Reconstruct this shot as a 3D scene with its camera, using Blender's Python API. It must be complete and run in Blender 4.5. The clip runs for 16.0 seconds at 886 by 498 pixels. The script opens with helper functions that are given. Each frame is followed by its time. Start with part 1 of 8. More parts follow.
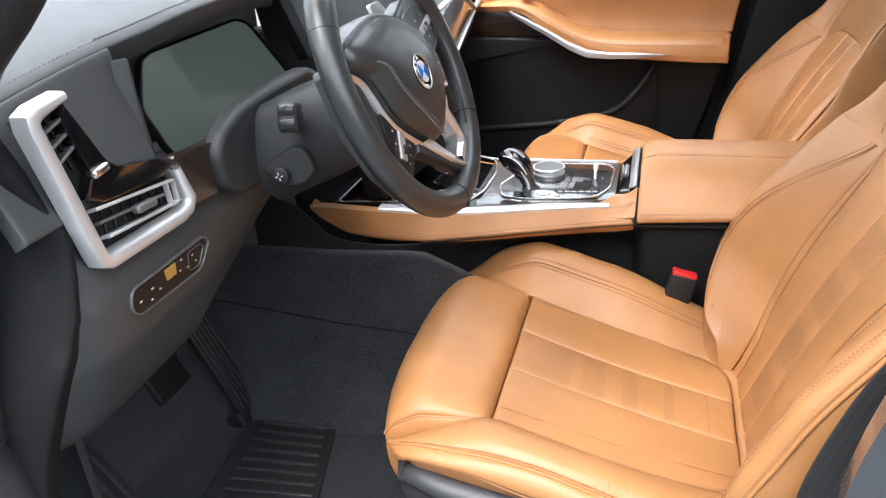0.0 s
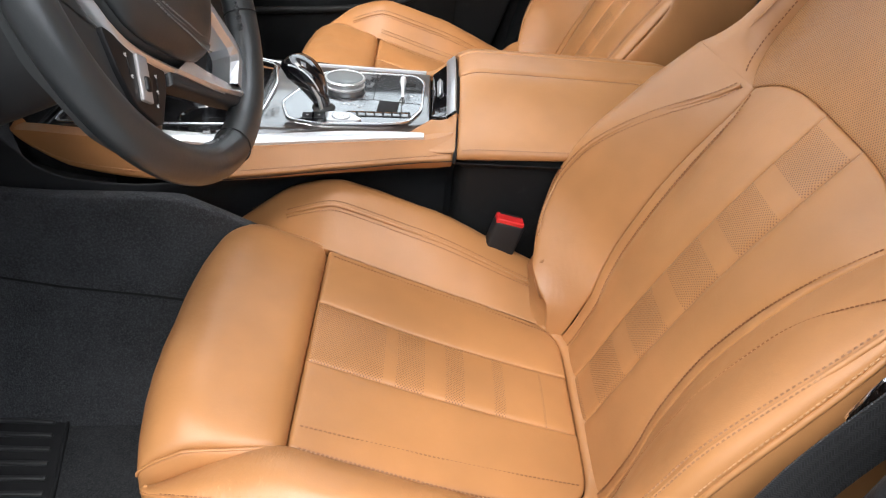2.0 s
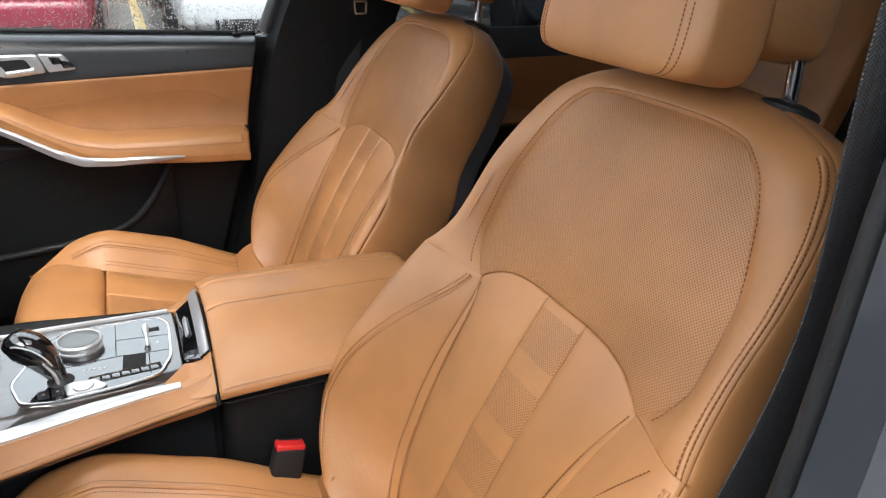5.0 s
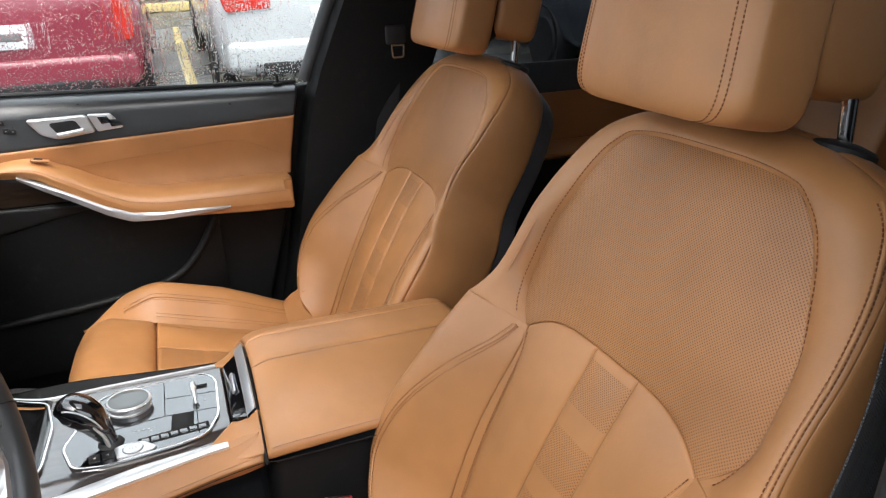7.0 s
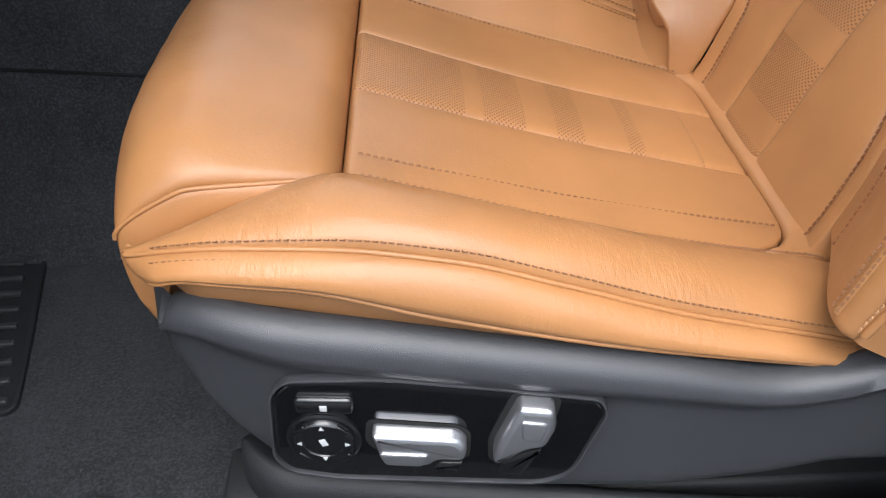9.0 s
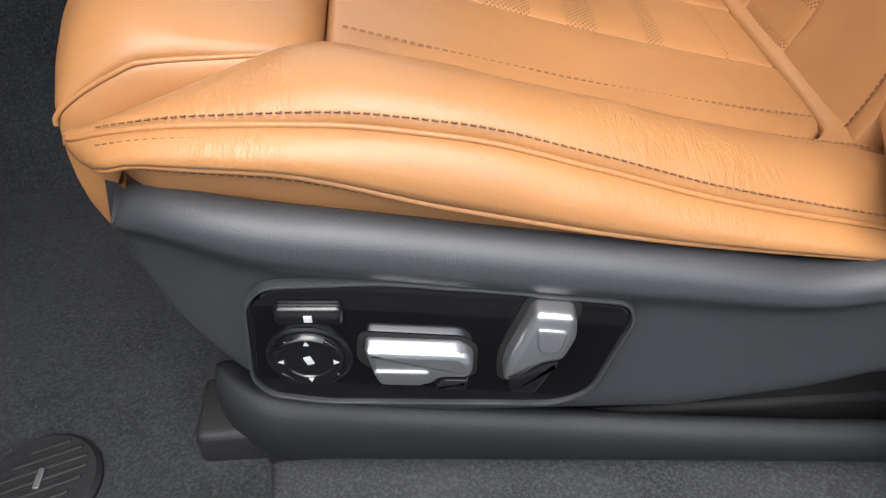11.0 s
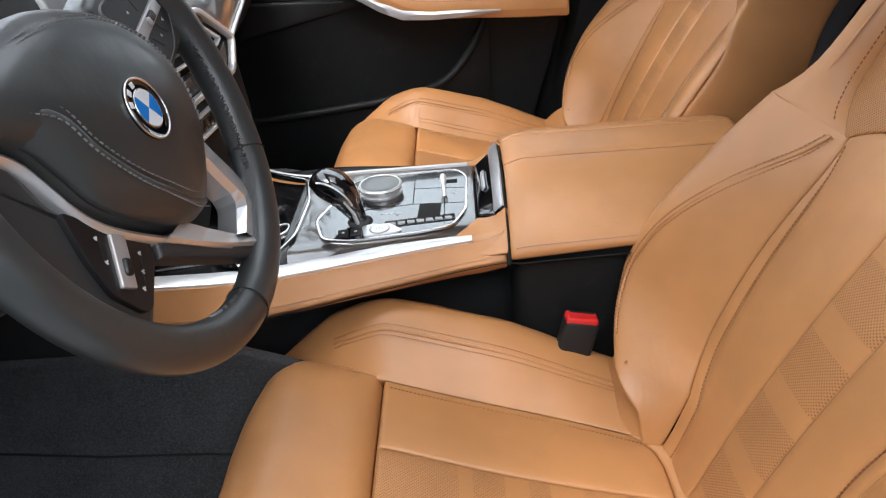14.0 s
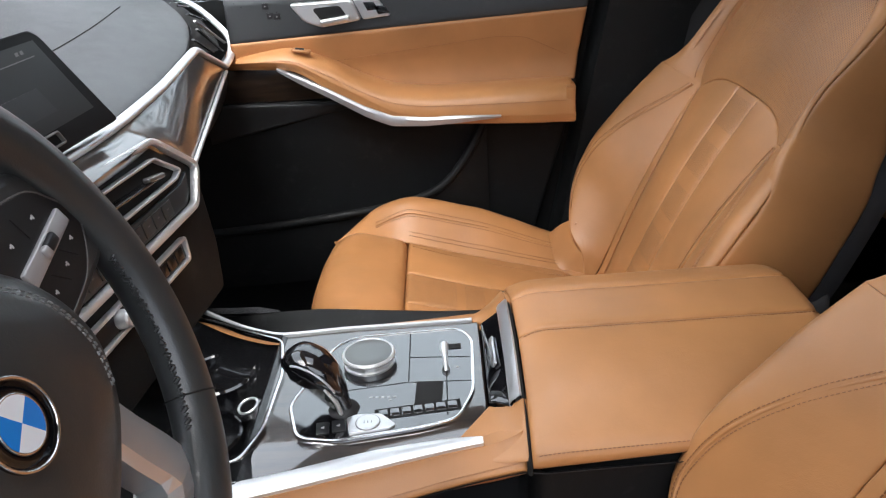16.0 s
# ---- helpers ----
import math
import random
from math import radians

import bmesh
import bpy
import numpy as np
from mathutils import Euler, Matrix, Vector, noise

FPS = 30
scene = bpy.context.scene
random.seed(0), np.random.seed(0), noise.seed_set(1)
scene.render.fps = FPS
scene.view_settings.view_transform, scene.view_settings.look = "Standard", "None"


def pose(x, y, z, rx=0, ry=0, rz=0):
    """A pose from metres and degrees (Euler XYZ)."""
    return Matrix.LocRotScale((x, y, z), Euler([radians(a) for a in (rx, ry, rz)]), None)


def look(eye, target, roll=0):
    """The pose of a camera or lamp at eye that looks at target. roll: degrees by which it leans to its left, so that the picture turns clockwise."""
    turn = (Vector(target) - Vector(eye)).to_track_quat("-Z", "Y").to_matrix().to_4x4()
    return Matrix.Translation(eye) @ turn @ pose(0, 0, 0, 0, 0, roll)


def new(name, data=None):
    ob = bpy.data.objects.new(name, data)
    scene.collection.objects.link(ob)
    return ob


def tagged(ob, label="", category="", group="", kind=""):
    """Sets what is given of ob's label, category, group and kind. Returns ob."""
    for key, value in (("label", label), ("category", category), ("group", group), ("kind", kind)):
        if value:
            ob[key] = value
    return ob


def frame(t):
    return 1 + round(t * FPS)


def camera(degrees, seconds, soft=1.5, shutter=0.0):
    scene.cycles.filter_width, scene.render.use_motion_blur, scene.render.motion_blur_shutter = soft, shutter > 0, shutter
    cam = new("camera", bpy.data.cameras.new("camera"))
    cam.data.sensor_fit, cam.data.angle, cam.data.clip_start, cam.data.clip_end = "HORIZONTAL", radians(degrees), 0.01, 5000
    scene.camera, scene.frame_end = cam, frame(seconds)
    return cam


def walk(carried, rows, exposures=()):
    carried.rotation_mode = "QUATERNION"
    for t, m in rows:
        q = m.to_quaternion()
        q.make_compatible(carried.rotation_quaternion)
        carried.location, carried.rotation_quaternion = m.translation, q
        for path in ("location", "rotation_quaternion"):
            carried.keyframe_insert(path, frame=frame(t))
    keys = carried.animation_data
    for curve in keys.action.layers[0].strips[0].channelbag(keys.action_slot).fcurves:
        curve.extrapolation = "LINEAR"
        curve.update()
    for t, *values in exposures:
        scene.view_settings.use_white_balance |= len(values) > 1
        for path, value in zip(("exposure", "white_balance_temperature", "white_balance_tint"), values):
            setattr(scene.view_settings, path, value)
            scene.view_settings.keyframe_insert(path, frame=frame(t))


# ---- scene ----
cam = camera(60.0, 16.0, 1.2)
PATH = [
    (0, (0.027, -1.304, 0.923), (-0.494, 0.435, 0.083), -3.9),
    (0.5, (0.004, -1.214, 0.914), (-0.376, 0.539, 0.029), -2.6),
    (0.7, (-0.047, -1.171, 0.917), (-0.324, 0.58, -0.009), -1.4),
    (1, (-0.068, -1.134, 0.923), (-0.266, 0.6, -0.055), -0.3),
    (1.5, (-0.042, -1.092, 0.907), (-0.12, 0.608, -0.145), 2.0),
    (2, (-0.053, -1.04, 0.892), (0.043, 0.613, -0.23), 5.7),
    (2.5, (-0.076, -1.02, 0.9), (0.134, 0.571, -0.294), 8.1),
    (3, (-0.09, -1.017, 0.901), (0.232, 0.557, -0.29), 9.7),
    (3.5, (-0.081, -1.014, 0.91), (0.371, 0.589, -0.196), 8.6),
    (4, (-0.064, -1.011, 0.942), (0.504, 0.626, -0.057), 5.9),
    (4.5, (-0.051, -1.013, 0.963), (0.595, 0.665, 0.087), 2.4),
    (4.7, (-0.06, -1.013, 0.967), (0.634, 0.674, 0.146), 2.0),
    (6.8, (-0.032, -0.994, 1.008), (0.655, 0.77, 0.365), -3.3),
    (7, (-0.043, -0.991, 0.993), (0.568, 0.785, 0.305), -2.6),
    (7.5, (-0.078, -0.972, 0.912), (0.293, 0.801, 0.063), -1.4),
    (8, (-0.031, -0.97, 0.804), (0.069, 0.747, -0.217), -2.6),
    (8.5, (-0.077, -0.954, 0.676), (-0.001, 0.69, -0.46), -1.2),
    (9, (-0.107, -0.94, 0.586), (-0.041, 0.617, -0.668), -0.3),
    (9.5, (-0.117, -0.923, 0.534), (0.002, 0.55, -0.813), 1.3),
    (9.6, (-0.111, -0.927, 0.515), (-0.016, 0.571, -0.807), 0.5),
    (11.8, (-0.121, -0.911, 0.532), (0.007, 0.568, -0.807), 0.3),
    (12, (-0.111, -0.913, 0.569), (-0.029, 0.586, -0.753), -1.5),
    (12.5, (-0.084, -0.916, 0.668), (-0.08, 0.612, -0.622), -4.3),
    (13, (-0.055, -0.931, 0.755), (-0.101, 0.671, -0.441), -6.7),
    (13.5, (-0.009, -0.952, 0.851), (-0.092, 0.726, -0.235), -6.7),
    (14, (-0.035, -0.919, 0.886), (-0.123, 0.818, -0.1), -5.4),
    (14.5, (-0.067, -0.866, 0.897), (-0.156, 0.9, -0.038), -4.4),
    (15, (-0.038, -0.809, 0.904), (-0.137, 0.97, -0.003), -4.4),
    (15.5, (-0.028, -0.756, 0.917), (-0.096, 1.036, 0.032), -4.5),
    (16, (-0.053, -0.705, 0.93), (-0.086, 1.094, 0.058), -4.5),
]
walk(cam, [(t, look(eye, target, roll)) for t, eye, target, roll in PATH], [(0, 1.98, 6350, 10), (1, 1.83, 6420, 10), (3, 1.61, 6500, 10), (4.5, 1.65, 6500, 10), (7, 1.48, 6550, 10), (9, 1.52, 6150, 10), (9.5, 1.61, 5900, 10), (12, 1.62, 6700, 10), (13, 1.54, 6700, 10), (14.5, 1.50, 6250, 10), (16, 1.36, 6300, 10)])

# ---- light: overcast daylight through the windows and the open driver's door ----
world = bpy.data.worlds.new("overcast_sky")
scene.world = world
world.use_nodes = True
wn = world.node_tree
sky = wn.nodes.new("ShaderNodeTexSky")
sky.sky_type, sky.sun_disc = "NISHITA", False
sky.sun_elevation, sky.sun_rotation = radians(66), radians(180)
sky.dust_density = 4.0
grey = wn.nodes.new("ShaderNodeMixRGB")
grey.inputs[0].default_value = 0.75
grey.inputs[2].default_value = (9.0, 9.6, 10.2, 1)
wn.links.new(sky.outputs[0], grey.inputs[1])
wn.links.new(grey.outputs[0], wn.nodes["Background"].inputs[0])
wn.nodes["Background"].inputs[1].default_value = 0.135
sun = new("sun", bpy.data.lights.new("sun", "SUN"))
sun.data.energy, sun.data.angle, sun.data.color = 1.4, radians(45), (1.0, 0.97, 0.92)
sun.matrix_world = look((-0.6, -2.6, 5), (0, 0, 0))


# ---- building helpers ----
def sm(xs, ys):
    """A smooth curve through the points xs, ys."""
    xs, ys = np.array(xs, float), np.array(ys, float)
    d = np.diff(ys) / np.diff(xs)
    m = np.r_[d[0], [0 if a * b <= 0 else 2 * a * b / (a + b) for a, b in zip(d[:-1], d[1:])], d[-1]]

    def at(x):
        x = np.clip(x, xs[0], xs[-1])
        i = np.clip(np.searchsorted(xs, x) - 1, 0, len(xs) - 2)
        h = xs[i + 1] - xs[i]
        t = (x - xs[i]) / h
        return (ys[i] * (1 + 2 * t) * (1 - t) ** 2 + h * m[i] * t * (1 - t) ** 2
                + ys[i + 1] * t * t * (3 - 2 * t) + h * m[i + 1] * t * t * (t - 1))
    return at


def spline(points, n, closed=False):
    """n points evenly along a smooth line through the given ones."""
    p = np.array(points, float)
    p = np.vstack([p[-1:], p, p[:2]]) if closed else np.vstack([2 * p[0] - p[1], p, 2 * p[-1] - p[-2]])
    out = []
    for i in range(1, len(p) - 2):
        for t in np.linspace(0, 1, 24, endpoint=False):
            a, b, c, d = p[i - 1], p[i], p[i + 1], p[i + 2]
            out.append(0.5 * (2 * b + (c - a) * t + (2 * a - 5 * b + 4 * c - d) * t * t + (3 * b - a - 3 * c + d) * t ** 3))
    if not closed:
        out.append(p[-2])
    out = np.array(out)
    run = np.vstack([out, out[:1]]) if closed else out
    far = np.r_[0, np.cumsum(np.linalg.norm(np.diff(run, axis=0), axis=1))]
    want = np.linspace(0, far[-1], n, endpoint=not closed)
    return np.stack([np.interp(want, far, run[:, k]) for k in range(run.shape[1])], 1)


def link(name, me, material, parent=None, label="", smooth=True):
    me.materials.append(material)
    if smooth:
        me.polygons.foreach_set("use_smooth", [True] * len(me.polygons))
    ob = new(name, me)
    ob.parent = parent
    return tagged(ob, label)


def part(name, bm, material, parent=None, label="", smooth=True):
    me = bpy.data.meshes.new(name)
    bmesh.ops.recalc_face_normals(bm, faces=bm.faces)
    bm.to_mesh(me)
    bm.free()
    ob = link(name, me, material, parent, label, smooth)
    if smooth:
        me.set_sharp_from_angle(angle=radians(38))
    return ob


def thing(name, x, y, z, label, category, group=""):
    ob = tagged(new(name), label, category, group)
    ob.location = (x, y, z)
    ob.empty_display_size = 0.05
    bpy.context.view_layer.update()
    return ob


def adopt(root):
    """Keeps parts, made in world places, where they are under a thing that stands elsewhere."""
    bpy.context.view_layer.update()
    inv = root.matrix_world.inverted()
    for ob in root.children:
        if "placed" not in ob:
            ob.matrix_parent_inverse = inv
            ob["placed"] = 1


def sheet(name, P, material, parent=None, label="", uv=None, close_u=False, close_v=False, out=None, sharp=40):
    """A mesh over a grid of points P[i, j]; out: a way that its faces look."""
    P = np.asarray(P, float)
    n, m = P.shape[:2]
    idx = np.arange(n * m).reshape(n, m)
    i0 = np.arange(n if close_u else n - 1)
    j0 = np.arange(m if close_v else m - 1)
    I, J = np.meshgrid(i0, j0, indexing="ij")
    I2, J2 = (I + 1) % n, (J + 1) % m
    q = np.stack([idx[I, J], idx[I2, J], idx[I2, J2], idx[I, J2]], -1).reshape(-1, 4)
    if out is not None:
        a, b, c = (P.reshape(-1, 3)[q[:, k]] for k in (0, 1, 3))
        if (np.cross(b - a, c - a).sum(0) * np.array(out)).sum() < 0:
            q = q[:, ::-1]
    me = bpy.data.meshes.new(name)
    me.from_pydata(P.reshape(-1, 3).tolist(), [], q.tolist())
    if uv is not None:
        flat = np.asarray(uv, float).reshape(-1, 2)
        layer = me.uv_layers.new(name="UVMap")
        layer.data.foreach_set("uv", flat[q.reshape(-1)].reshape(-1))
    ob = link(name, me, material, parent, label)
    me.set_sharp_from_angle(angle=radians(sharp))
    return ob


def stations(length, step, first=(0.0, 0.0012, 0.003, 0.006, 0.010)):
    e = np.array([f for f in first if f < length * 0.4])
    k = max(2, int((length - 2 * e[-1]) / step))
    return np.r_[e, np.linspace(e[-1], length - e[-1], k + 1)[1:-1], length - e[::-1]] / length


def panel(name, S, material, parent, label="", step=0.012, groove=0.003, ew=0.006, puff=0.0, edges=(1, 1, 1, 1), out=(0, 0, 1), skirt=0.014, wrinkle=0.0, plan=None):
    """A padded panel over S(u, v): rounded down into its seams along the edges u=0, u=1, v=0, v=1."""
    t = np.linspace(0, 1, 25)
    lu = np.linalg.norm(np.diff(S(t, 0 * t + 0.5), axis=0), axis=1).sum()
    lv = np.linalg.norm(np.diff(S(0 * t + 0.5, t), axis=0), axis=1).sum()
    us, vs = stations(lu, step), stations(lv, step)
    U, V = np.meshgrid(us, vs, indexing="ij")
    e = 1e-4
    flat = lambda a, b: S(a.ravel(), b.ravel()).reshape(*a.shape, 3)
    P = flat(U, V)
    Su = flat(np.minimum(U + e, 1), V) - flat(np.maximum(U - e, 0), V)
    Sv = flat(U, np.minimum(V + e, 1)) - flat(U, np.maximum(V - e, 0))
    N = np.cross(Su, Sv)
    N /= np.linalg.norm(N, axis=-1, keepdims=True) + 1e-12
    if (N.reshape(-1, 3) @ np.array(out, float)).sum() < 0:
        N = -N
    along_u = np.r_[np.zeros((1, len(vs))), np.cumsum(np.linalg.norm(np.diff(P, axis=0), axis=-1), 0)]
    along_v = np.c_[np.zeros((len(us), 1)), np.cumsum(np.linalg.norm(np.diff(P, axis=1), axis=-1), 1)]
    off = np.zeros_like(U)
    for on, d in zip(edges, (along_u, along_u[-1:] - along_u, along_v, along_v[:, -1:] - along_v)):
        if on:
            r = 1 - np.clip(d / ew, 0, 1)
            off -= on * groove * (1 - np.sqrt(np.clip(1 - r * r, 0, 1)))
    off = np.maximum(off, -1.3 * groove)
    off += puff * (1 - (2 * U - 1) ** 4) * (1 - (2 * V - 1) ** 4)
    if wrinkle:
        w = np.array([noise.noise(Vector(p) * 14) + 0.5 * noise.noise(Vector(p) * 37) for p in P.reshape(-1, 3)]).reshape(U.shape)
        off += wrinkle * w * (1 - (2 * U - 1) ** 4) * (1 - (2 * V - 1) ** 4)
    Q = P + N * off[..., None]
    uv = np.stack(plan(U, V), -1) if plan else np.stack([along_u, along_v], -1)
    low = Q - N * skirt
    Q = np.vstack([low[:1], Q, low[-1:]])
    uv = np.vstack([uv[:1], uv, uv[-1:]])
    side = lambda a: np.concatenate([a[:1], a, a[-1:]])
    lowp = side(low)
    Q = np.concatenate([lowp[:, :1], Q, lowp[:, -1:]], 1)
    uv = np.concatenate([uv[:, :1], uv, uv[:, -1:]], 1)
    return sheet(name, Q, material, parent, label, uv=uv, out=out, sharp=60)


def tube(name, points, radius, material, parent=None, label="", closed=False, seg=8, flat=1.0, up=None, caps=True):
    """A round (or flattened) bar along a line."""
    p = np.array(points, float)
    n = len(p)
    T = np.roll(p, -1, 0) - np.roll(p, 1, 0) if closed else np.gradient(p, axis=0)
    T /= np.linalg.norm(T, axis=1, keepdims=True) + 1e-12
    ref = np.array(up if up is not None else (0, 0, 1), float)
    rings = []
    r = np.broadcast_to(np.asarray(radius, float), (n,))
    for k in range(n):
        a = ref - T[k] * (ref @ T[k])
        if np.linalg.norm(a) < 1e-3:
            a = np.array((1.0, 0, 0)) - T[k] * T[k][0]
        a /= np.linalg.norm(a)
        b = np.cross(T[k], a)
        th = np.linspace(0, 2 * np.pi, seg, endpoint=False)
        rings.append(p[k] + r[k] * (np.cos(th)[:, None] * b + flat * np.sin(th)[:, None] * a))
    P = np.array(rings)
    if not closed and caps:
        P = np.concatenate([np.repeat(p[:1][None], seg, 1), P, np.repeat(p[-1:][None], seg, 1)])
    return sheet(name, P, material, parent, label, close_u=closed, close_v=True, sharp=50)


def rbox(name, size, m, material, parent=None, label="", r=0.004, seg=3, taper=None):
    """A box with rounded edges, of that size, at the pose m. taper: the top's scale in x and y."""
    bm = bmesh.new()
    bmesh.ops.create_cube(bm, size=1)
    for v in bm.verts:
        k = taper if taper and v.co.z > 0 else (1, 1)
        v.co = (v.co.x * size[0] * k[0], v.co.y * size[1] * k[1], v.co.z * size[2])
    bmesh.ops.bevel(bm, geom=bm.edges[:], offset=min(r, 0.49 * min(size)), segments=seg, profile=0.5, affect="EDGES")
    bmesh.ops.transform(bm, matrix=m, verts=bm.verts)
    return part(name, bm, material, parent, label)


def prism(name, outline, depth, m, material, parent=None, label="", r=0.002, seg=2, rounds=0.0, holes=()):
    """An outline in x, y (corners rounded by rounds) made depth thick in z, at the pose m."""
    bm = bmesh.new()
    pts = rounded(outline, rounds) if rounds else outline
    f = bm.faces.new([bm.verts.new((x, y, 0)) for x, y in pts])
    ext = bmesh.ops.extrude_face_region(bm, geom=[f])
    bmesh.ops.translate(bm, vec=(0, 0, depth), verts=[v for v in ext["geom"] if isinstance(v, bmesh.types.BMVert)])
    if r:
        top = [e for e in bm.edges if all(v.co.z > depth * 0.5 for v in e.verts)]
        bmesh.ops.bevel(bm, geom=top, offset=r, segments=seg, profile=0.5, affect="EDGES")
    bmesh.ops.transform(bm, matrix=m, verts=bm.verts)
    ob = part(name, bm, material, parent, label)
    for p in ob.data.polygons:
        if len(p.vertices) > 5:
            p.use_smooth = False
    return ob


def rounded(outline, r, seg=5):
    """An outline whose corners are rounded by r."""
    p = [Vector(q) for q in outline]
    out = []
    for k in range(len(p)):
        a, b, c = p[k - 1], p[k], p[(k + 1) % len(p)]
        u, w = (a - b), (c - b)
        d = min(r, 0.45 * u.length, 0.45 * w.length)
        s, e = b + u.normalized() * d, b + w.normalized() * d
        for t in np.linspace(0, 1, seg):
            out.append(tuple(s * (1 - t) ** 2 + b * 2 * t * (1 - t) + e * t * t))
    return out


def disc(name, radius, depth, m, material, parent=None, label="", seg=40, r=0.002, dish=0.0):
    """A turned disc with rounded rims, its axis along the pose's z."""
    prof = [(0, 0), (radius - r, 0), (radius, r), (radius, depth - r), (radius - 0.3 * r, depth - 0.3 * r), (radius - r, depth), (radius * 0.6, depth - dish * 0.7), (0, depth - dish)]
    return turned(name, prof, m, material, parent, label, seg)


def turned(name, profile, m, material, parent=None, label="", seg=40, ripple=0.0):
    th = np.linspace(0, 2 * np.pi, seg, endpoint=False)
    P = np.array([[(rr * np.cos(t), rr * np.sin(t), z) for t in th] for rr, z in profile])
    R = np.array(m)
    P = P @ R[:3, :3].T + R[:3, 3]
    return sheet(name, P, material, parent, label, close_v=True, sharp=35, out=None)


def band_frame(name, outline, width, depth, m, material, parent=None, label="", rounds=0.004, closed=True):
    """A narrow frame along an outline in x, y: width across, depth high."""
    pts = rounded(outline, rounds, 6) if closed else outline
    p = np.array([(x, y, 0.0) for x, y in pts])
    n = len(p)
    T = np.roll(p, -1, 0) - np.roll(p, 1, 0) if closed else np.gradient(p, axis=0)
    T /= np.linalg.norm(T, axis=1, keepdims=True) + 1e-12
    B = np.stack([-T[:, 1], T[:, 0], 0 * T[:, 0]], 1)
    h, w, c = depth, width / 2, min(width, depth) * 0.28
    prof = [(-w, 0), (-w, h - c), (-w + c * 0.3, h - c * 0.3), (-w + c, h), (w - c, h), (w - c * 0.3, h - c * 0.3), (w, h - c), (w, 0)]
    P = np.array([[p[k] + B[k] * a + np.array((0, 0, z)) for a, z in prof] for k in range(n)])
    R = np.array(m)
    P = P @ R[:3, :3].T + R[:3, 3]
    return sheet(name, P, material, parent, label, close_u=closed, close_v=True, sharp=35)


def stitches(name, curve, normal, material, parent, label="", pitch=0.0062, size=(0.0036, 0.0009, 0.0006)):
    """A row of short threads along a line of points with their normals; uncountable, in one mesh."""
    p, nn = np.array(curve, float), np.array(normal, float)
    far = np.r_[0, np.cumsum(np.linalg.norm(np.diff(p, axis=0), axis=1))]
    at = np.arange(pitch / 2, far[-1], pitch)
    c = np.stack([np.interp(at, far, p[:, k]) for k in range(3)], 1)
    q = np.stack([np.interp(at + 1e-4, far, p[:, k]) for k in range(3)], 1)
    N = np.stack([np.interp(at, far, nn[:, k]) for k in range(3)], 1)
    T = q - c
    T /= np.linalg.norm(T, axis=1, keepdims=True) + 1e-12
    N -= T * (N * T).sum(1, keepdims=True)
    N /= np.linalg.norm(N, axis=1, keepdims=True) + 1e-12
    B = np.cross(T, N)
    a, b, h = size
    verts, faces = [], []
    for k in range(len(c)):
        o = len(verts)
        for s in (-1, 1):
            verts += [c[k] + s * a / 2 * T[k] - b / 2 * B[k] - 0.0006 * N[k], c[k] + s * a / 2 * T[k] + b / 2 * B[k] - 0.0006 * N[k]]
        for s in (-1, 1):
            verts += [c[k] + s * a * 0.36 * T[k] - b * 0.3 * B[k] + h * N[k], c[k] + s * a * 0.36 * T[k] + b * 0.3 * B[k] + h * N[k]]
        faces += [(o + 4, o + 5, o + 7, o + 6), (o, o + 1, o + 5, o + 4), (o + 3, o + 2, o + 6, o + 7), (o + 2, o, o + 4, o + 6), (o + 1, o + 3, o + 7, o + 5)]
    me = bpy.data.meshes.new(name)
    me.from_pydata([tuple(v) for v in verts], [], faces)
    return tagged(link(name, me, material, parent, label, smooth=False), kind="stuff")


def words(name, text, size, m, material, parent=None, label="", depth=0.0004):
    c = bpy.data.curves.new(name, "FONT")
    c.body, c.size, c.extrude, c.align_x, c.align_y = text, size, depth, "CENTER", "CENTER"
    ob = bpy.data.objects.new(name, c)
    me = bpy.data.meshes.new_from_object(ob)
    bpy.data.objects.remove(ob)
    me.transform(m)
    return link(name, me, material, parent, label, smooth=False)


def face(o, x, y):
    """Like axes(), but the local y equals the height in the world at o."""
    return axes(o, x, y) @ pose(0, -o[2], 0)


def axes(o, x, y):
    """A pose at o whose x and y run along the given ways."""
    x, y = Vector(x).normalized(), Vector(y)
    z = x.cross(y).normalized()
    y = z.cross(x)
    m = Matrix((x, y, z)).transposed().to_4x4()
    m.translation = Vector(o)
    return m


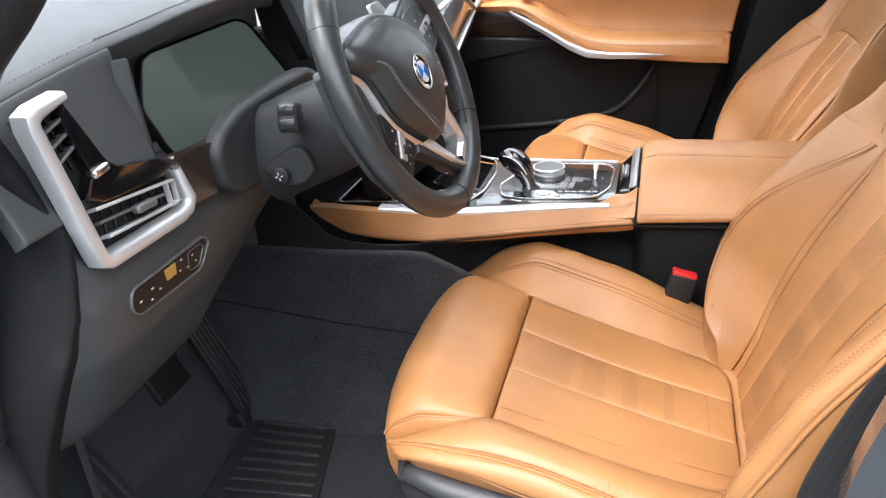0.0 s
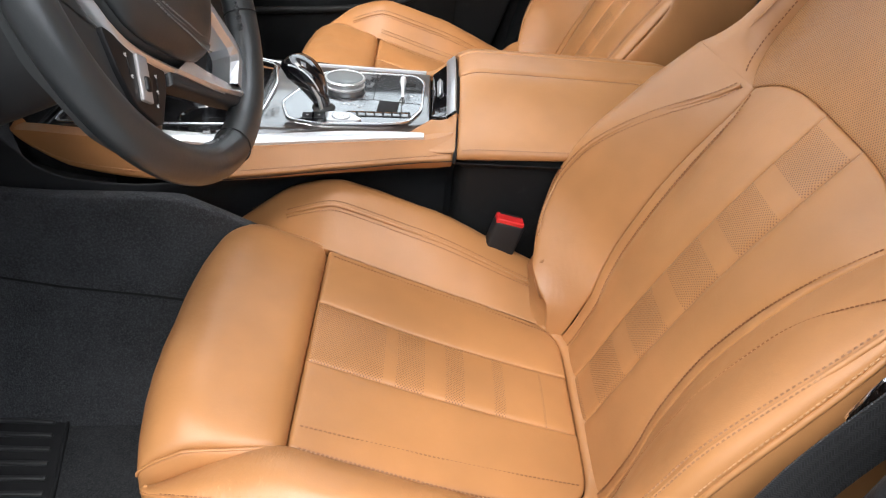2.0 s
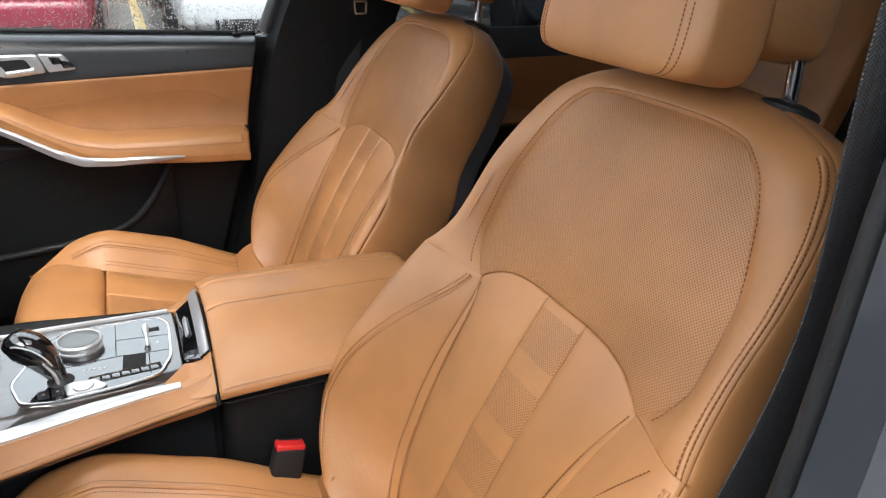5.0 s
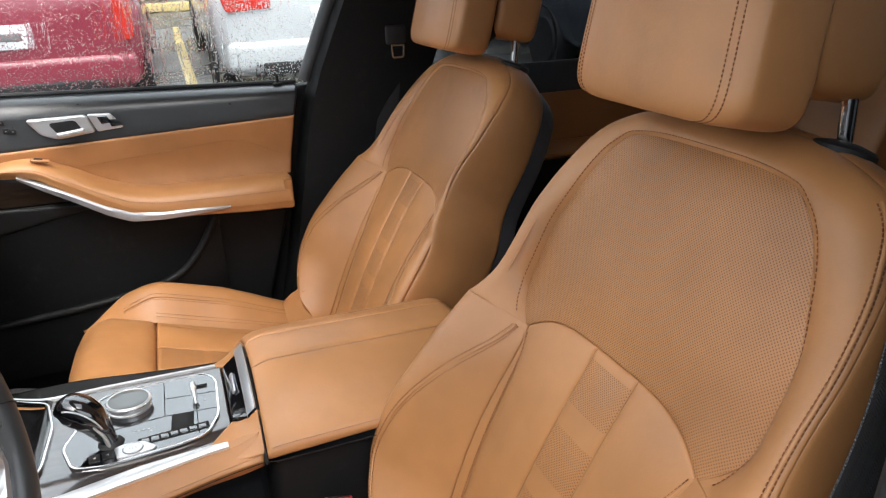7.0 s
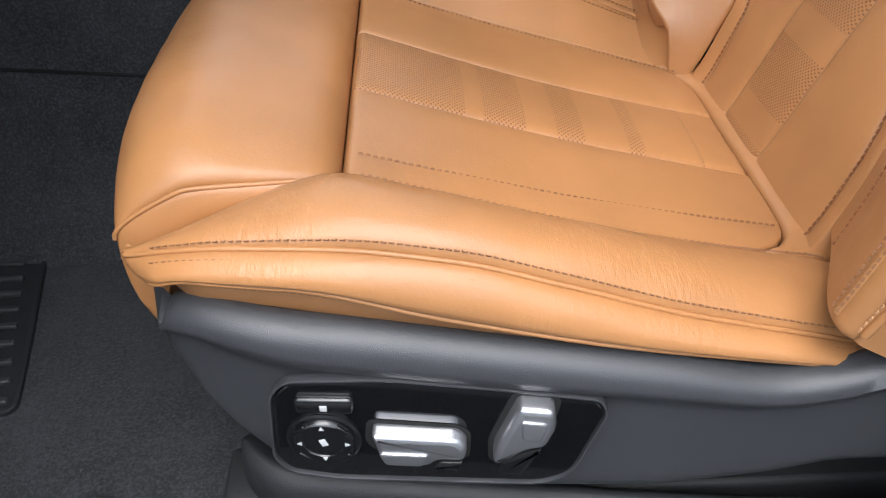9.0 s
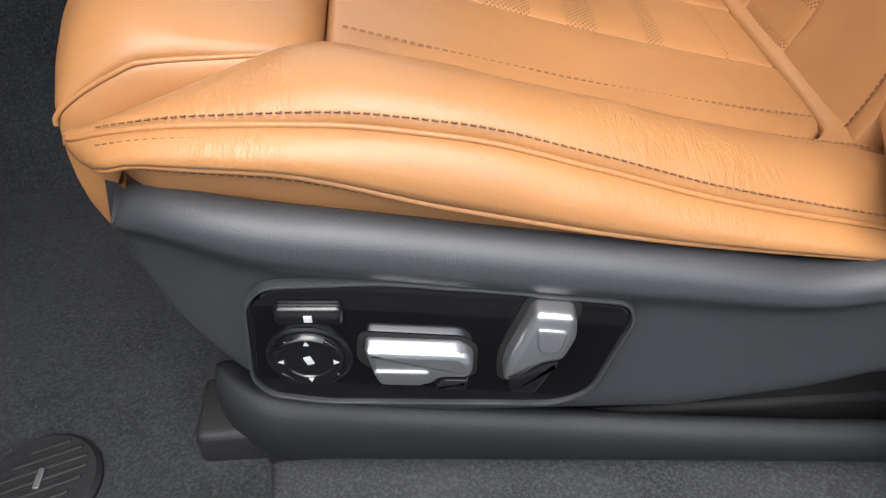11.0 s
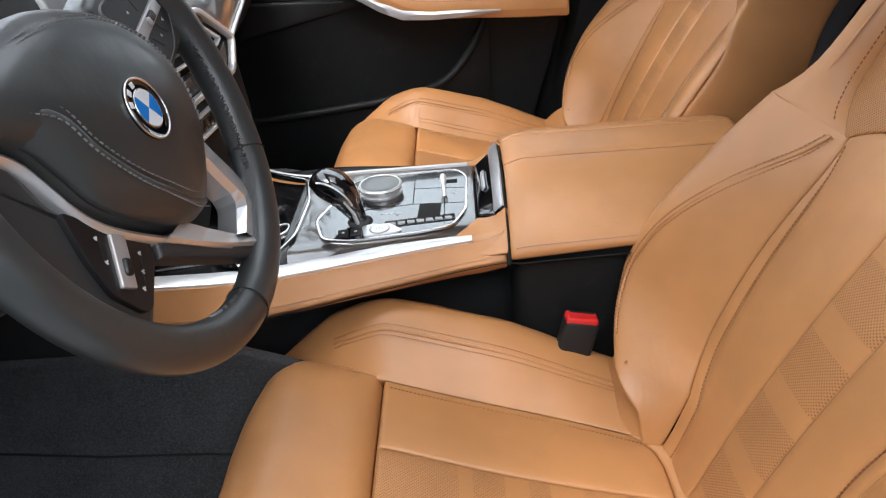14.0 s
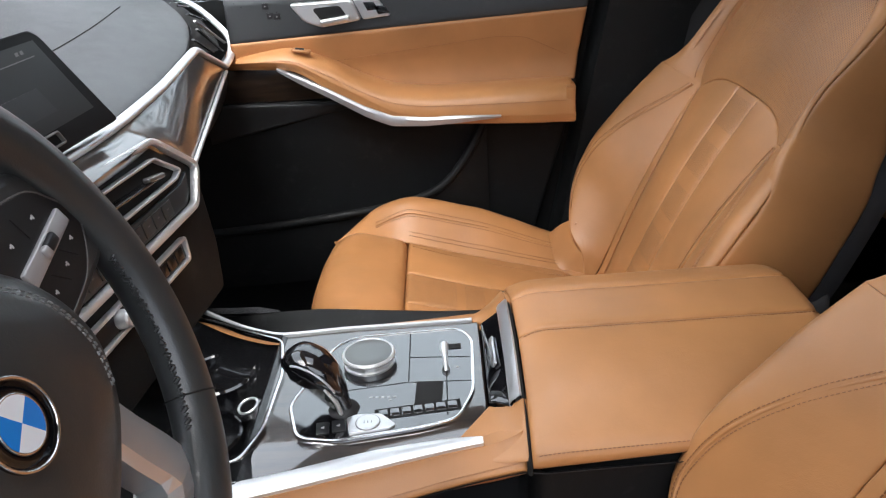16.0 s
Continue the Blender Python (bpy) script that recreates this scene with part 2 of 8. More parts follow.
# ---- materials ----
class Nodes:
    """A short way to write a material's nodes."""

    def __init__(self, name):
        self.m = bpy.data.materials.new(name)
        self.m.use_nodes = True
        self.t = self.m.node_tree
        self.b = self.t.nodes["Principled BSDF"]
        self.xyz = self.node("ShaderNodeTexCoord").outputs["Object"]
        self.uv = self.t.nodes["Texture Coordinate"].outputs["UV"]

    def node(self, kind, operation="", feature="", data_type=""):
        n = self.t.nodes.new(kind)
        if operation:
            n.operation = operation
        if feature:
            n.feature = feature
        if data_type:
            n.data_type = data_type
        return n

    def put(self, src, dst):
        if isinstance(src, (int, float, tuple)):
            dst.default_value = src
        else:
            self.t.links.new(src, dst)

    def math(self, op, a, b=0.0, c=0.0):
        n = self.node("ShaderNodeMath", operation=op)
        for i, v in enumerate((a, b, c)):
            self.put(v, n.inputs[i])
        return n.outputs[0]

    def noise(self, scale, detail=3.0, rough=0.5, at=None, stretch=None):
        n = self.node("ShaderNodeTexNoise")
        n.inputs["Scale"].default_value, n.inputs["Detail"].default_value, n.inputs["Roughness"].default_value = scale, detail, rough
        src = at or self.xyz
        if stretch:
            mp = self.node("ShaderNodeMapping")
            mp.inputs["Scale"].default_value = stretch
            self.t.links.new(src, mp.inputs[0])
            src = mp.outputs[0]
        self.t.links.new(src, n.inputs["Vector"])
        return n.outputs["Fac"]

    def cells(self, scale, at=None, feature="F1"):
        n = self.node("ShaderNodeTexVoronoi", feature=feature)
        n.inputs["Scale"].default_value = scale
        self.t.links.new(at or self.xyz, n.inputs["Vector"])
        return n.outputs["Distance"]

    def ramp(self, fac, *stops):
        n = self.node("ShaderNodeValToRGB")
        while len(n.color_ramp.elements) < len(stops):
            n.color_ramp.elements.new(0.5)
        for e, (p, c) in zip(n.color_ramp.elements, stops):
            e.position, e.color = p, (c, c, c, 1) if isinstance(c, (int, float)) else (*c, 1)
        self.put(fac, n.inputs[0])
        return n.outputs[0]

    def mix(self, fac, a, b):
        n = self.node("ShaderNodeMix", data_type="RGBA")
        self.put(fac, n.inputs[0])
        self.put((*a, 1) if isinstance(a, tuple) and len(a) == 3 else a, n.inputs[6])
        self.put((*b, 1) if isinstance(b, tuple) and len(b) == 3 else b, n.inputs[7])
        return n.outputs[2]

    def bump(self, height, strength=0.3, distance=0.001, under=None):
        n = self.node("ShaderNodeBump")
        n.inputs["Strength"].default_value, n.inputs["Distance"].default_value = strength, distance
        self.put(height, n.inputs["Height"])
        if under:
            self.t.links.new(under, n.inputs["Normal"])
        return n.outputs[0]

    def done(self, color=None, rough=None, metal=None, normal=None, **more):
        for v, k in ((color, "Base Color"), (rough, "Roughness"), (metal, "Metallic"), (normal, "Normal")):
            if v is not None:
                self.put((*v, 1) if isinstance(v, tuple) and len(v) == 3 else v, self.b.inputs[k])
        for k, v in more.items():
            self.put(v, self.b.inputs[k.replace("_", " ")])
        return self.m


TAN = (0.415, 0.190, 0.070)


def leather(name, tan=TAN, holes="", rough=0.40, grain=1.0, spec=0.5, run=(0.0, 0.06, 0.66, 0.0), creased=False):
    """Smooth tanned hide. holes: 'field' for rows of small holes all over, 'patches' for patches of them."""
    k = Nodes(name)
    big = k.noise(7, 3)
    fine = k.noise(60, 4)
    pores = k.cells(900)
    creases = k.cells(260, feature="SMOOTH_F1")
    dark = tuple(c * 0.80 for c in tan)
    lite = tuple(min(1, c * 1.13) for c in tan)
    col = k.mix(k.ramp(big, (0.3, 0.0), (0.7, 1.0)), dark, lite)
    col = k.mix(k.math("MULTIPLY", fine, 0.25), col, tuple(c * 0.75 for c in tan))
    h = k.math("ADD", k.math("MULTIPLY", pores, 0.6 * grain), k.math("MULTIPLY", creases, 0.7 * grain))
    nor = k.bump(h, 0.16, 0.0006)
    nor = k.bump(k.noise(22, 2), 0.14, 0.004, nor)
    nor = k.bump(k.noise(85, 5, 0.62), 0.16, 0.0014, nor)
    if creased:
        where = k.ramp(k.noise(9, 2), (0.44, 0.0), (0.60, 1.0))
        folds = k.noise(150, 4, 0.65, stretch=(1.0, 0.35, 0.22))
        nor = k.bump(k.math("MULTIPLY", folds, where), 0.42, 0.0030, nor)
        long_ = k.noise(30, 3, 0.5, stretch=(0.5, 1.0, 1.6))
        nor = k.bump(long_, 0.20, 0.004, nor)
        scuff = k.math("MULTIPLY", k.ramp(k.noise(210, 3, 0.7, stretch=(1.0, 0.4, 0.25)), (0.60, 0.0), (0.72, 0.30)), where)
        col = k.mix(scuff, col, tuple(min(1, c * 1.5 + 0.03) for c in tan))
    rg = k.math("ADD", k.math("MULTIPLY", k.noise(35, 3), 0.16), rough - 0.08)
    if holes:
        sep = k.node("ShaderNodeSeparateXYZ")
        k.t.links.new(k.uv, sep.inputs[0])
        a, b = sep.outputs[0], sep.outputs[1]
        p = 0.0036
        row = k.math("FLOOR", k.math("DIVIDE", a, p * 0.5))
        odd = k.math("MULTIPLY", k.math("MODULO", row, 2.0), 0.5)
        fx = k.math("SUBTRACT", k.math("FRACT", k.math("DIVIDE", a, p * 0.5)), 0.5)
        fy = k.math("SUBTRACT", k.math("FRACT", k.math("ADD", k.math("DIVIDE", b, p), odd)), 0.5)
        d = k.math("SQRT", k.math("ADD", k.math("MULTIPLY", k.math("MULTIPLY", fx, fx), 0.25), k.math("MULTIPLY", fy, fy)))
        hole = k.ramp(d, (0.15, 1.0), (0.23, 0.0))
        if holes == "patches":
            start, every, share, fade = run
            along = k.math("FRACT", k.math("DIVIDE", k.math("SUBTRACT", a, start), every))
            on = k.math("LESS_THAN", along, k.math("SUBTRACT", share, k.math("MULTIPLY", a, fade)))
            on = k.math("MAXIMUM", on, k.math("LESS_THAN", a, start if fade else 0.0))
            hole = k.math("MULTIPLY", hole, on)
        col = k.mix(k.math("MULTIPLY", hole, 0.72), col, (0.10, 0.036, 0.012))
        nor = k.bump(k.math("SUBTRACT", 1.0, hole), 0.5, 0.0012, nor)
    return k.done(col, rg, normal=nor, Specular_IOR_Level=spec)


def plastic(name, col=(0.022, 0.023, 0.026), rough=0.5, grain=700, depth=0.25, spec=0.4):
    k = Nodes(name)
    cells = k.cells(grain)
    c = k.mix(k.noise(9, 4), tuple(v * 0.82 for v in col), tuple(v * 1.2 for v in col))
    dust = k.ramp(k.noise(26, 6, 0.7), (0.58, 0.0), (0.8, 0.12))
    c = k.mix(dust, c, (0.12, 0.12, 0.12))
    return k.done(c, k.math("ADD", rough - 0.06, k.math("MULTIPLY", k.noise(40), 0.12)), normal=k.bump(cells, depth, 0.0006), Specular_IOR_Level=spec)


def gloss(name, col, rough=0.06, coat=1.0, metal=0.0, ior=1.5):
    k = Nodes(name)
    smear = k.noise(18, 5, 0.6)
    return k.done(col, k.math("ADD", rough, k.math("MULTIPLY", smear, 0.07)), metal, normal=k.bump(k.noise(240, 2), 0.01, 0.0005), Coat_Weight=coat, Coat_Roughness=0.03, Coat_IOR=ior)


def metal_of(name, col, rough=0.25, brush=None, metal=1.0):
    k = Nodes(name)
    n = k.noise(300, 3, stretch=brush) if brush else k.noise(90, 3)
    return k.done(col, k.math("ADD", rough - 0.05, k.math("MULTIPLY", n, 0.12)), metal, normal=k.bump(n, 0.03, 0.0002) if brush else None)


tan_leather = leather("tan_leather")
tan_field = leather("perforated_tan_leather", holes="field")
tan_patches = leather("tan_leather_with_perforated_patches", holes="patches", run=(0.039, 0.0575, 1.06, 3.75))
tan_back_patches = leather("tan_backrest_leather_with_perforated_patches", holes="patches", run=(0.045, 0.0765, 0.66, 0.0))
tan_creased = leather("creased_tan_leather", creased=True)
tan_dark = leather("tan_leather_trim", tan=(0.36, 0.160, 0.058), rough=0.46)
tan_thread = Nodes("tan_thread").done((0.20, 0.078, 0.028), 0.8)
brown_thread = Nodes("brown_thread").done((0.24, 0.112, 0.052), 0.8)
pale_thread = Nodes("pale_thread").done((0.44, 0.235, 0.11), 0.7)
grey_thread = Nodes("grey_thread").done((0.16, 0.16, 0.16), 0.7)
seat_plastic = plastic("grained_dark_plastic", (0.039, 0.040, 0.044), 0.40, 1500, 0.20, 0.5)
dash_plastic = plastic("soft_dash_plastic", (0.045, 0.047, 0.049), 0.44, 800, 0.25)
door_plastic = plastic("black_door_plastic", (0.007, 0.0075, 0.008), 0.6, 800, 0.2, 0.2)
column_plastic = plastic("column_plastic", (0.024, 0.0253, 0.0272), 0.5, 900, 0.15)
wheel_leather = leather("black_wheel_leather", tan=(0.028, 0.030, 0.031), rough=0.34, grain=0.7, spec=0.75)
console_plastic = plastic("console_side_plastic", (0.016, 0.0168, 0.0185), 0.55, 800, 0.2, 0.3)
cap_plastic = plastic("door_cap_plastic", (0.022, 0.0235, 0.025), 0.30, 900, 0.08, 0.6)
dark_rubber = plastic("black_rubber", (0.012, 0.012, 0.013), 0.6, 500, 0.3)
touch_grey = gloss("grey_touch_face", (0.10, 0.11, 0.11), 0.30, 0.3)
worn_rubber = plastic("worn_shiny_rubber", (0.030, 0.030, 0.031), 0.34, 300, 0.4, 0.6)
piano = gloss("piano_black", (0.004, 0.004, 0.005))
plate_black = gloss("glossy_plate_black", (0.004, 0.004, 0.005), ior=1.95)
key_black = gloss("key_black", (0.005, 0.005, 0.006), 0.40, 0.0)
# near-black matte colour that paints in the shade of gaps, joints and hollows
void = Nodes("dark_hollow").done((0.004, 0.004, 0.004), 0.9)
button_black = gloss("satin_black_button", (0.008, 0.008, 0.009), 0.22, 0.3)
chrome = metal_of("satin_chrome", (0.68, 0.69, 0.70), 0.325, metal=0.6)
bright = metal_of("bright_chrome", (0.80, 0.80, 0.80), 0.12)
pearl = metal_of("pearl_gloss_metal", (0.74, 0.74, 0.75), 0.32, metal=0.9)
wheel_silver = metal_of("satin_silver_paint", (0.80, 0.80, 0.81), 0.325, metal=0.85)
strip_silver = metal_of("dim_satin_silver", (0.40, 0.40, 0.41), 0.38, metal=0.6)
dull_silver = metal_of("dull_silver_paint", (0.42, 0.41, 0.41), 0.38, metal=0.5)
key_rim = metal_of("dark_key_rim", (0.20, 0.20, 0.20), 0.35, metal=0.6)
switch_chrome = metal_of("switch_chrome", (0.52, 0.52, 0.54), 0.30, metal=0.9)
steel = metal_of("polished_post", (0.7, 0.7, 0.72), 0.1)
screen_glow = gloss("instrument_glass_with_glow", (0.018, 0.022, 0.021), 0.30, 0.15)
# even glow covers a faint backlight and the sky mirrored in the glass
screen_glow.node_tree.nodes["Principled BSDF"].inputs["Emission Color"].default_value = (0.78, 1.0, 0.88, 1)
screen_glow.node_tree.nodes["Principled BSDF"].inputs["Emission Strength"].default_value = 0.019
screen_black = Nodes("screen_black").done((0.006, 0.006, 0.007), 0.35, Specular_IOR_Level=0.12)
white_mark = Nodes("white_marking").done((0.50, 0.50, 0.50), 0.5)
red_plastic = gloss("red_button", (0.55, 0.02, 0.02), 0.3, 0.2)
blue_enamel = gloss("blue_enamel", (0.02, 0.20, 0.60), 0.12)
white_enamel = gloss("white_enamel", (0.75, 0.76, 0.78), 0.12)
screen_glass = gloss("dark_screen", (0.022, 0.026, 0.026), 0.14, 1.0, ior=1.7)


def wood_of(name, ior):
    k = Nodes(name)
    w = k.noise(120, 5, 0.6, stretch=(0.10, 1.0, 1.0))
    fine = k.noise(420, 3, 0.6, stretch=(0.06, 1.0, 1.0))
    c = k.mix(k.ramp(w, (0.35, 0.0), (0.62, 1.0)), (0.007, 0.0045, 0.0035), (0.034, 0.020, 0.012))
    c = k.mix(k.math("MULTIPLY", fine, 0.5), c, (0.008, 0.005, 0.004))
    return k.done(c, 0.28, normal=k.bump(fine, 0.08, 0.0003), Coat_Weight=1.0, Coat_Roughness=0.03, Coat_IOR=ior)


def carpet_of(name, col, tuft=1.0):
    k = Nodes(name)
    f = k.noise(420, 4, 0.75)
    b = k.noise(11, 5, 0.65)
    c = k.mix(k.ramp(b, (0.35, 0.0), (0.7, 1.0)), tuple(v * 0.65 for v in col), tuple(v * 1.35 for v in col))
    c = k.mix(k.ramp(f, (0.45, 0.0), (0.68, 0.7)), c, tuple(v * 3.0 for v in col))
    grit = k.ramp(k.noise(160, 2, 0.5), (0.74, 0.0), (0.79, 0.55))
    c = k.mix(grit, c, (0.10, 0.095, 0.09))
    return k.done(c, 0.95, normal=k.bump(f, 0.9 * tuft, 0.002), Specular_IOR_Level=0.12, Sheen_Weight=0.12)


def belt_of():
    k = Nodes("black_webbing")
    sep = k.node("ShaderNodeSeparateXYZ")
    k.t.links.new(k.uv, sep.inputs[0])
    z = k.math("SINE", k.math("ADD", k.math("MULTIPLY", sep.outputs[0], 2600.0), k.math("MULTIPLY", k.math("PINGPONG", sep.outputs[1], 0.004), 2600.0)))
    c = k.mix(k.ramp(z, (0.3, 0.0), (0.8, 1.0)), (0.012, 0.012, 0.013), (0.044, 0.045, 0.048))
    return k.done(c, 0.65, normal=k.bump(z, 0.5, 0.0006))


def rain_glass():
    k = Nodes("rain_covered_glass")
    cell = k.node("ShaderNodeTexVoronoi", feature="F1")
    cell.inputs["Scale"].default_value = 210
    k.t.links.new(k.xyz, cell.inputs["Vector"])
    small = k.ramp(cell.outputs["Distance"], (0.10, 1.0), (0.30, 0.0))
    keep = k.ramp(k.noise(70, 2), (0.42, 0.0), (0.52, 1.0))
    drops = k.math("MULTIPLY", small, keep)
    run = k.noise(95, 4, 0.6, stretch=(1.0, 1.0, 0.09))
    runs = k.ramp(run, (0.58, 0.0), (0.72, 0.35))
    h = k.math("MAXIMUM", drops, runs)
    nor = k.bump(h, 0.6, 0.0022)
    return k.done((0.80, 0.83, 0.82), 0.0, normal=nor, Transmission_Weight=1.0, IOR=1.15, Specular_IOR_Level=0.3)


def paint_of(name, col, rough=0.22):
    k = Nodes(name)
    wet = k.noise(30, 4)
    return k.done(k.mix(k.noise(2, 3), tuple(c * 0.9 for c in col), tuple(min(1, c * 1.1) for c in col)), k.math("ADD", rough - 0.08, k.math("MULTIPLY", wet, 0.16)), Coat_Weight=0.6, Coat_Roughness=0.08)


def asphalt_of():
    k = Nodes("wet_asphalt")
    st = k.cells(120)
    pud = k.noise(0.9, 4)
    c = k.mix(k.ramp(st, (0.1, 0.0), (0.6, 1.0)), (0.07, 0.071, 0.072), (0.15, 0.151, 0.150))
    c = k.mix(k.ramp(pud, (0.45, 0.0), (0.6, 0.6)), c, (0.06, 0.061, 0.063))
    return k.done(c, k.ramp(pud, (0.42, 0.55), (0.6, 0.18)), normal=k.bump(st, 0.4, 0.004))


def headliner_of():
    k = Nodes("grey_headliner_cloth")
    f = k.noise(500, 2)
    return k.done(k.mix(k.noise(5, 3), (0.42, 0.41, 0.39), (0.50, 0.49, 0.47)), 0.9, normal=k.bump(f, 0.3, 0.0008))


tinted_glass = Nodes("tinted_glass").done((0.16, 0.17, 0.18), 0.0, Transmission_Weight=1.0, IOR=1.1)
clear_glass = Nodes("clear_glass").done((1, 1, 1), 0.0, Transmission_Weight=1.0, IOR=1.05)
wood = wood_of("dark_ash_wood", 1.5)
plate_wood = wood_of("lacquered_dark_ash", 1.95)
carpet = carpet_of("dark_carpet", (0.029, 0.030, 0.033))
mat_pile = carpet_of("dark_mat_pile", (0.018, 0.0187, 0.0205), 0.7)
webbing = belt_of()
wet_glass = rain_glass()
red_paint = paint_of("dark_red_paint", (0.24, 0.035, 0.055))
white_paint = paint_of("white_paint", (0.50, 0.52, 0.53))
grey_paint = paint_of("grey_body_paint", (0.035, 0.040, 0.047))
lamp_red = gloss("red_lamp_lens", (0.55, 0.03, 0.02), 0.15)
car_glass = gloss("dark_car_glass", (0.02, 0.022, 0.024), 0.05)
yellow_line = paint_of("worn_yellow_line", (0.55, 0.42, 0.16), 0.5)
asphalt = asphalt_of()
headliner = headliner_of()


# ---- the car's shell ----
def slab(name, x0, x1, y0, y1, z0, z1, material, label, r=0.01):
    ob = rbox(name, (x1 - x0, y1 - y0, z1 - z0), pose((x0 + x1) / 2, (y0 + y1) / 2, (z0 + z1) / 2), material, None, label, r=r)
    return tagged(ob, kind="structure")


xs, ys = np.linspace(-1.15, 2.2, 60), np.linspace(-0.80, 0.80, 50)
X, Y = np.meshgrid(xs, ys, indexing="ij")
rise = 0.34 * np.clip((-0.72 - X) / 0.36, 0, 1) ** 1.4
lip = 0.05 * np.clip((np.abs(Y) - 0.72) / 0.05, 0, 1) ** 2 * (np.abs(Y) > 0.72)
Z = 0.078 + rise + lip + 0.002 * np.sin(17 * X + 3 * Y) * np.sin(13 * Y)
tagged(sheet("floor", np.stack([X, Y, Z], -1), carpet, None, "dark grey carpet floor of the car", out=(0, 0, 1)), kind="structure")
slab("floor_underside", -1.15, 2.2, -0.82, 0.82, 0.0, 0.068, door_plastic, "underside of the car floor")
slab("trim_sill", -0.9, 1.6, -0.86, -0.775, 0.02, 0.13, seat_plastic, "black plastic door sill trim", 0.015)
slab("trim_sill_far", -0.9, 1.6, 0.775, 0.86, 0.02, 0.13, seat_plastic, "black plastic door sill trim", 0.015)
slab("wall_bulkhead", -1.25, -1.15, -0.85, 0.85, 0.0, 0.75, void, "dark bulkhead behind the dashboard")
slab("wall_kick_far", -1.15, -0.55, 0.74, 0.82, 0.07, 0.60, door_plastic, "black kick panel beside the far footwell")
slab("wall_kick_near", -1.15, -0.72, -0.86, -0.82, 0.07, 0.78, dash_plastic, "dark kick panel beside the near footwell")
slab("wall_front_far", -1.15, 0.20, 0.865, 0.90, 0.10, 0.76, door_plastic, "black front edge of the far door opening")
# the roof is unseen; the opening left in it is added to let light down
slab("ceiling", -0.35, -0.20, -0.72, 0.72, 1.24, 1.30, headliner, "grey cloth headliner in front of the added roof opening", 0.02)
slab("ceiling_rear", 0.15, 2.25, -0.72, 0.72, 1.24, 1.30, headliner, "grey cloth headliner behind the added roof opening", 0.02)
slab("ceiling_near", -0.20, 0.15, -0.72, -0.40, 1.24, 1.30, headliner, "grey cloth headliner beside the added roof opening", 0.02)
slab("ceiling_far", -0.20, 0.15, 0.30, 0.72, 1.24, 1.30, headliner, "grey cloth headliner beside the added roof opening", 0.02)
slab("wall_tailgate", 2.15, 2.25, -0.80, 0.80, 0.0, 0.75, door_plastic, "black tailgate trim")
for nm, y in (("trim_rail_near", -0.74), ("trim_rail_far", 0.74)):
    slab(nm, -0.4, 2.2, y - 0.05, y + 0.05, 1.20, 1.28, headliner, "roof rail trim", 0.03)


def pillar(name, x0, x1, y, lean, material, label, z0=0.1, z1=1.26, depth=0.09, inset=0.0):
    rows = []
    for z in np.linspace(z0, z1, 16):
        f = (z - z0) / (z1 - z0)
        w0, w1 = x0 + np.interp(z, *lean), x1 + np.interp(z, *lean)
        yy = y - np.sign(y) * inset * f
        rows.append([(w0, yy, z), (w0 + 0.015, yy - np.sign(y) * depth * 0.5, z), ((w0 + w1) / 2, yy - np.sign(y) * depth * 0.62, z), (w1 - 0.015, yy - np.sign(y) * depth * 0.5, z), (w1, yy, z), (w1 - 0.01, yy + np.sign(y) * 0.05, z), (w0 + 0.01, yy + np.sign(y) * 0.05, z)])
    return tagged(sheet(name, np.array(rows), material, None, label, close_v=True, sharp=50), kind="structure")


slab("wall_pillar_far", 0.0, 0.4, 0.755, 0.81, 0.10, 0.76, door_plastic, "black pillar behind the far door edge")
pillar("trim_pillar_far", 0.112, 0.40, 0.76, ([0.1, 0.75, 1.0, 1.26], [0.0, 0.130, 0.240, 0.350]), door_plastic, "black pillar trim beside the passenger seat", inset=0.03)
rows = []
for z in np.linspace(0.1, 1.26, 24):
    x0 = float(np.interp(z, [0.1, 0.40, 0.45, 0.485, 0.55, 0.60, 0.676, 0.75, 0.86, 1.26], [0.33, 0.215, 0.178, 0.164, 0.176, 0.189, 0.208, 0.227, 0.25, 0.37]))
    y0 = -0.80 + 0.06 * max(0, z - 0.7)
    rows.append([(x0, y0 - 0.03, z), (x0 + 0.008, y0 + 0.004, z), (x0 + 0.03, y0 + 0.012, z), (x0 + 0.034, y0 + 0.024, z), (x0 + 0.05, y0 + 0.026, z), (x0 + 0.07, y0 + 0.03, z), (x0 + 0.22, y0 + 0.03, z), (x0 + 0.22, y0 - 0.05, z)])
tagged(sheet("trim_pillar_near", np.array(rows), grey_paint, None, "grey painted door pillar with a rubber seal", close_v=True, sharp=35), kind="structure")
rows = [(float(np.interp(z, [0.1, 0.40, 0.45, 0.485, 0.55, 0.60, 0.676, 0.75, 0.86, 1.26], [0.33, 0.215, 0.178, 0.164, 0.176, 0.189, 0.208, 0.227, 0.25, 0.37])) + 0.036, -0.772 + 0.06 * max(0, z - 0.7), z) for z in np.linspace(0.1, 1.24, 30)]
tagged(tube("trim_seal", rows, 0.008, dark_rubber, None, "black rubber door seal", seg=8), kind="structure")
slab("trim_pillar_cover", 0.30, 0.56, -0.80, -0.745, 0.10, 1.0, door_plastic, "black cover of the door pillar", 0.02)
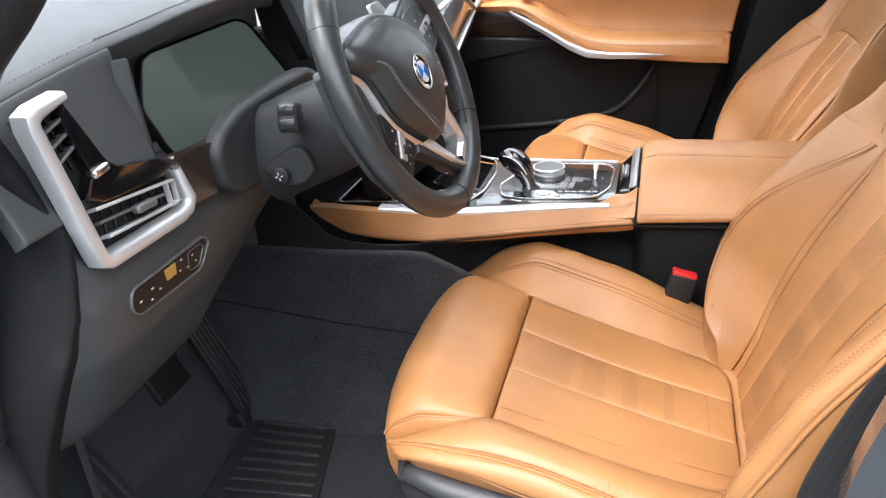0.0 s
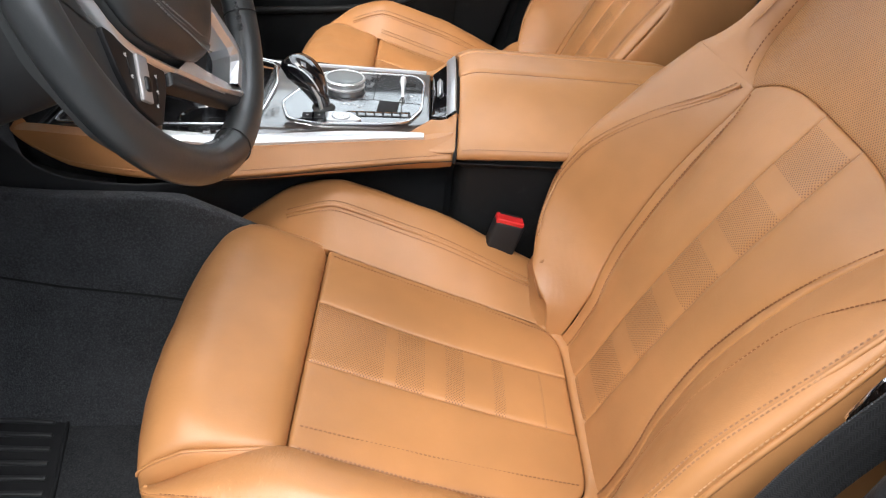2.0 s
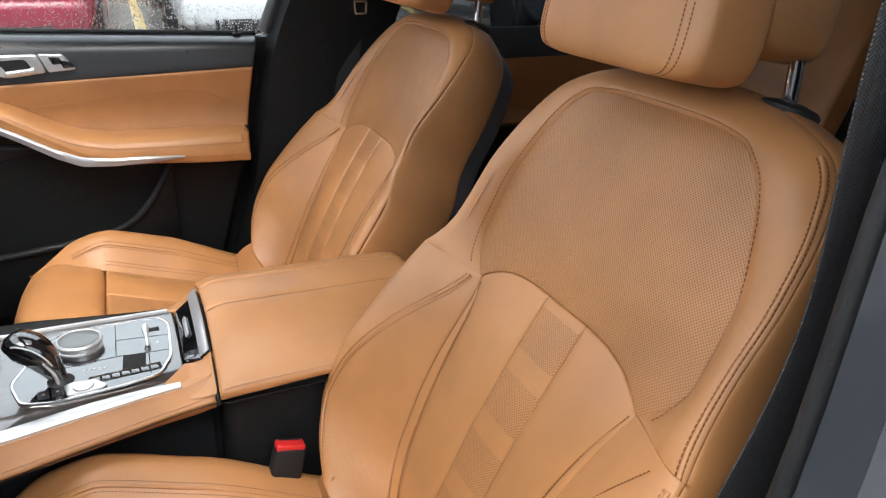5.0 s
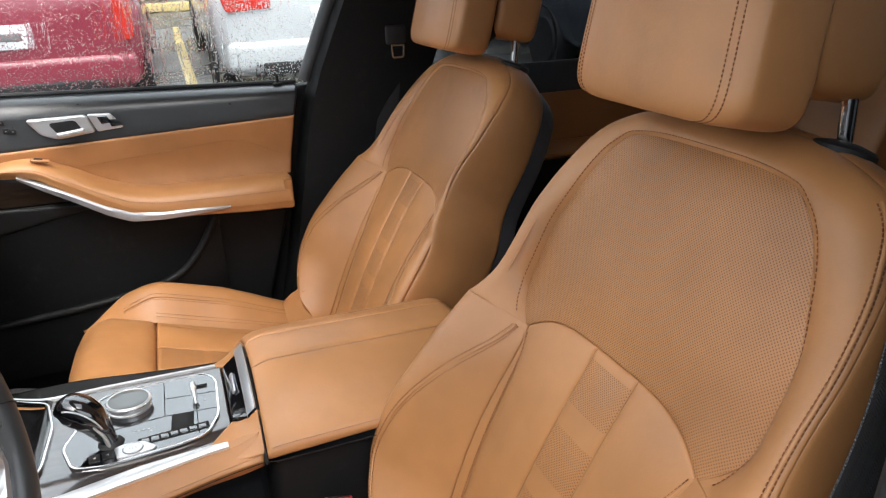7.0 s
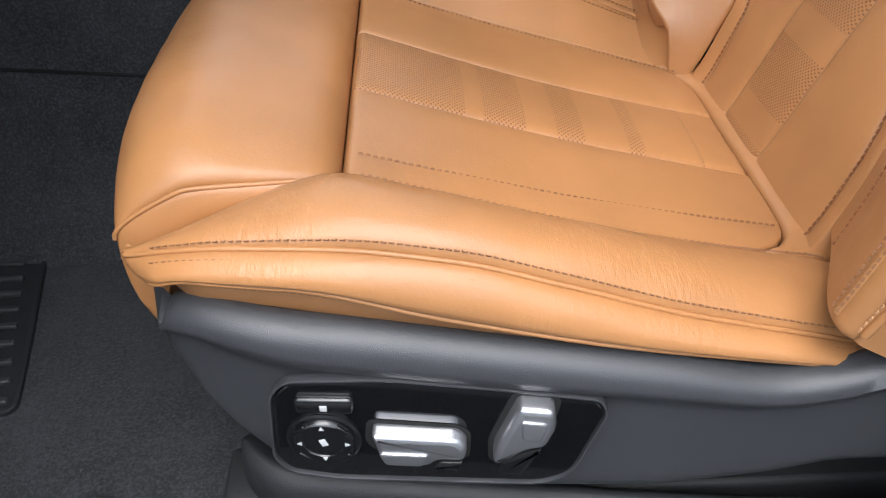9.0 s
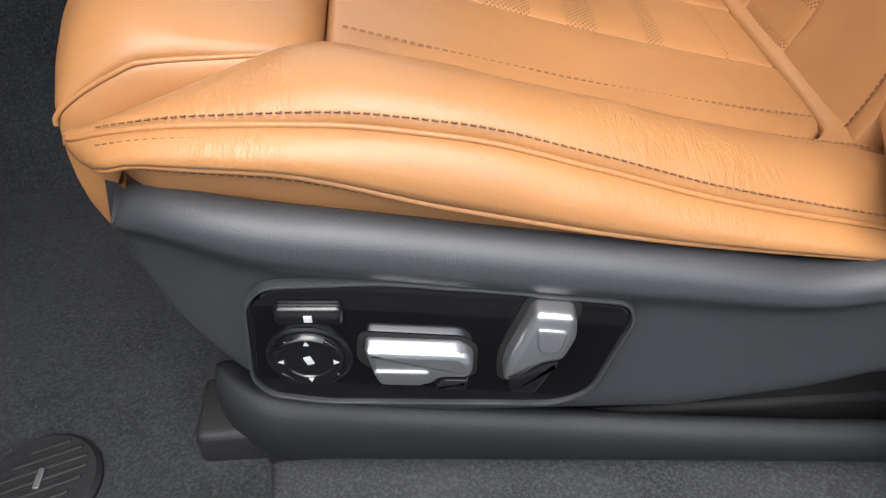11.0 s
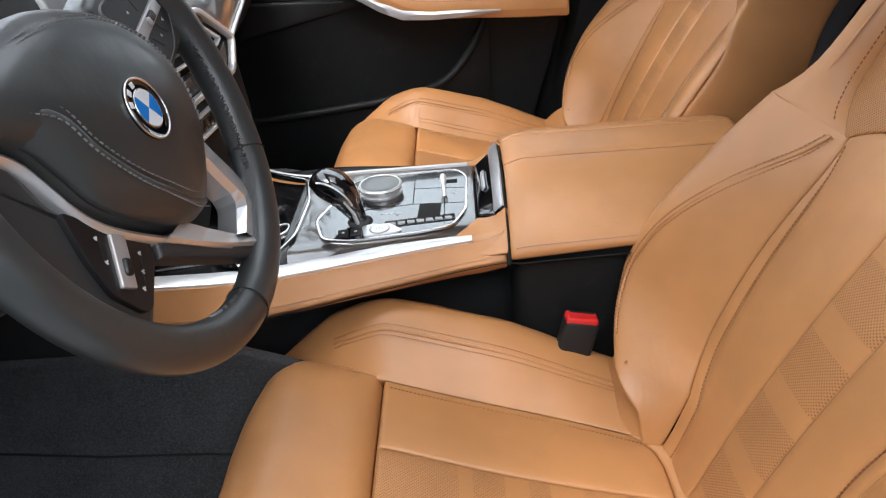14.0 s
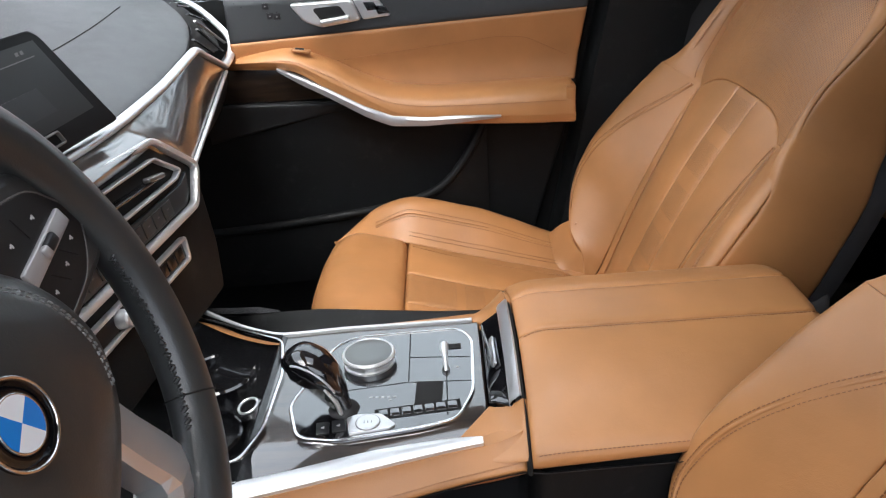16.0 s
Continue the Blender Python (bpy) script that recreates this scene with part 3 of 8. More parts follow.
for nm, y in (("trim_front_pillar_near", -0.80), ("trim_front_pillar_far", 0.80)):
    a = [(-1.05, y, 0.82), (-0.75, y * 0.97, 1.02), (-0.33, y * 0.92, 1.25)]
    tagged(tube(nm, spline(a, 16), 0.045, headliner if y > 0 else dash_plastic, None, "windscreen pillar trim", seg=12), kind="structure")
for nm, y in (("trim_rear_pillar_near", -0.78), ("trim_rear_pillar_far", 0.78)):
    tagged(tube(nm, spline([(1.28, y, 0.1), (1.34, y, 0.7), (1.42, y * 0.95, 1.25)], 12), 0.06, door_plastic, None, "rear pillar trim", seg=12), kind="structure")
# opaque panels added in place of quarter glass, to darken the rear
for nm, y in (("wall_quarter_near", -0.80), ("wall_quarter_far", 0.80)):
    slab(nm, 1.34, 2.24, y - 0.02, y + 0.02, 0.10, 1.26, door_plastic, "added black panel that keeps light out of the rear", 0.01)
# closed rear door on the driver's side
slab("door_rear_near", 0.50, 1.32, -0.84, -0.74, 0.10, 0.77, door_plastic, "closed rear door on the driver's side", 0.02)
tagged(tube("trim_seal_front", spline([(-0.20, -0.84, 1.20), (-0.29, -0.87, 1.02), (-0.367, -0.885, 0.899), (-0.43, -0.887, 0.838), (-0.478, -0.888, 0.76), (-0.520, -0.888, 0.62), (-0.538, -0.886, 0.49), (-0.50, -0.88, 0.30), (-0.42, -0.87, 0.13)], 60), 0.026, dark_rubber, None, "thick black rubber seal of the open door", seg=12), kind="structure")
# windscreen and tailgate glass
for nm, pts_ in (("window_screen", [(-1.08, 0.84), (-0.36, 1.25)]), ("window_tail", [(2.2, 0.76), (2.05, 1.26)])):
    (xa, za), (xb, zb) = pts_
    P = np.array([[(xa + (xb - xa) * a, yy * (1 - 0.08 * a), za + (zb - za) * a + d) for yy in np.linspace(-0.76, 0.76, 9)] for a, d in ((0, 0), (0.5, 0.02), (1, 0), (1, 0.005), (0.5, 0.025), (0, 0.005))])
    w_ = tagged(sheet(nm, P, clear_glass if nm == "window_screen" else tinted_glass, None, "clear car window", close_u=True), kind="structure")
    w_.visible_shadow = nm != "window_screen"

slab("window_rear_near", 0.56, 1.36, -0.785, -0.780, 0.77, 1.22, tinted_glass, "tinted rear side window", 0.001)


# ---- front seats ----
# Across a seat, l runs from its middle towards the tunnel; along the cushion x runs rearwards.
INS_W = sm([-0.15, 0.0, 0.08, 0.147], [0.160, 0.156, 0.149, 0.138])
STRIP_W = sm([-0.15, 0.0, 0.147], [0.050, 0.046, 0.045])
STRIP_C = 0.007
EDGE_Z = sm([-0.285, -0.27, -0.237, -0.207, -0.148, -0.089, -0.03, 0.034, 0.122, 0.20], [0.312, 0.321, 0.332, 0.337, 0.339, 0.333, 0.317, 0.297, 0.277, 0.262])
EDGE_L = sm([-0.285, -0.26, -0.2, -0.1, 0.2], [0.203, 0.222, 0.231, 0.234, 0.226])
PIPE_Z = sm([-0.27, -0.255, -0.227, -0.177, -0.09, 0.002, 0.078, 0.20], [0.296, 0.312, 0.323, 0.322, 0.303, 0.284, 0.273, 0.258])
BASE_Z = sm([-0.26, -0.244, -0.224, -0.15, -0.06, 0.033, 0.092, 0.13, 0.17, 0.26, 0.40], [0.290, 0.303, 0.307, 0.300, 0.288, 0.276, 0.268, 0.276, 0.303, 0.382, 0.43])
BACK_O, BACK_C, BACK_S = (0.165, 0.28), math.cos(radians(25)), math.sin(radians(25))
BACK_W = sm([-0.04, 0.03, 0.2, 0.30, 0.36], [0.112, 0.115, 0.126, 0.143, 0.155])
BACK_IN = sm([-0.04, 0.05, 0.075, 0.124, 0.222, 0.31, 0.36], [0.098, 0.104, 0.116, 0.129, 0.135, 0.137, 0.152])
BACK_OUT = sm([-0.04, 0.04, 0.10, 0.16, 0.22, 0.285, 0.36], [0.126, 0.120, 0.106, 0.102, 0.109, 0.126, 0.157])
BAND_W = sm([-0.10, 0.0, 0.2, 0.30, 0.355], [0.020, 0.019, 0.017, 0.010, 0.0015])
UP_W = sm([0, 0.10, 0.22, 0.45, 0.70, 0.88, 0.96, 1.0], [0.156, 0.181, 0.193, 0.192, 0.174, 0.153, 0.136, 0.120])
BOL_L = sm([-0.10, 0.05, 0.15, 0.27, 0.36, 0.42], [0.232, 0.256, 0.264, 0.257, 0.243, 0.236])
BOL_H = sm([-0.10, 0.0, 0.08, 0.16, 0.26, 0.36, 0.45], [0.050, 0.072, 0.090, 0.092, 0.074, 0.048, 0.03])


CREST = sm([-0.285, -0.26, -0.206, -0.13, -0.03, 0.10, 0.19], [-0.028, -0.008, 0.030, 0.060, 0.059, 0.036, 0.024])


def cushion_z(x):
    return 0.336 - 0.25 * (x + 0.15)


def foot_z(x):
    """Where a bolster starts: at the insert, and below the thigh support in front of it."""
    front = np.clip((-0.15 - x) / 0.135, 0, 1)
    return np.where(x < -0.15, 0.3355 - 0.050 * front ** 1.5, cushion_z(x) - 0.0005 - 0.006 * np.sin(np.pi * np.clip((x + 0.148) / 0.293, 0, 1)))


def edge_z(k, x):
    return EDGE_Z(x) if k < 0 else np.maximum(EDGE_Z(x) - 0.004, cushion_z(x) + 0.30 * CREST(x) - 0.035 * np.clip((-0.2 - x) / 0.08, 0, 1))


def edge_l(k, x):
    return EDGE_L(x) + (0.022 * np.clip((x + 0.30) / 0.08, 0, 1) if k > 0 else 0.0)


def bez(p0, p1, p2, p3, t):
    t = t[:, None]
    return p0 * (1 - t) ** 3 + 3 * p1 * t * (1 - t) ** 2 + 3 * p2 * t * t * (1 - t) + p3 * t ** 3


def make_seat(mid, drift, side, shift, recline, root, rear=0.0, worn=False, bulge=1.0, aside=0.0):
    """A seat about the line y = mid; side: +1 where the tunnel lies to +y; shift: metres rearwards."""
    C, Sn = math.cos(radians(25 + recline)), math.sin(radians(25 + recline))

    def at(x, l, z):
        x = np.asarray(x, float)
        return np.stack([x + shift, mid - drift * x + side * (l + 0 * x), z + 0 * x], -1)

    def back(s, l, h):
        s, l, h = np.broadcast_arrays(np.asarray(s, float), l, h)
        return np.stack([BACK_O[0] + rear + s * Sn - h * C + shift, mid + aside - 0.004 * side + side * l, BACK_O[1] + s * C + h * Sn], -1)

    up, fore = (0.2, 0, 1), (-C, 0, Sn)
    full = lambda k: k if worn else 1

    # cushion: three lengths of the insert, the strip between them with holes
    def column(w0, w1):
        def S(u, v):
            x = -0.148 + 0.297 * u
            a, b = w0(x), w1(x)
            l = a + (b - a) * v
            x = x - 0.030 * u * (np.abs(l) / INS_W(x)) ** 10
            dip = -0.006 * np.sin(np.pi * u)
            return at(x, l, cushion_z(x) + dip)
        return S
    panel("cushion_insert", column(lambda x: STRIP_C + STRIP_W(x), lambda x: INS_W(x)), tan_leather, root, puff=0.005, groove=0.0022, ew=0.0045, out=up, wrinkle=0.0012)
    panel("cushion_insert", column(lambda x: -INS_W(x), lambda x: STRIP_C - STRIP_W(x)), tan_leather, root, puff=0.005, groove=0.0022, ew=0.0045, out=up, wrinkle=0.0012)
    panel("cushion_strip", column(lambda x: STRIP_C - STRIP_W(x), lambda x: STRIP_C + STRIP_W(x)), tan_patches, root, "tan leather strip with perforated patches", puff=0.004, groove=0.004, out=up)
    # the band behind the insert
    def rear_band(u, v):
        x0 = 0.149 - 0.030 * np.abs(2 * v - 1) ** 10
        x = x0 + (0.200 - x0) * u
        return at(x, (2 * v - 1) * (0.139 + 0.004 * u), cushion_z(x) + 0.006 * np.sin(2.2 * u) + 0.004 * u)
    panel("cushion_rear_band", rear_band,
          tan_leather, root, puff=0.004, groove=0.004, out=up)

    # thigh support: a roll in front of the gap
    prof = spline([(-0.151, 0.318), (-0.156, 0.336), (-0.172, 0.347), (-0.210, 0.360), (-0.242, 0.367), (-0.272, 0.360), (-0.292, 0.338), (-0.300, 0.303), (-0.297, 0.265), (-0.283, 0.235)], 40)
    reach = np.linspace(0, 1, 40)

    def pad(u, v):
        l = (2 * v - 1)
        x, z = np.interp(u, reach, prof[:, 0]), np.interp(u, reach, prof[:, 1])
        bow = np.clip((-0.15 - x) / 0.15, 0, 1.1)
        z = z - 0.80 * np.clip(z - 0.338 + 0.02 * np.clip((-0.25 - x) / 0.05, 0, 1), 0, 0.05) * np.abs(l) ** 9
        return at(x + 0.024 * bow * np.abs(l) ** 2.6 - 0.006 * bow, l * (0.161 + 0.034 * np.clip(bow, 0, 1) ** 0.8), z)
    panel("thigh_support", pad, tan_leather, root, "smooth tan leather thigh support", step=0.010, groove=0.005, ew=0.012, out=(-0.5, 0, 1), wrinkle=0.0015, skirt=0.03)

    for k in (-1, 1):
        def pad_end(u, v, k=k):
            top_ = pad(u, 0 * u + (1 + k) / 2)
            low_ = at(-0.16 - 0.092 * u, k * (0.158 + 0.030 * u), foot_z(-0.16 - 0.092 * u) - 0.004 - 0.012 * np.sin(np.pi * u))
            mid_ = top_ + (low_ - top_) * v[:, None]
            mid_[:, 1] += side * k * 0.008 * np.sin(np.pi * v)
            return mid_
        panel("thigh_support_end", pad_end, tan_leather, root, groove=0.002, ew=0.004, step=0.008, out=(0, k * side, 0), skirt=0.003)
        uu = np.linspace(0.08, 0.70, 60)
        tube("piping", pad(uu, 0 * uu + (1 + k) / 2) + np.array((0, 0, -0.0012)), 0.0015, tan_leather, root)

    # bolsters and their sides
    def bolster(k):
        def S(u, v):
            x = (-0.272 + 0.442 * u) if full(k) < 0 else (-0.285 + 0.455 * u)
            front = np.clip((-0.15 - x) / 0.135, 0, 1)
            wi = np.where(x < -0.15, 0.160 + 0.032 * front ** 1.4, INS_W(x))
            zi = foot_z(x)
            we, ze = edge_l(full(k), x), edge_z(full(k), x)
            h = np.interp(x, [-0.285, -0.24, -0.19, -0.13, -0.07, 0.0, 0.08, 0.19], [0.010, 0.014, 0.022, 0.034, 0.040, 0.042, 0.038, 0.024])
            p0, p3 = np.stack([wi, zi], 1), np.stack([we, ze], 1)
            d = we - wi
            if k > 0 or not worn:
                c = CREST(x) / 0.86
                p1 = np.stack([wi + 0.36 * d, zi + 0.015 + (0.32 * c - 0.015) * np.clip((x + 0.24) / 0.14, 0, 1)], 1)
                p2 = np.stack([we - 0.12 * d, np.maximum(cushion_z(x) + 1.62 * c, ze + 0.012)], 1)
            else:
                p1, p2 = np.stack([wi + 0.30 * d, zi + h * 0.80], 1), np.stack([we - 0.16 * d, ze + h * 0.66], 1)
            p = bez(p0, p1, p2, p3, v)
            return at(x, k * p[:, 0], p[:, 1])
        return S
    for k in (1, -1):
        S = bolster(k)
        panel("cushion_bolster", S, tan_creased if worn and k < 0 else tan_leather, root, edges=(1, 1, 0.3, 1), puff=0.002, groove=0.0022, ew=0.0045, out=(0, k * side * 0.6, 1), wrinkle=0.0018, skirt=0.004 if full(k) < 0 else 0.016)
        skirt = lambda u, v, k=k: at(-0.272 + 0.442 * u, k * (edge_l(full(k), -0.272 + 0.442 * u) + 0.014 * np.sin(v * 2.2) - 0.03 * np.clip((u - 0.9) / 0.1, 0, 1) ** 2 - 0.040 * v * np.clip((0.07 - u) / 0.07, 0, 1) ** 2),
                                     edge_z(full(k), -0.272 + 0.442 * u) + (PIPE_Z(-0.272 + 0.442 * u) - edge_z(full(k), -0.272 + 0.442 * u)) * v)
        panel("cushion_side", skirt, tan_creased if worn and k < 0 else tan_leather, root, puff=0.002, groove=0.0022, ew=0.0045, step=0.01, skirt=0.005, out=(0, k * side, 0.3))
        lower = lambda u, v, k=k: at(-0.262 + 0.358 * u, k * (edge_l(full(k), -0.262 + 0.358 * u) + 0.011 - 0.010 * v - 0.02 * np.clip((u - 0.9) / 0.1, 0, 1) ** 2 - 0.040 * np.clip((0.10 - u) / 0.10, 0, 1) ** 2),
                                     PIPE_Z(-0.262 + 0.358 * u) + (BASE_Z(-0.262 + 0.358 * u) - 0.008 * np.clip(u * 12, 0, 1) - PIPE_Z(-0.262 + 0.358 * u)) * v)
        panel("cushion_side", lower, tan_leather, root, groove=0.002, ew=0.005, step=0.01, skirt=0.005, out=(0, k * side, 0.2))
        xs = np.linspace(-0.266, 0.168, 90)
        tube("piping", at(xs, k * (edge_l(full(k), xs) - 0.0006), edge_z(full(k), xs) - 0.0004), 0.0016, tan_leather, root)
        uu = np.linspace(0.0, 0.90, 80)
        tube("piping", skirt(uu, 0 * uu + 1.0) + np.array((0, k * side * 0.0008, 0)), 0.0017, tan_leather, root)
        nn = np.tile((0, k * side * 0.7, 0.7), (90, 1))
        vv = np.linspace(0.05, 0.95, 90)
        stitches("stitching", S(vv, 0 * vv + 0.93) + np.array((0, k * side * 0.0015, 0.0020)), nn, brown_thread, root, pitch=0.0042, size=(0.0029, 0.0009, 0.0004))
        stitches("stitching", skirt(vv, 0 * vv + 0.17) + np.array((0, k * side * 0.0014, 0.0003)), nn, brown_thread, root, pitch=0.0042, size=(0.0029, 0.0009, 0.0004))
        stitches("stitching", lower(vv, 0 * vv + 0.16) + np.array((0, k * side * 0.0006, 0)), nn, brown_thread, root, pitch=0.0042, size=(0.0026, 0.0008, 0.0004))
        if full(k) > 0:
            lift = np.array((0, -0.66 * k * side, 0.75))
            for q in (0.345, 0.425):
                stitches("stitching", S(vv * 0.85 + 0.12, 0 * vv + q) + lift * 0.0036, np.tile(lift, (90, 1)), brown_thread, root, pitch=0.0046, size=(0.0030, 0.0009, 0.0005))
            tube("piping", S(vv * 0.85 + 0.12, 0 * vv + 0.385) + lift * 0.0016, 0.0020, tan_leather, root)
    xs = np.linspace(-0.142, 0.138, 60)
    stitches("stitching", at(xs, INS_W(xs) - 0.015, cushion_z(xs) - 0.006 * np.sin(np.pi * (xs + 0.148) / 0.293) + 0.0036), np.tile((0, 0, 1.0), (60, 1)), brown_thread, root, pitch=0.0044, size=(0.0030, 0.0008, 0.0006))
    for q in (0.10, 0.15):
        uu = np.linspace(0.30, 0.97, 70)
        stitches("stitching", bolster(-1)(uu, 0 * uu + q) + np.array((0, side * 0.001, 0.0022)), np.tile((0, side * 0.4, 1.0), (70, 1)), brown_thread, root, pitch=0.0044, size=(0.0030, 0.0008, 0.0005))
    line = at(xs, -np.interp(xs, [-0.148, -0.05, 0.14], [0.137, 0.127, 0.112]), cushion_z(xs) - 0.006 * np.sin(np.pi * (xs + 0.148) / 0.293) + 0.0046)
    stitches("stitching", line, np.tile((0, 0, 1.0), (60, 1)), brown_thread, root, pitch=0.0046, size=(0.0032, 0.0010, 0.0006))
    # foam under the leather
    cx = np.linspace(-0.235, 0.2, 20)
    core = np.stack([at(cx, l, np.where(cx < -0.15, 0.30, cushion_z(cx) - 0.022) - dz) for l, dz in ((-0.180, 0.06), (-0.180, 0.020), (-0.15, 0.012), (0.15, 0.012), (0.180, 0.020), (0.180, 0.06))], 1)
    sheet("cushion_core", core, tan_dark, root)

    # backrest: three lengths of the insert
    top = lambda l: 0.382 - 0.030 * (np.abs(l) / 0.15) ** 4
    lumbar = lambda s: 0.012 * np.sin(np.clip(s / 0.40, 0, 1) * np.pi)

    wide = (lambda k, s: (BACK_IN if k > 0 else BACK_OUT)(s)) if worn else (lambda k, s: BACK_W(s))
    lean = (lambda s: 0.008 - 0.045 * s) if worn else (lambda s: 0.0 * s)

    def bcol(f0, f1):
        def S(u, v):
            s0 = -0.03 + 0.41 * u
            a, b = f0(s0), f1(s0)
            l = a + (b - a) * v
            s = -0.03 + (top(l) + 0.03) * u
            return back(s, l, lumbar(s))
        return S
    s_in, s_out = (lambda s: lean(s) + 0.0365), (lambda s: lean(s) - 0.0365)
    panel("backrest_insert", bcol(s_in, lambda s: wide(1, s)), tan_leather, root, puff=0.005, groove=0.0022, ew=0.0045, out=fore, wrinkle=0.001)
    panel("backrest_insert", bcol(lambda s: -wide(-1, s), s_out), tan_leather, root, puff=0.005, groove=0.0022, ew=0.0045, out=fore, wrinkle=0.001)
    panel("backrest_strip", bcol(s_out, s_in), tan_back_patches, root, "tan leather strip with perforated patches", puff=0.004, groove=0.003, out=fore)

    # shoulder field with rows of holes
    peak = lambda l: 0.600 - 0.012 * (np.abs(l) / 0.13) ** 4

    def spread(u, v):
        l = (2 * u - 1) * UP_W(v.ravel()).reshape(v.shape)
        lo = top(np.clip(l, -0.155, 0.155))
        return lo + (peak(np.clip(l, -0.13, 0.13)) - lo) * v, l + 0.3

    def field(u, v):
        l = (2 * u - 1) * UP_W(v)
        s = top(np.clip(l, -0.155, 0.155)) + (peak(np.clip(l, -0.13, 0.13)) - top(np.clip(l, -0.155, 0.155))) * v
        return back(s, l, lumbar(s))
    panel("shoulder_panel", field, tan_field, root, "finely perforated tan leather shoulder panel", puff=0.006, groove=0.0010, ew=0.003, out=fore, edges=(0.1, 0.1, 1, 0.1), plan=spread)

    # the surround of the shoulder field and the outline of the backrest
    vv = np.linspace(0, 1, 30)
    hi = np.linspace(UP_W(1.0), -UP_W(1.0), 20)[1:-1]
    left = np.stack([UP_W(vv), top(np.clip(UP_W(vv), 0, 0.155)) + (peak(np.clip(UP_W(vv), 0, 0.13)) - top(np.clip(UP_W(vv), 0, 0.155))) * vv], 1)
    inner = np.vstack([left, np.stack([hi, peak(hi)], 1), (left * (-1, 1))[::-1]])
    inner = spline(inner, 121)
    half = [(0.2447, 0.345, 0.041), (0.221, 0.390, 0.030), (0.216, 0.435, 0.025), (0.219, 0.490, 0.014), (0.207, 0.555, -0.002), (0.180, 0.602, -0.016), (0.10, 0.634, -0.026), (0.0, 0.641, -0.028)]
    door = [(0.2597, 0.345, 0.041), (0.250, 0.390, 0.036), (0.247, 0.435, 0.030), (0.243, 0.490, 0.018), (0.226, 0.555, 0.0), (0.190, 0.604, -0.016), (0.10, 0.634, -0.026)] if worn else half[:-1]
    outer = spline(half + [(-a, b, c) for a, b, c in door[::-1]], 121)
    reach2 = np.linspace(0, 1, 121)

    wj, lj, hj = float(BACK_W(0.35) + BAND_W(0.35)), float(BOL_L(0.35)), float(BOL_H(0.35))
    grow = lambda k: 0.015 if k < 0 else 0.0

    def joint(u, n):
        """Where the surround meets the end of a bolster."""
        near_side = u < 0.5
        h = hj * np.where(near_side, bulge, 1.0)
        lk = lj + np.where(near_side, grow(1), grow(-1))
        l = (wj + 0.42 * (lk - wj), lk - 0.02 * (lk - wj), lk)[n]
        return np.stack([np.where(near_side, l, -l), 0.35 + 0 * h, (float(lumbar(0.35)) + 0.0005 + 0.34 * h, 1.28 * h, 0.8 * h)[n]], 1)

    def ring(u, v):
        i = np.stack([np.interp(u, reach2, inner[:, k]) for k in range(2)], 1)
        o = np.stack([np.interp(u, reach2, outer[:, k]) for k in range(3)], 1)
        i3 = np.c_[i, 0 * u]
        m1, m2 = i3 + (o - i3) * 0.35, i3 + (o - i3) * 0.75
        near = np.exp(-(np.minimum(u, 1 - u) / 0.05) ** 2)
        m1[:, 2] += 0.016 + 0.014 * near
        m2[:, 2] = o[:, 2] * 0.9 + 0.018 + 0.006 * near
        meet = np.exp(-(np.minimum(u, 1 - u) / 0.045) ** 2)[:, None]
        i3[:, 2] += lumbar(i3[:, 1])
        m1 = m1 + meet * (joint(u, 0) - m1)
        m2 = m2 + meet * (joint(u, 1) - m2)
        o = o + meet * (joint(u, 2) - o)
        p = bez(i3, m1, m2, o, v)
        return back(p[:, 1], p[:, 0], p[:, 2])
    panel("shoulder_surround", ring, tan_leather, root, puff=0.001, groove=0.0010, ew=0.003, out=fore, wrinkle=0.001, edges=(0, 0, 0.1, 1), skirt=0.003)

    # side bolsters, each with a narrow band beside the insert
    def waist(k, s):
        return BOL_L(s) + grow(k) - (np.minimum(0.16 * np.clip((0.12 - s) / 0.15, 0, 1.2) ** 1.5, 0.105) if full(k) > 0 else 0.0)

    for k in (1, -1):
        def band(u, v, k=k):
            s = -0.03 + 0.385 * u
            w = wide(k, s) + v * BAND_W(s)
            return back(s, k * w, lumbar(s) + 0.3 * BAND_W(s) * v)

        def bol(u, v, k=k):
            s0 = 0.0 if worn and k < 0 else np.interp(v, [0.0, 0.4, 0.75, 1.0], [-0.070, 0.006, 0.026, 0.030])
            s = s0 + (0.35 - s0) * u
            w0 = wide(k, s) + BAND_W(s)
            le, hc = waist(k, s), BOL_H(s) * (bulge if k > 0 else 1.0)
            p0 = np.stack([w0, lumbar(s) + 0.3 * BAND_W(s)], 1)
            p3 = np.stack([le, hc * 0.80], 1)
            d = le - w0
            p1 = np.stack([w0 + 0.42 * d, lumbar(s) + 0.3 * BAND_W(s) + hc * 0.34], 1)
            p2 = np.stack([le - 0.02 * d, hc * 1.28], 1)
            p = bez(p0, p1, p2, p3, v)
            return back(s, k * p[:, 0], p[:, 1])
        panel("backrest_band", band, tan_leather, root, puff=0.001, groove=0.002, ew=0.004, out=fore)
        panel("backrest_bolster", bol, tan_leather, root, puff=0.002, groove=0.0022, ew=0.0045, out=(-C, k * side * 0.5, Sn), wrinkle=0.0015, edges=(1, 0, 1, 1))
        if full(k) > 0:
            # the cushion rises to a fold against the foot of this bolster
            def fold(u, v, k=k, rise=bolster(k), foot=bol):
                a = rise(0 * v + 0.87, v * 0.62) - np.array((0, 0, 0.003))
                b = foot(0 * v + 0.040, 0.02 + v * 0.72) - np.array(fore) * 0.003
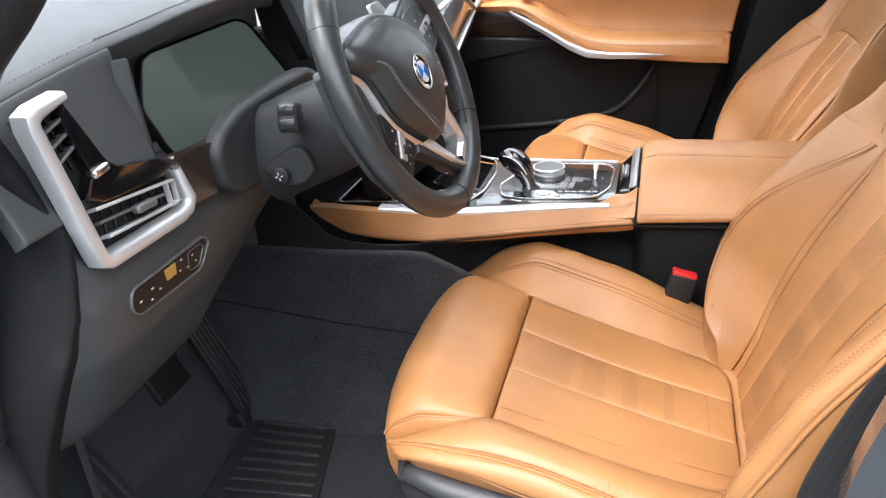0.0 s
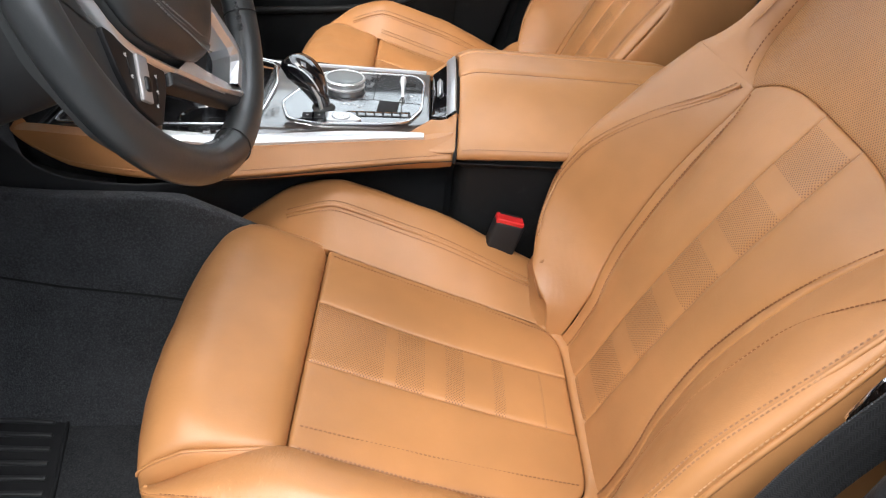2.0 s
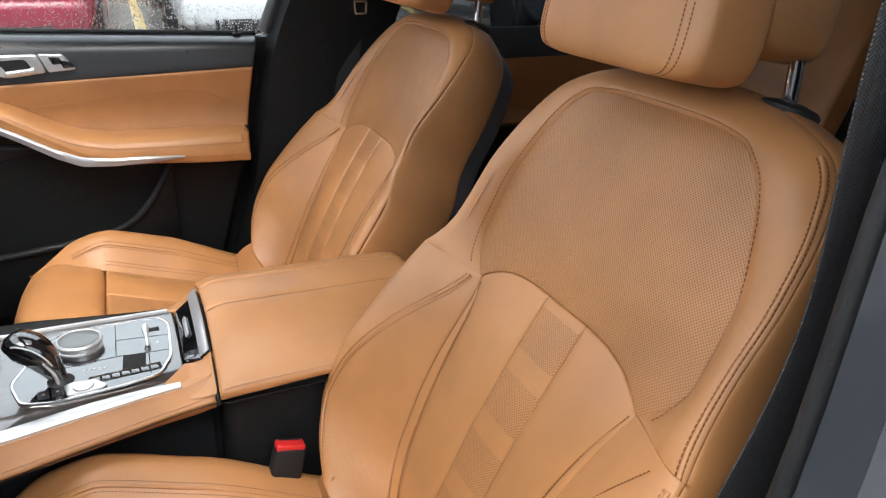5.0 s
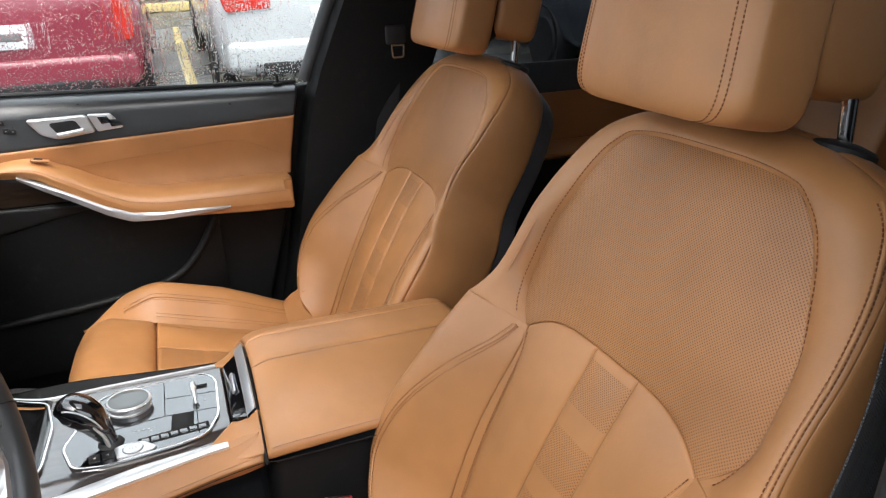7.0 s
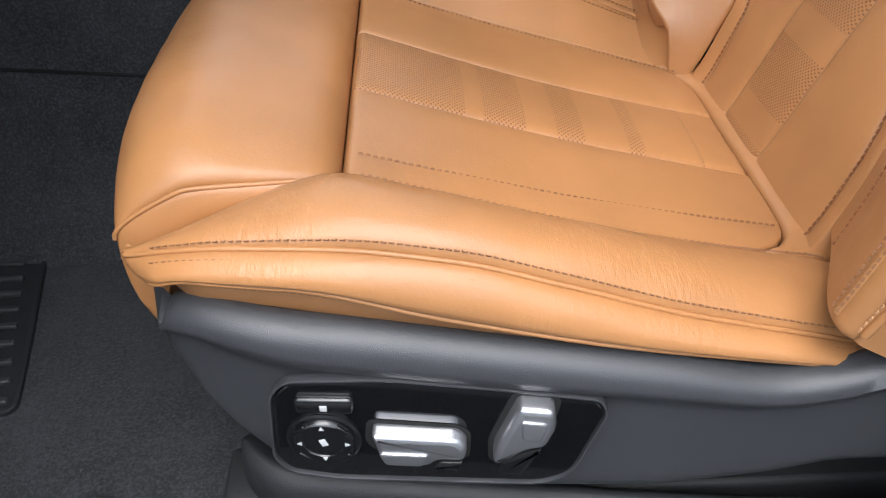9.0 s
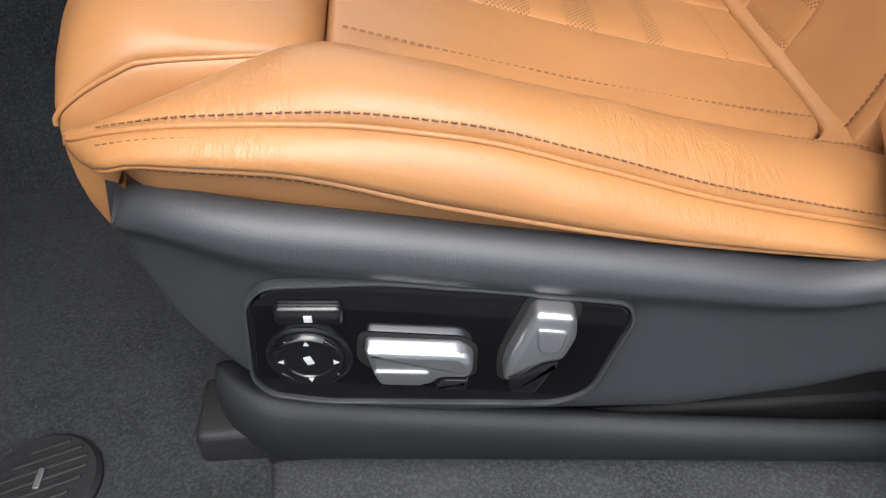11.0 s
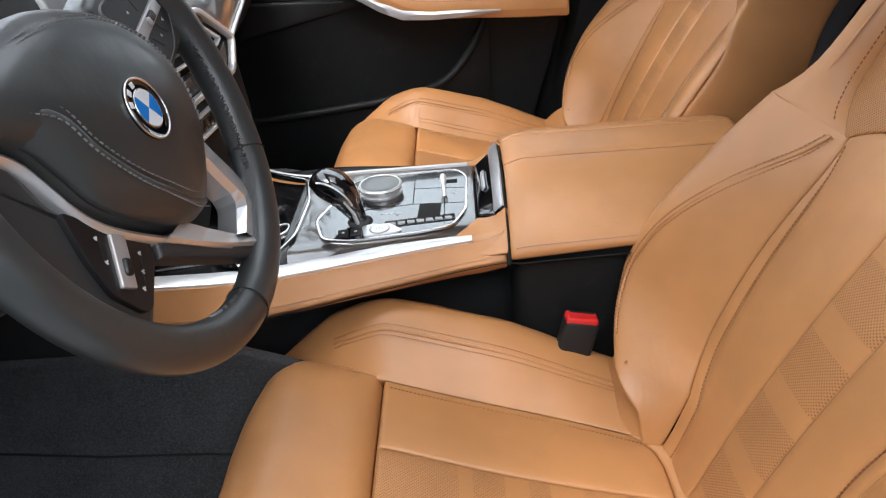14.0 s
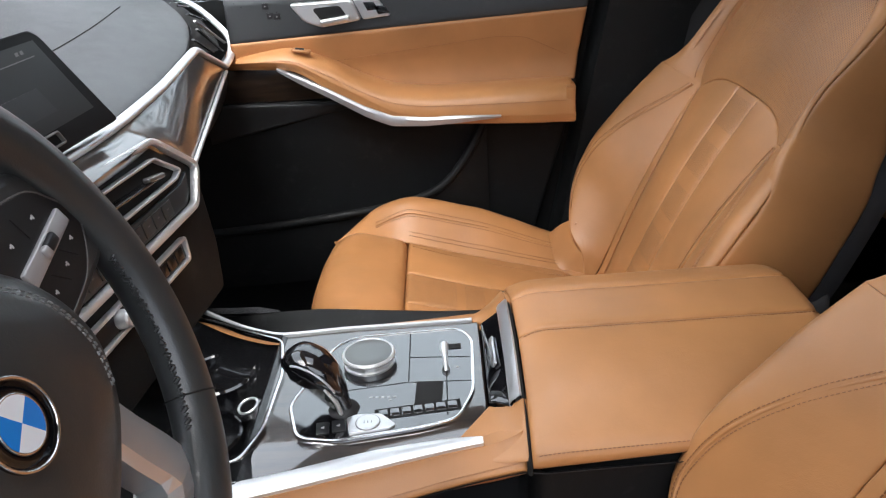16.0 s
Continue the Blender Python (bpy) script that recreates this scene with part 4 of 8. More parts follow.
                p = a + (b - a) * u[:, None]
                return p + np.array((-0.3, 0, 0.9)) * (0.004 * np.sin(np.pi * u) * np.clip(v / 0.25, 0, 1))[:, None]
            panel("cushion_fold", fold, tan_leather, root, groove=0.0010, ew=0.004, step=0.007, out=(-0.4, 0, 1), wrinkle=0.001, skirt=0.012)
        u = np.linspace(0.02 if full(k) < 0 else 0.10, 0.97 if full(k) < 0 else 0.985, 80)
        proud = np.array((-0.8 * C, -0.6 * k * side, 0.8 * Sn))
        nn = np.tile(proud, (80, 1))
        fade = np.clip((u - 0.5) / 0.5, 0, 1) ** 2
        seam = 0.70 - 0.61 * np.clip((u - 0.16) / 0.84, 0, 1) ** 1.9 if full(k) > 0 else 0.76 + 0.10 * fade
        for q in (-0.030, 0.030):
            stitches("stitching", bol(u, seam + q) + proud * 0.0028, nn, brown_thread, root, pitch=0.0046, size=(0.0030, 0.0010, 0.0005))
        tube("piping", bol(u, seam) + proud * 0.0006, 0.0022, tan_leather, root)
        ub = np.linspace(0.03, 0.97, 80)
        stitches("stitching", band(ub, 0 * ub + 0.05) + np.array(fore) * 0.0012, np.tile(fore, (80, 1)), tan_thread, root, pitch=0.0044, size=(0.0034, 0.0009, 0.0005))
        if k == -1 and worn:
            stitches("stitching", bol(u, 0.24 + 0.40 * np.clip((u - 0.70) / 0.30, 0, 1) ** 2) + proud * 0.0022, nn, tan_thread, root, pitch=0.0044, size=(0.0032, 0.0008, 0.0004))
        if k == -1:
            tube("piping", bol(u, 0 * u + 1.0), 0.0028, tan_leather, root)
            stitches("stitching", bol(u, 0 * u + 0.945) + np.array((0, k * side, 0)) * 0.0012, np.tile((0, k * side, 0.2), (80, 1)), pale_thread, root, pitch=0.0046, size=(0.0032, 0.0010, 0.0006))
    if worn:
        u = np.linspace(0.70, 0.985, 60)
        for q in (0.84, 0.92):
            stitches("stitching", ring(u, 0 * u + q) + np.array(fore) * 0.0016, np.tile(fore, (60, 1)), tan_thread, root, pitch=0.0046, size=(0.0033, 0.0011, 0.0005))
        tube("piping", ring(u, 0 * u + 0.88) + np.array(fore) * 0.0004, 0.0022, tan_leather, root)
    u = np.linspace(0.02, 0.98, 160)
    stitches("stitching", ring(u, 0 * u + 0.10) + np.array(fore) * 0.001, np.tile(fore, (160, 1)), tan_thread, root, pitch=0.005)

    # sides of the backrest, down one flank, over the top and down the other, and the hard shell behind
    sides = [np.array([(float(waist(k, s)), s, float(BOL_H(s)) * 0.8) for s in (0.0 if worn and k < 0 else 0.026, 0.06, 0.1, 0.2, 0.29)]) for k in (1, -1)]
    path = np.vstack([sides[0] * (1, 1, bulge), outer[::4], sides[1][::-1] * (-1, 1, 1)])
    path = spline(path, 161)

    def flank(u, v):
        p = np.stack([np.interp(u, np.linspace(0, 1, 161), path[:, k]) for k in range(3)], 1)
        cx, cs = 0.0, 0.30
        grow = 1 + 0.035 * np.sin(v * 2.6) - 0.06 * v
        return back(cs + (p[:, 1] - cs) * grow, p[:, 0] * grow, p[:, 2] + (-0.095 - p[:, 2]) * v)
    panel("backrest_side", flank, tan_leather, root, "tan leather backrest flank", groove=0.0022, ew=0.0045, puff=0.003, edges=(0, 0, 1, 1), step=0.014, out=(0, 0, 1))
    rim = np.stack([np.interp(np.linspace(0, 1, 80), np.linspace(0, 1, 161), path[:, k]) for k in range(2)], 1)
    shell = []
    for f, h in ((0.95, -0.088), (0.955, -0.105), (0.93, -0.125), (0.8, -0.140), (0.4, -0.148), (0.0, -0.150)):
        shell.append(back(0.30 + (rim[:, 1] - 0.30) * f, rim[:, 0] * f, 0 * rim[:, 0] + h))
    sheet("backrest_shell", np.array(shell), seat_plastic, root, "black plastic backrest shell")

    # headrest: two pads with a dark gap, on two posts
    tilt = radians(12 + recline)
    hc, hs = math.cos(tilt), math.sin(tilt)
    hx, hz = 0.392 + 0.75 * (Sn - BACK_S) + shift + rear, 0.966 + 0.6 * (C - BACK_C)

    def pillow(cx, cz, dx, dl, dz, e1=0.25, e2=0.24, dish=0.0):
        a = np.linspace(-np.pi / 2, np.pi / 2, 34)
        b = np.linspace(-np.pi, np.pi, 60, endpoint=False)
        f = lambda w, e: np.sign(w) * np.abs(w) ** e
        A, B = np.meshgrid(a, b, indexing="ij")
        X, L, Z = f(np.cos(A), e1) * f(np.cos(B), e2) * dx, f(np.cos(A), e1) * f(np.sin(B), e2) * dl, f(np.sin(A), e1) * dz
        X = X - dish * (L / dl) ** 2 * 1.0
        L = L * (1 - 0.05 * (Z / dz)) + 0.006
        return np.stack([cx + X * hc + Z * hs, mid + aside - 0.004 * side + side * L, cz + Z * hc - X * hs], -1)
    sheet("headrest_front", pillow(hx, hz - 0.002, 0.036, 0.125, 0.103, dish=-0.010), tan_leather, root, "tan leather headrest pad", close_v=True)
    sheet("headrest_rear", pillow(hx + (0.080 if worn else 0.090), hz - 0.002, 0.044, 0.118, 0.088), tan_leather, root, "tan leather headrest rear pad", close_v=True)
    # near-black fill between the pads: the gap's shade put into its colour
    sheet("headrest_gap_fill", pillow(hx + 0.040, hz - 0.004, 0.022, 0.108, 0.084), void, root, "black fill that darkens the gap between the pads", close_v=True)
    A = np.linspace(-1.35, 1.35, 70)
    for k in (1, -1):
        for w in (0.80, 0.86):
            f = lambda q, e: np.sign(q) * np.abs(q) ** e
            B = np.pi - math.asin(w ** (1 / 0.24))
            X, L, Z = -f(np.cos(A), 0.25) * abs(math.cos(B)) ** 0.24 * 0.036, k * f(np.cos(A), 0.25) * w * 0.125, f(np.sin(A), 0.25) * 0.103
            X = X + 0.010 * (L / 0.125) ** 2
            L = L * (1 - 0.05 * Z / 0.103) + 0.006
            row = np.stack([hx + X * hc + Z * hs, mid + aside - 0.004 * side + side * L, hz - 0.002 + Z * hc - X * hs], -1)
            stitches("headrest_stitching", row + np.array((-hc, 0, hs)) * 0.0006, np.tile((-hc, 0, hs), (70, 1)), tan_thread, root, pitch=0.0038, size=(0.0025, 0.0008, 0.0004))
    for k in (1, -1):
        b0 = back(0.634, k * 0.10, -0.048)
        b1 = np.array((hx + 0.085, mid + aside - 0.004 * side + side * k * 0.10, hz - 0.05))
        tube("headrest_post", [b0 - (b1 - b0) * 0.15, b0, b1], 0.0065, steel, root, "chrome headrest post", seg=14)
        turned("post_collar", [(0.0, -0.004), (0.027, -0.004), (0.027, 0.003), (0.024, 0.006), (0.012, 0.009), (0.0, 0.009)], Matrix.Translation(Vector(back(0.634, k * 0.10, -0.048))) @ pose(0, 0, 0, 0, 20, 0), dark_rubber, root, "black post collar")
    return at, back


def base_side(root, mid, drift, side, shift, k):
    """The grained plastic cover along the seat's foot, with its rail cover."""
    def S(u, v):
        zf = 0.300 - 0.165 * v
        xf = np.interp(v, [0, 0.15, 0.45, 0.75, 0.9, 1], [-0.247, -0.256, -0.256, -0.242, -0.222, -0.19])
        x = xf + (0.40 - xf) * u
        zt, zb = BASE_Z(x), np.interp(x, [-0.26, -0.215, -0.185, -0.14, -0.088, 0.039, 0.109, 0.153, 0.26, 0.4], [0.215, 0.185, 0.163, 0.150, 0.146, 0.151, 0.168, 0.185, 0.215, 0.24])
        z = zt + (zb - zt) * v
        l = np.interp(v, [0, 0.05, 0.10, 0.15, 0.20, 0.26, 0.9, 1.0], [0.236, 0.250, 0.2565, 0.2580, 0.2550, 0.2480, 0.2470, 0.241])
        nose = np.clip((-0.17 - x) / 0.09, 0, 1) ** 2
        l = l + 0.016 * np.clip((x - 0.14) / 0.10, 0, 1)
        return np.stack([x + shift, mid - drift * x + side * k * (l - 0.024 * nose), z], -1)
    panel("seat_base_cover", S, seat_plastic, root, "grained black plastic seat base cover", step=0.008, groove=0.006, ew=0.010, out=(0, k * side, 0), skirt=0.02)

    def R(u, v):
        x = -0.232 + 0.60 * u
        a = np.linspace(0, 1, 9)
        zt = np.interp(x, [-0.232, -0.2, -0.114, 0.054, 0.4], [0.158, 0.156, 0.148, 0.135, 0.119])
        l = np.interp(v, [0, 0.15, 0.4, 0.75, 1], [0.236, 0.247, 0.249, 0.242, 0.230])
        return np.stack([x + shift, mid - drift * x + side * k * (l - 0.02 * np.clip((-0.19 - x) / 0.04, 0, 1) ** 2), zt + (0.080 - zt) * v], -1)
    panel("rail_cover", R, console_plastic, root, "black plastic seat rail cover", step=0.010, groove=0.005, ew=0.008, out=(0, k * side, 0), skirt=0.02)


driver_seat = thing("front_seat", 0.0, -0.40, 0.08, "tan leather driver's seat with perforated strip, power adjusted, empty", "car seat", "front seats")
seat_at, seat_back = make_seat(-0.409, 0.07, 1, 0.0, 0.0, driver_seat, worn=True)
base_side(driver_seat, -0.409, 0.07, 1, 0.0, -1)
base_side(driver_seat, -0.409, 0.07, 1, 0.0, 1)
adopt(driver_seat)

passenger_seat = thing("front_seat", 0.02, 0.40, 0.08, "tan leather passenger seat beside the console, empty", "car seat", "front seats")
make_seat(0.400, 0.0, -1, 0.012, 2.5, passenger_seat, 0.033, bulge=0.62, aside=-0.020)
base_side(passenger_seat, 0.400, 0.0, -1, 0.015, 1)
adopt(passenger_seat)

# the foot of each seat
for seat, y0, dx in ((driver_seat, -0.405, 0.0), (passenger_seat, 0.40, 0.015)):
    # plain frame block, its near-black colour standing for shade under the cushion
    rbox("seat_frame", (0.46, 0.44, 0.16), pose(0.03 + dx, y0, 0.17), void, seat, "seat frame block, near-black for the shade under the cushion", r=0.02)
    for k in (-1, 1):
        rbox("seat_rail", (0.62, 0.05, 0.035), pose(0.06 + dx, y0 + 0.2 * k, 0.0975), dark_rubber, seat, r=0.006)
    adopt(seat)

# power switches on the driver's seat
F = Matrix.Translation((0, -0.6576, 0)) @ axes((0, 0, 0), (1, -0.07, 0), (0, 0.0, 1))
sw = prism("switch_panel", [(-0.183, 0.259), (-0.125, 0.262), (-0.059, 0.255), (-0.007, 0.248), (-0.003, 0.238), (-0.017, 0.182), (-0.034, 0.172), (-0.161, 0.174), (-0.190, 0.180), (-0.197, 0.192), (-0.192, 0.248)], 0.005, F, piano, driver_seat, "glossy black seat switch panel", r=0.0015, rounds=0.010)
band_frame("panel_rim", [(-0.184, 0.261), (-0.125, 0.264), (-0.059, 0.257), (-0.006, 0.250), (-0.001, 0.238), (-0.016, 0.181), (-0.034, 0.170), (-0.161, 0.172), (-0.191, 0.178), (-0.199, 0.192), (-0.194, 0.249)], 0.0016, 0.0062, F, seat_plastic, sw, rounds=0.010)
rbox("memory_button", (0.034, 0.013, 0.007), F @ pose(-0.163, 0.244, 0.006), button_black, sw, "black button with a white mark", r=0.003)
rbox("button_mark", (0.0042, 0.0045, 0.0006), F @ pose(-0.163, 0.244, 0.0097), white_mark, sw, r=0.0002)
knob = turned("lumbar_knob", [(0.0225, 0.0), (0.0225, 0.0035), (0.0210, 0.0045), (0.0185, 0.0040), (0.0178, 0.0060), (0.0165, 0.0070), (0.0125, 0.0068), (0.0120, 0.0060), (0, 0.0058)], F @ pose(-0.166, 0.212, 0.003), button_black, sw, "black four-way lumbar knob")
for a in range(4):
    rbox("knob_tab", (0.009, 0.0034, 0.0024), F @ pose(-0.166, 0.212, 0.0098) @ pose(0, 0, 0, 0, 0, 45 + 90 * a) @ pose(0.0175, 0, 0, 0, 0, 90), piano, sw, r=0.001)
    prism("knob_arrow", [(-0.0015, -0.0015), (0.0015, 0), (-0.0015, 0.0015)], 0.0005, F @ pose(-0.166, 0.212, 0.0098) @ pose(0, 0, 0, 0, 0, 90 * a) @ pose(0.0143, 0, 0), white_mark, sw, r=0)
rbox("knob_mark", (0.004, 0.006, 0.0006), F @ pose(-0.166, 0.212, 0.0090, 0, 0, 20), white_mark, sw, r=0.0002)
prism("switch_well", [(-0.140, 0.221), (-0.086, 0.217), (-0.079, 0.211), (-0.079, 0.186), (-0.132, 0.190), (-0.142, 0.200)], 0.0008, F @ pose(0, 0.009, 0.005), void, sw, rounds=0.006, r=0)
prism("slide_switch", [(-0.137, 0.218), (-0.087, 0.215), (-0.081, 0.208), (-0.082, 0.196), (-0.098, 0.196), (-0.103, 0.190), (-0.131, 0.192)], 0.011, F @ pose(0, 0.009, 0.005), switch_chrome, sw, "satin chrome seat slide switch", r=0.004, rounds=0.004, seg=3)
prism("slide_switch_face", [(-0.133, 0.204), (-0.103, 0.203), (-0.107, 0.1925), (-0.129, 0.1935)], 0.0025, F @ pose(0, 0.009, 0.015), switch_chrome, sw, r=0.0012, rounds=0.003)
prism("switch_well", [(-0.056, 0.248), (-0.028, 0.243), (-0.031, 0.222), (-0.045, 0.180), (-0.068, 0.184), (-0.069, 0.205)], 0.0008, F @ pose(0, 0.009, 0.005), void, sw, rounds=0.006, r=0)
prism("recline_switch", [(-0.053, 0.245), (-0.033, 0.243), (-0.031, 0.228), (-0.036, 0.211), (-0.047, 0.208), (-0.056, 0.199), (-0.066, 0.194), (-0.065, 0.207)], 0.012, F @ pose(0, 0.009, 0.005), switch_chrome, sw, "satin chrome backrest switch", r=0.004, rounds=0.004, seg=3)
prism("recline_switch_face", [(-0.052, 0.236), (-0.036, 0.234), (-0.039, 0.219), (-0.050, 0.220)], 0.0025, F @ pose(0, 0.009, 0.016), switch_chrome, sw, r=0.0012, rounds=0.003)
prism("recline_switch_foot", [(-0.063, 0.197), (-0.047, 0.206), (-0.037, 0.209), (-0.048, 0.183), (-0.062, 0.184)], 0.011, F @ pose(0, 0.009, 0.005), button_black, sw, r=0.003, rounds=0.003)
prism("slide_switch_foot", [(-0.102, 0.189), (-0.097, 0.195), (-0.083, 0.195), (-0.084, 0.186), (-0.100, 0.187)], 0.011, F @ pose(0, 0.009, 0.005), button_black, sw, r=0.003, rounds=0.002)
adopt(driver_seat)


# ---- centre console ----
console = thing("centre_console", -0.15, -0.01, 0.08, "tan leather and dark wood centre console with glossy control plate", "car console")
NEAR = sm([-0.52, -0.4, -0.26, -0.15, -0.03, 0.02], [-0.212, -0.205, -0.189, -0.162, -0.135, -0.130])
FAR = sm([-0.52, -0.397, -0.309, -0.259, -0.184, -0.05, 0.02], [0.190, 0.148, 0.092, 0.073, 0.077, 0.078, 0.086])
LOWZ = sm([-0.525, -0.505, -0.46, -0.39, -0.24, -0.1, 0.0], [0.456, 0.438, 0.416, 0.411, 0.421, 0.428, 0.434])
RISE = lambda x: 0.010 * np.clip((x + 0.045) / 0.045, 0, 1) ** 2


# tan leather flanks from the front tip back to the armrest
def flank_near(u, v):
    x = -0.525 + 0.524 * u
    top = 0.4510 + 0.012 * np.clip((-0.3 - x) / 0.2, 0, 1) + RISE(x)
    y0 = NEAR(x) - 0.0085 + 0.004 * np.clip((x + 0.045) / 0.045, 0, 1)
    yb = NEAR(x) - 0.028 * np.clip((x + 0.52) / 0.2, 0.2, 1)
    z = top + (LOWZ(x) - top) * v
    return np.stack([x, y0 + (yb - y0) * v ** 1.3, z], -1)


panel("leather_flank", flank_near, tan_leather, console, "tan leather console flank", groove=0.003, ew=0.007, step=0.010, out=(0, -1, 0.3), skirt=0.02, edges=(1, 1, 0.15, 1))


def flank_far(u, v):
    x = -0.525 + 0.524 * u
    top = 0.4510 + 0.012 * np.clip((-0.3 - x) / 0.2, 0, 1) + RISE(x)
    y0 = FAR(x) + 0.010 - 0.004 * np.clip((x + 0.045) / 0.045, 0, 1)
    z = top + (LOWZ(x) - top) * v
    return np.stack([x, y0 + 0.045 * v ** 1.3, z], -1)


panel("leather_flank", flank_far, tan_leather, console, "tan leather console flank", groove=0.004, ew=0.008, step=0.012, out=(0, 1, 0.3), skirt=0.02)
xs = np.linspace(-0.50, -0.01, 70)
uu = (xs + 0.525) / 0.524
tube("flank_seam", flank_near(uu, 0 * uu + 0.80) + np.array((0, -0.0002, 0)), 0.0007, tan_dark, console, seg=5)

# armrest lid, domed, in a near and a far half
LID = [(-0.162, 0.434), (-0.158, 0.447), (-0.145, 0.460), (-0.108, 0.486), (-0.075, 0.499), (-0.044, 0.507), (0.0, 0.5085), (0.044, 0.507), (0.075, 0.499), (0.108, 0.486), (0.145, 0.460), (0.158, 0.447), (0.162, 0.434)]
lidp = spline(LID, 81)


def lid_part(a, b, name, puff):
    def S(u, v):
        t = a + (b - a) * v
        y, z = (np.interp(t, np.linspace(0, 1, 81), lidp[:, k]) for k in range(2))
        x = 0.003 + 0.325 * u
        drop = 0.05 * np.clip((u - 0.93) / 0.07, 0, 1) ** 2
        lift = 0.024 * u * np.clip((0.47 - z) / 0.04, 0, 1)
        nose = 0.013 * np.clip((0.035 - x) / 0.035, 0, 1) ** 2 * np.clip((z - 0.434) / 0.06, 0, 1)
        z = z - nose
        return np.stack([x, y * (1 - 0.04 * np.clip((u - 0.93) / 0.07, 0, 1) ** 2), z + lift - drop * (z - 0.40) / 0.1], -1)
    return panel(name, S, tan_leather, console, "tan leather armrest lid", groove=0.0035, ew=0.007, puff=puff, step=0.010, out=(0, 0, 1), skirt=0.03), S


np.r_[0, np.cumsum(np.linalg.norm(np.diff(lidp, axis=0), axis=1))]
t_near = float(np.interp(-0.034, lidp[:, 0], np.linspace(0, 1, 81)))
t_far = float(np.interp(0.044, lidp[:, 0], np.linspace(0, 1, 81)))
_, LN = lid_part(0.0, t_near, "armrest_side", 0.0015)
_, LT = lid_part(t_near, t_far, "armrest_top", 0.001)
lid_part(t_far, 1.0, "armrest_side", 0.0015)
u = np.linspace(0.02, 0.97, 80)
stitches("stitching", LN(u, 0 * u + 0.965) + np.array((0, 0, 0.0006)), np.tile((0, -0.3, 1), (80, 1)), brown_thread, console, pitch=0.0042, size=(0.0032, 0.0007, 0.0004))
stitches("stitching", LN(u, 0 * u + 0.10) + np.array((0, -0.0008, 0)), np.tile((0, -1, 0.2), (80, 1)), brown_thread, console, pitch=0.0042, size=(0.0032, 0.0007, 0.0004))
u = np.linspace(0.02, 0.98, 30)
# dark seam at the lid's front and the rear end of the box
ring = [(0.0012, y, z - 0.004 - 0.013 * min(1, max(0, (z - 0.434) / 0.06))) for y, z in lidp]
tube("lid_gap", ring, 0.0026, void, console, seg=6)
rbox("console_rear", (0.30, 0.29, 0.36), pose(0.155, 0.0, 0.262), door_plastic, console, "black rear of the console", r=0.02)


# dark lower body down to the carpet
def body_near(u, v):
    x = -0.62 + 0.93 * u
    zt = np.where(x < 0, LOWZ(np.clip(x, -0.525, 0)), 0.434 + 0.03 * np.clip(x, 0, 1)) - 0.004 + 0.05 * np.clip((-0.5 - x) / 0.1, 0, 1)
    y = np.where(x < 0, NEAR(np.clip(x, -0.52, 0.02)) - 0.024, -0.160)
    tuck = np.clip((x + 0.36) / 0.08, 0, 1) * np.clip(v / 0.16, 0.0, 1) ** 0.8
    return np.stack([x, y - 0.004 - 0.035 * v ** 2 * (1 - tuck) + np.where(x < 0, 0.085, 0.06) * tuck, zt + (0.08 - zt) * v], -1)


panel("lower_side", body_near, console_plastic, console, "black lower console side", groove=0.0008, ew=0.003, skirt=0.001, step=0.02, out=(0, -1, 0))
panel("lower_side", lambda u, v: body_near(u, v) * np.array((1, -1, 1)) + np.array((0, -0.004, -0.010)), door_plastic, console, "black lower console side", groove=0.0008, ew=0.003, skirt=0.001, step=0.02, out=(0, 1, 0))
# a carpeted hump along the foot of the console
def hump(u, v):
    x = -0.80 + 1.1 * u
    high = 0.1815 - 0.117 * x + np.clip((-0.02 - x) / 0.30, 0, 1) * (0.218 + 0.117 * x)
    z = high * (1 - v) ** 1.2 + 0.08 * (1 - (1 - v) ** 1.2)
    out_ = 0.058 * np.clip((-0.12 - x) / 0.20, 0, 1) + 0.012 * np.clip((-0.36 - x) / 0.12, 0, 1)
    return np.stack([x, -0.190 - out_ - 0.03 * v - 0.05 * v ** 3, z], -1)
panel("carpet_side", hump, carpet, console, "carpeted tunnel side", groove=0.004, step=0.02, out=(0, -1, 0))
xs = np.linspace(-0.74, -0.30, 40)
zs = np.interp(xs, [-0.74, -0.653, -0.504, -0.34], [0.302, 0.293, 0.278, 0.259])
tops = hump((xs + 0.80) / 1.1, 0 * xs)[:, 2]
tube("carpet_seam", hump((xs + 0.80) / 1.1, 1 - ((zs - 0.08) / (tops - 0.08)) ** (1 / 1.2)) + np.array((0, 0.0005, 0)), 0.0022, void, console, seg=6)
panel("carpet_side", lambda u, v: hump(u, v) * np.array((1, -1, 1)), carpet, console, "carpeted tunnel side", groove=0.004, step=0.03, out=(0, 1, 0))

# wood plate with the satin strips along its edges
def plate(u, v):
    x = -0.262 + 0.230 * u
    a, b = NEAR(x) + 0.012, FAR(x) - 0.004
    y = a + (b - a) * v
    return np.stack([x, y, 0.4545 + 0.0 * x - 0.006 * np.clip((0.15 - v) / 0.15, 0, 1) ** 2], -1)


panel("wood_plate", plate, plate_wood, console, "glossy dark wood plate", groove=0.002, ew=0.004, step=0.02, out=(0, 0, 1))
xs = np.linspace(-0.50, -0.040, 70)
rows = []
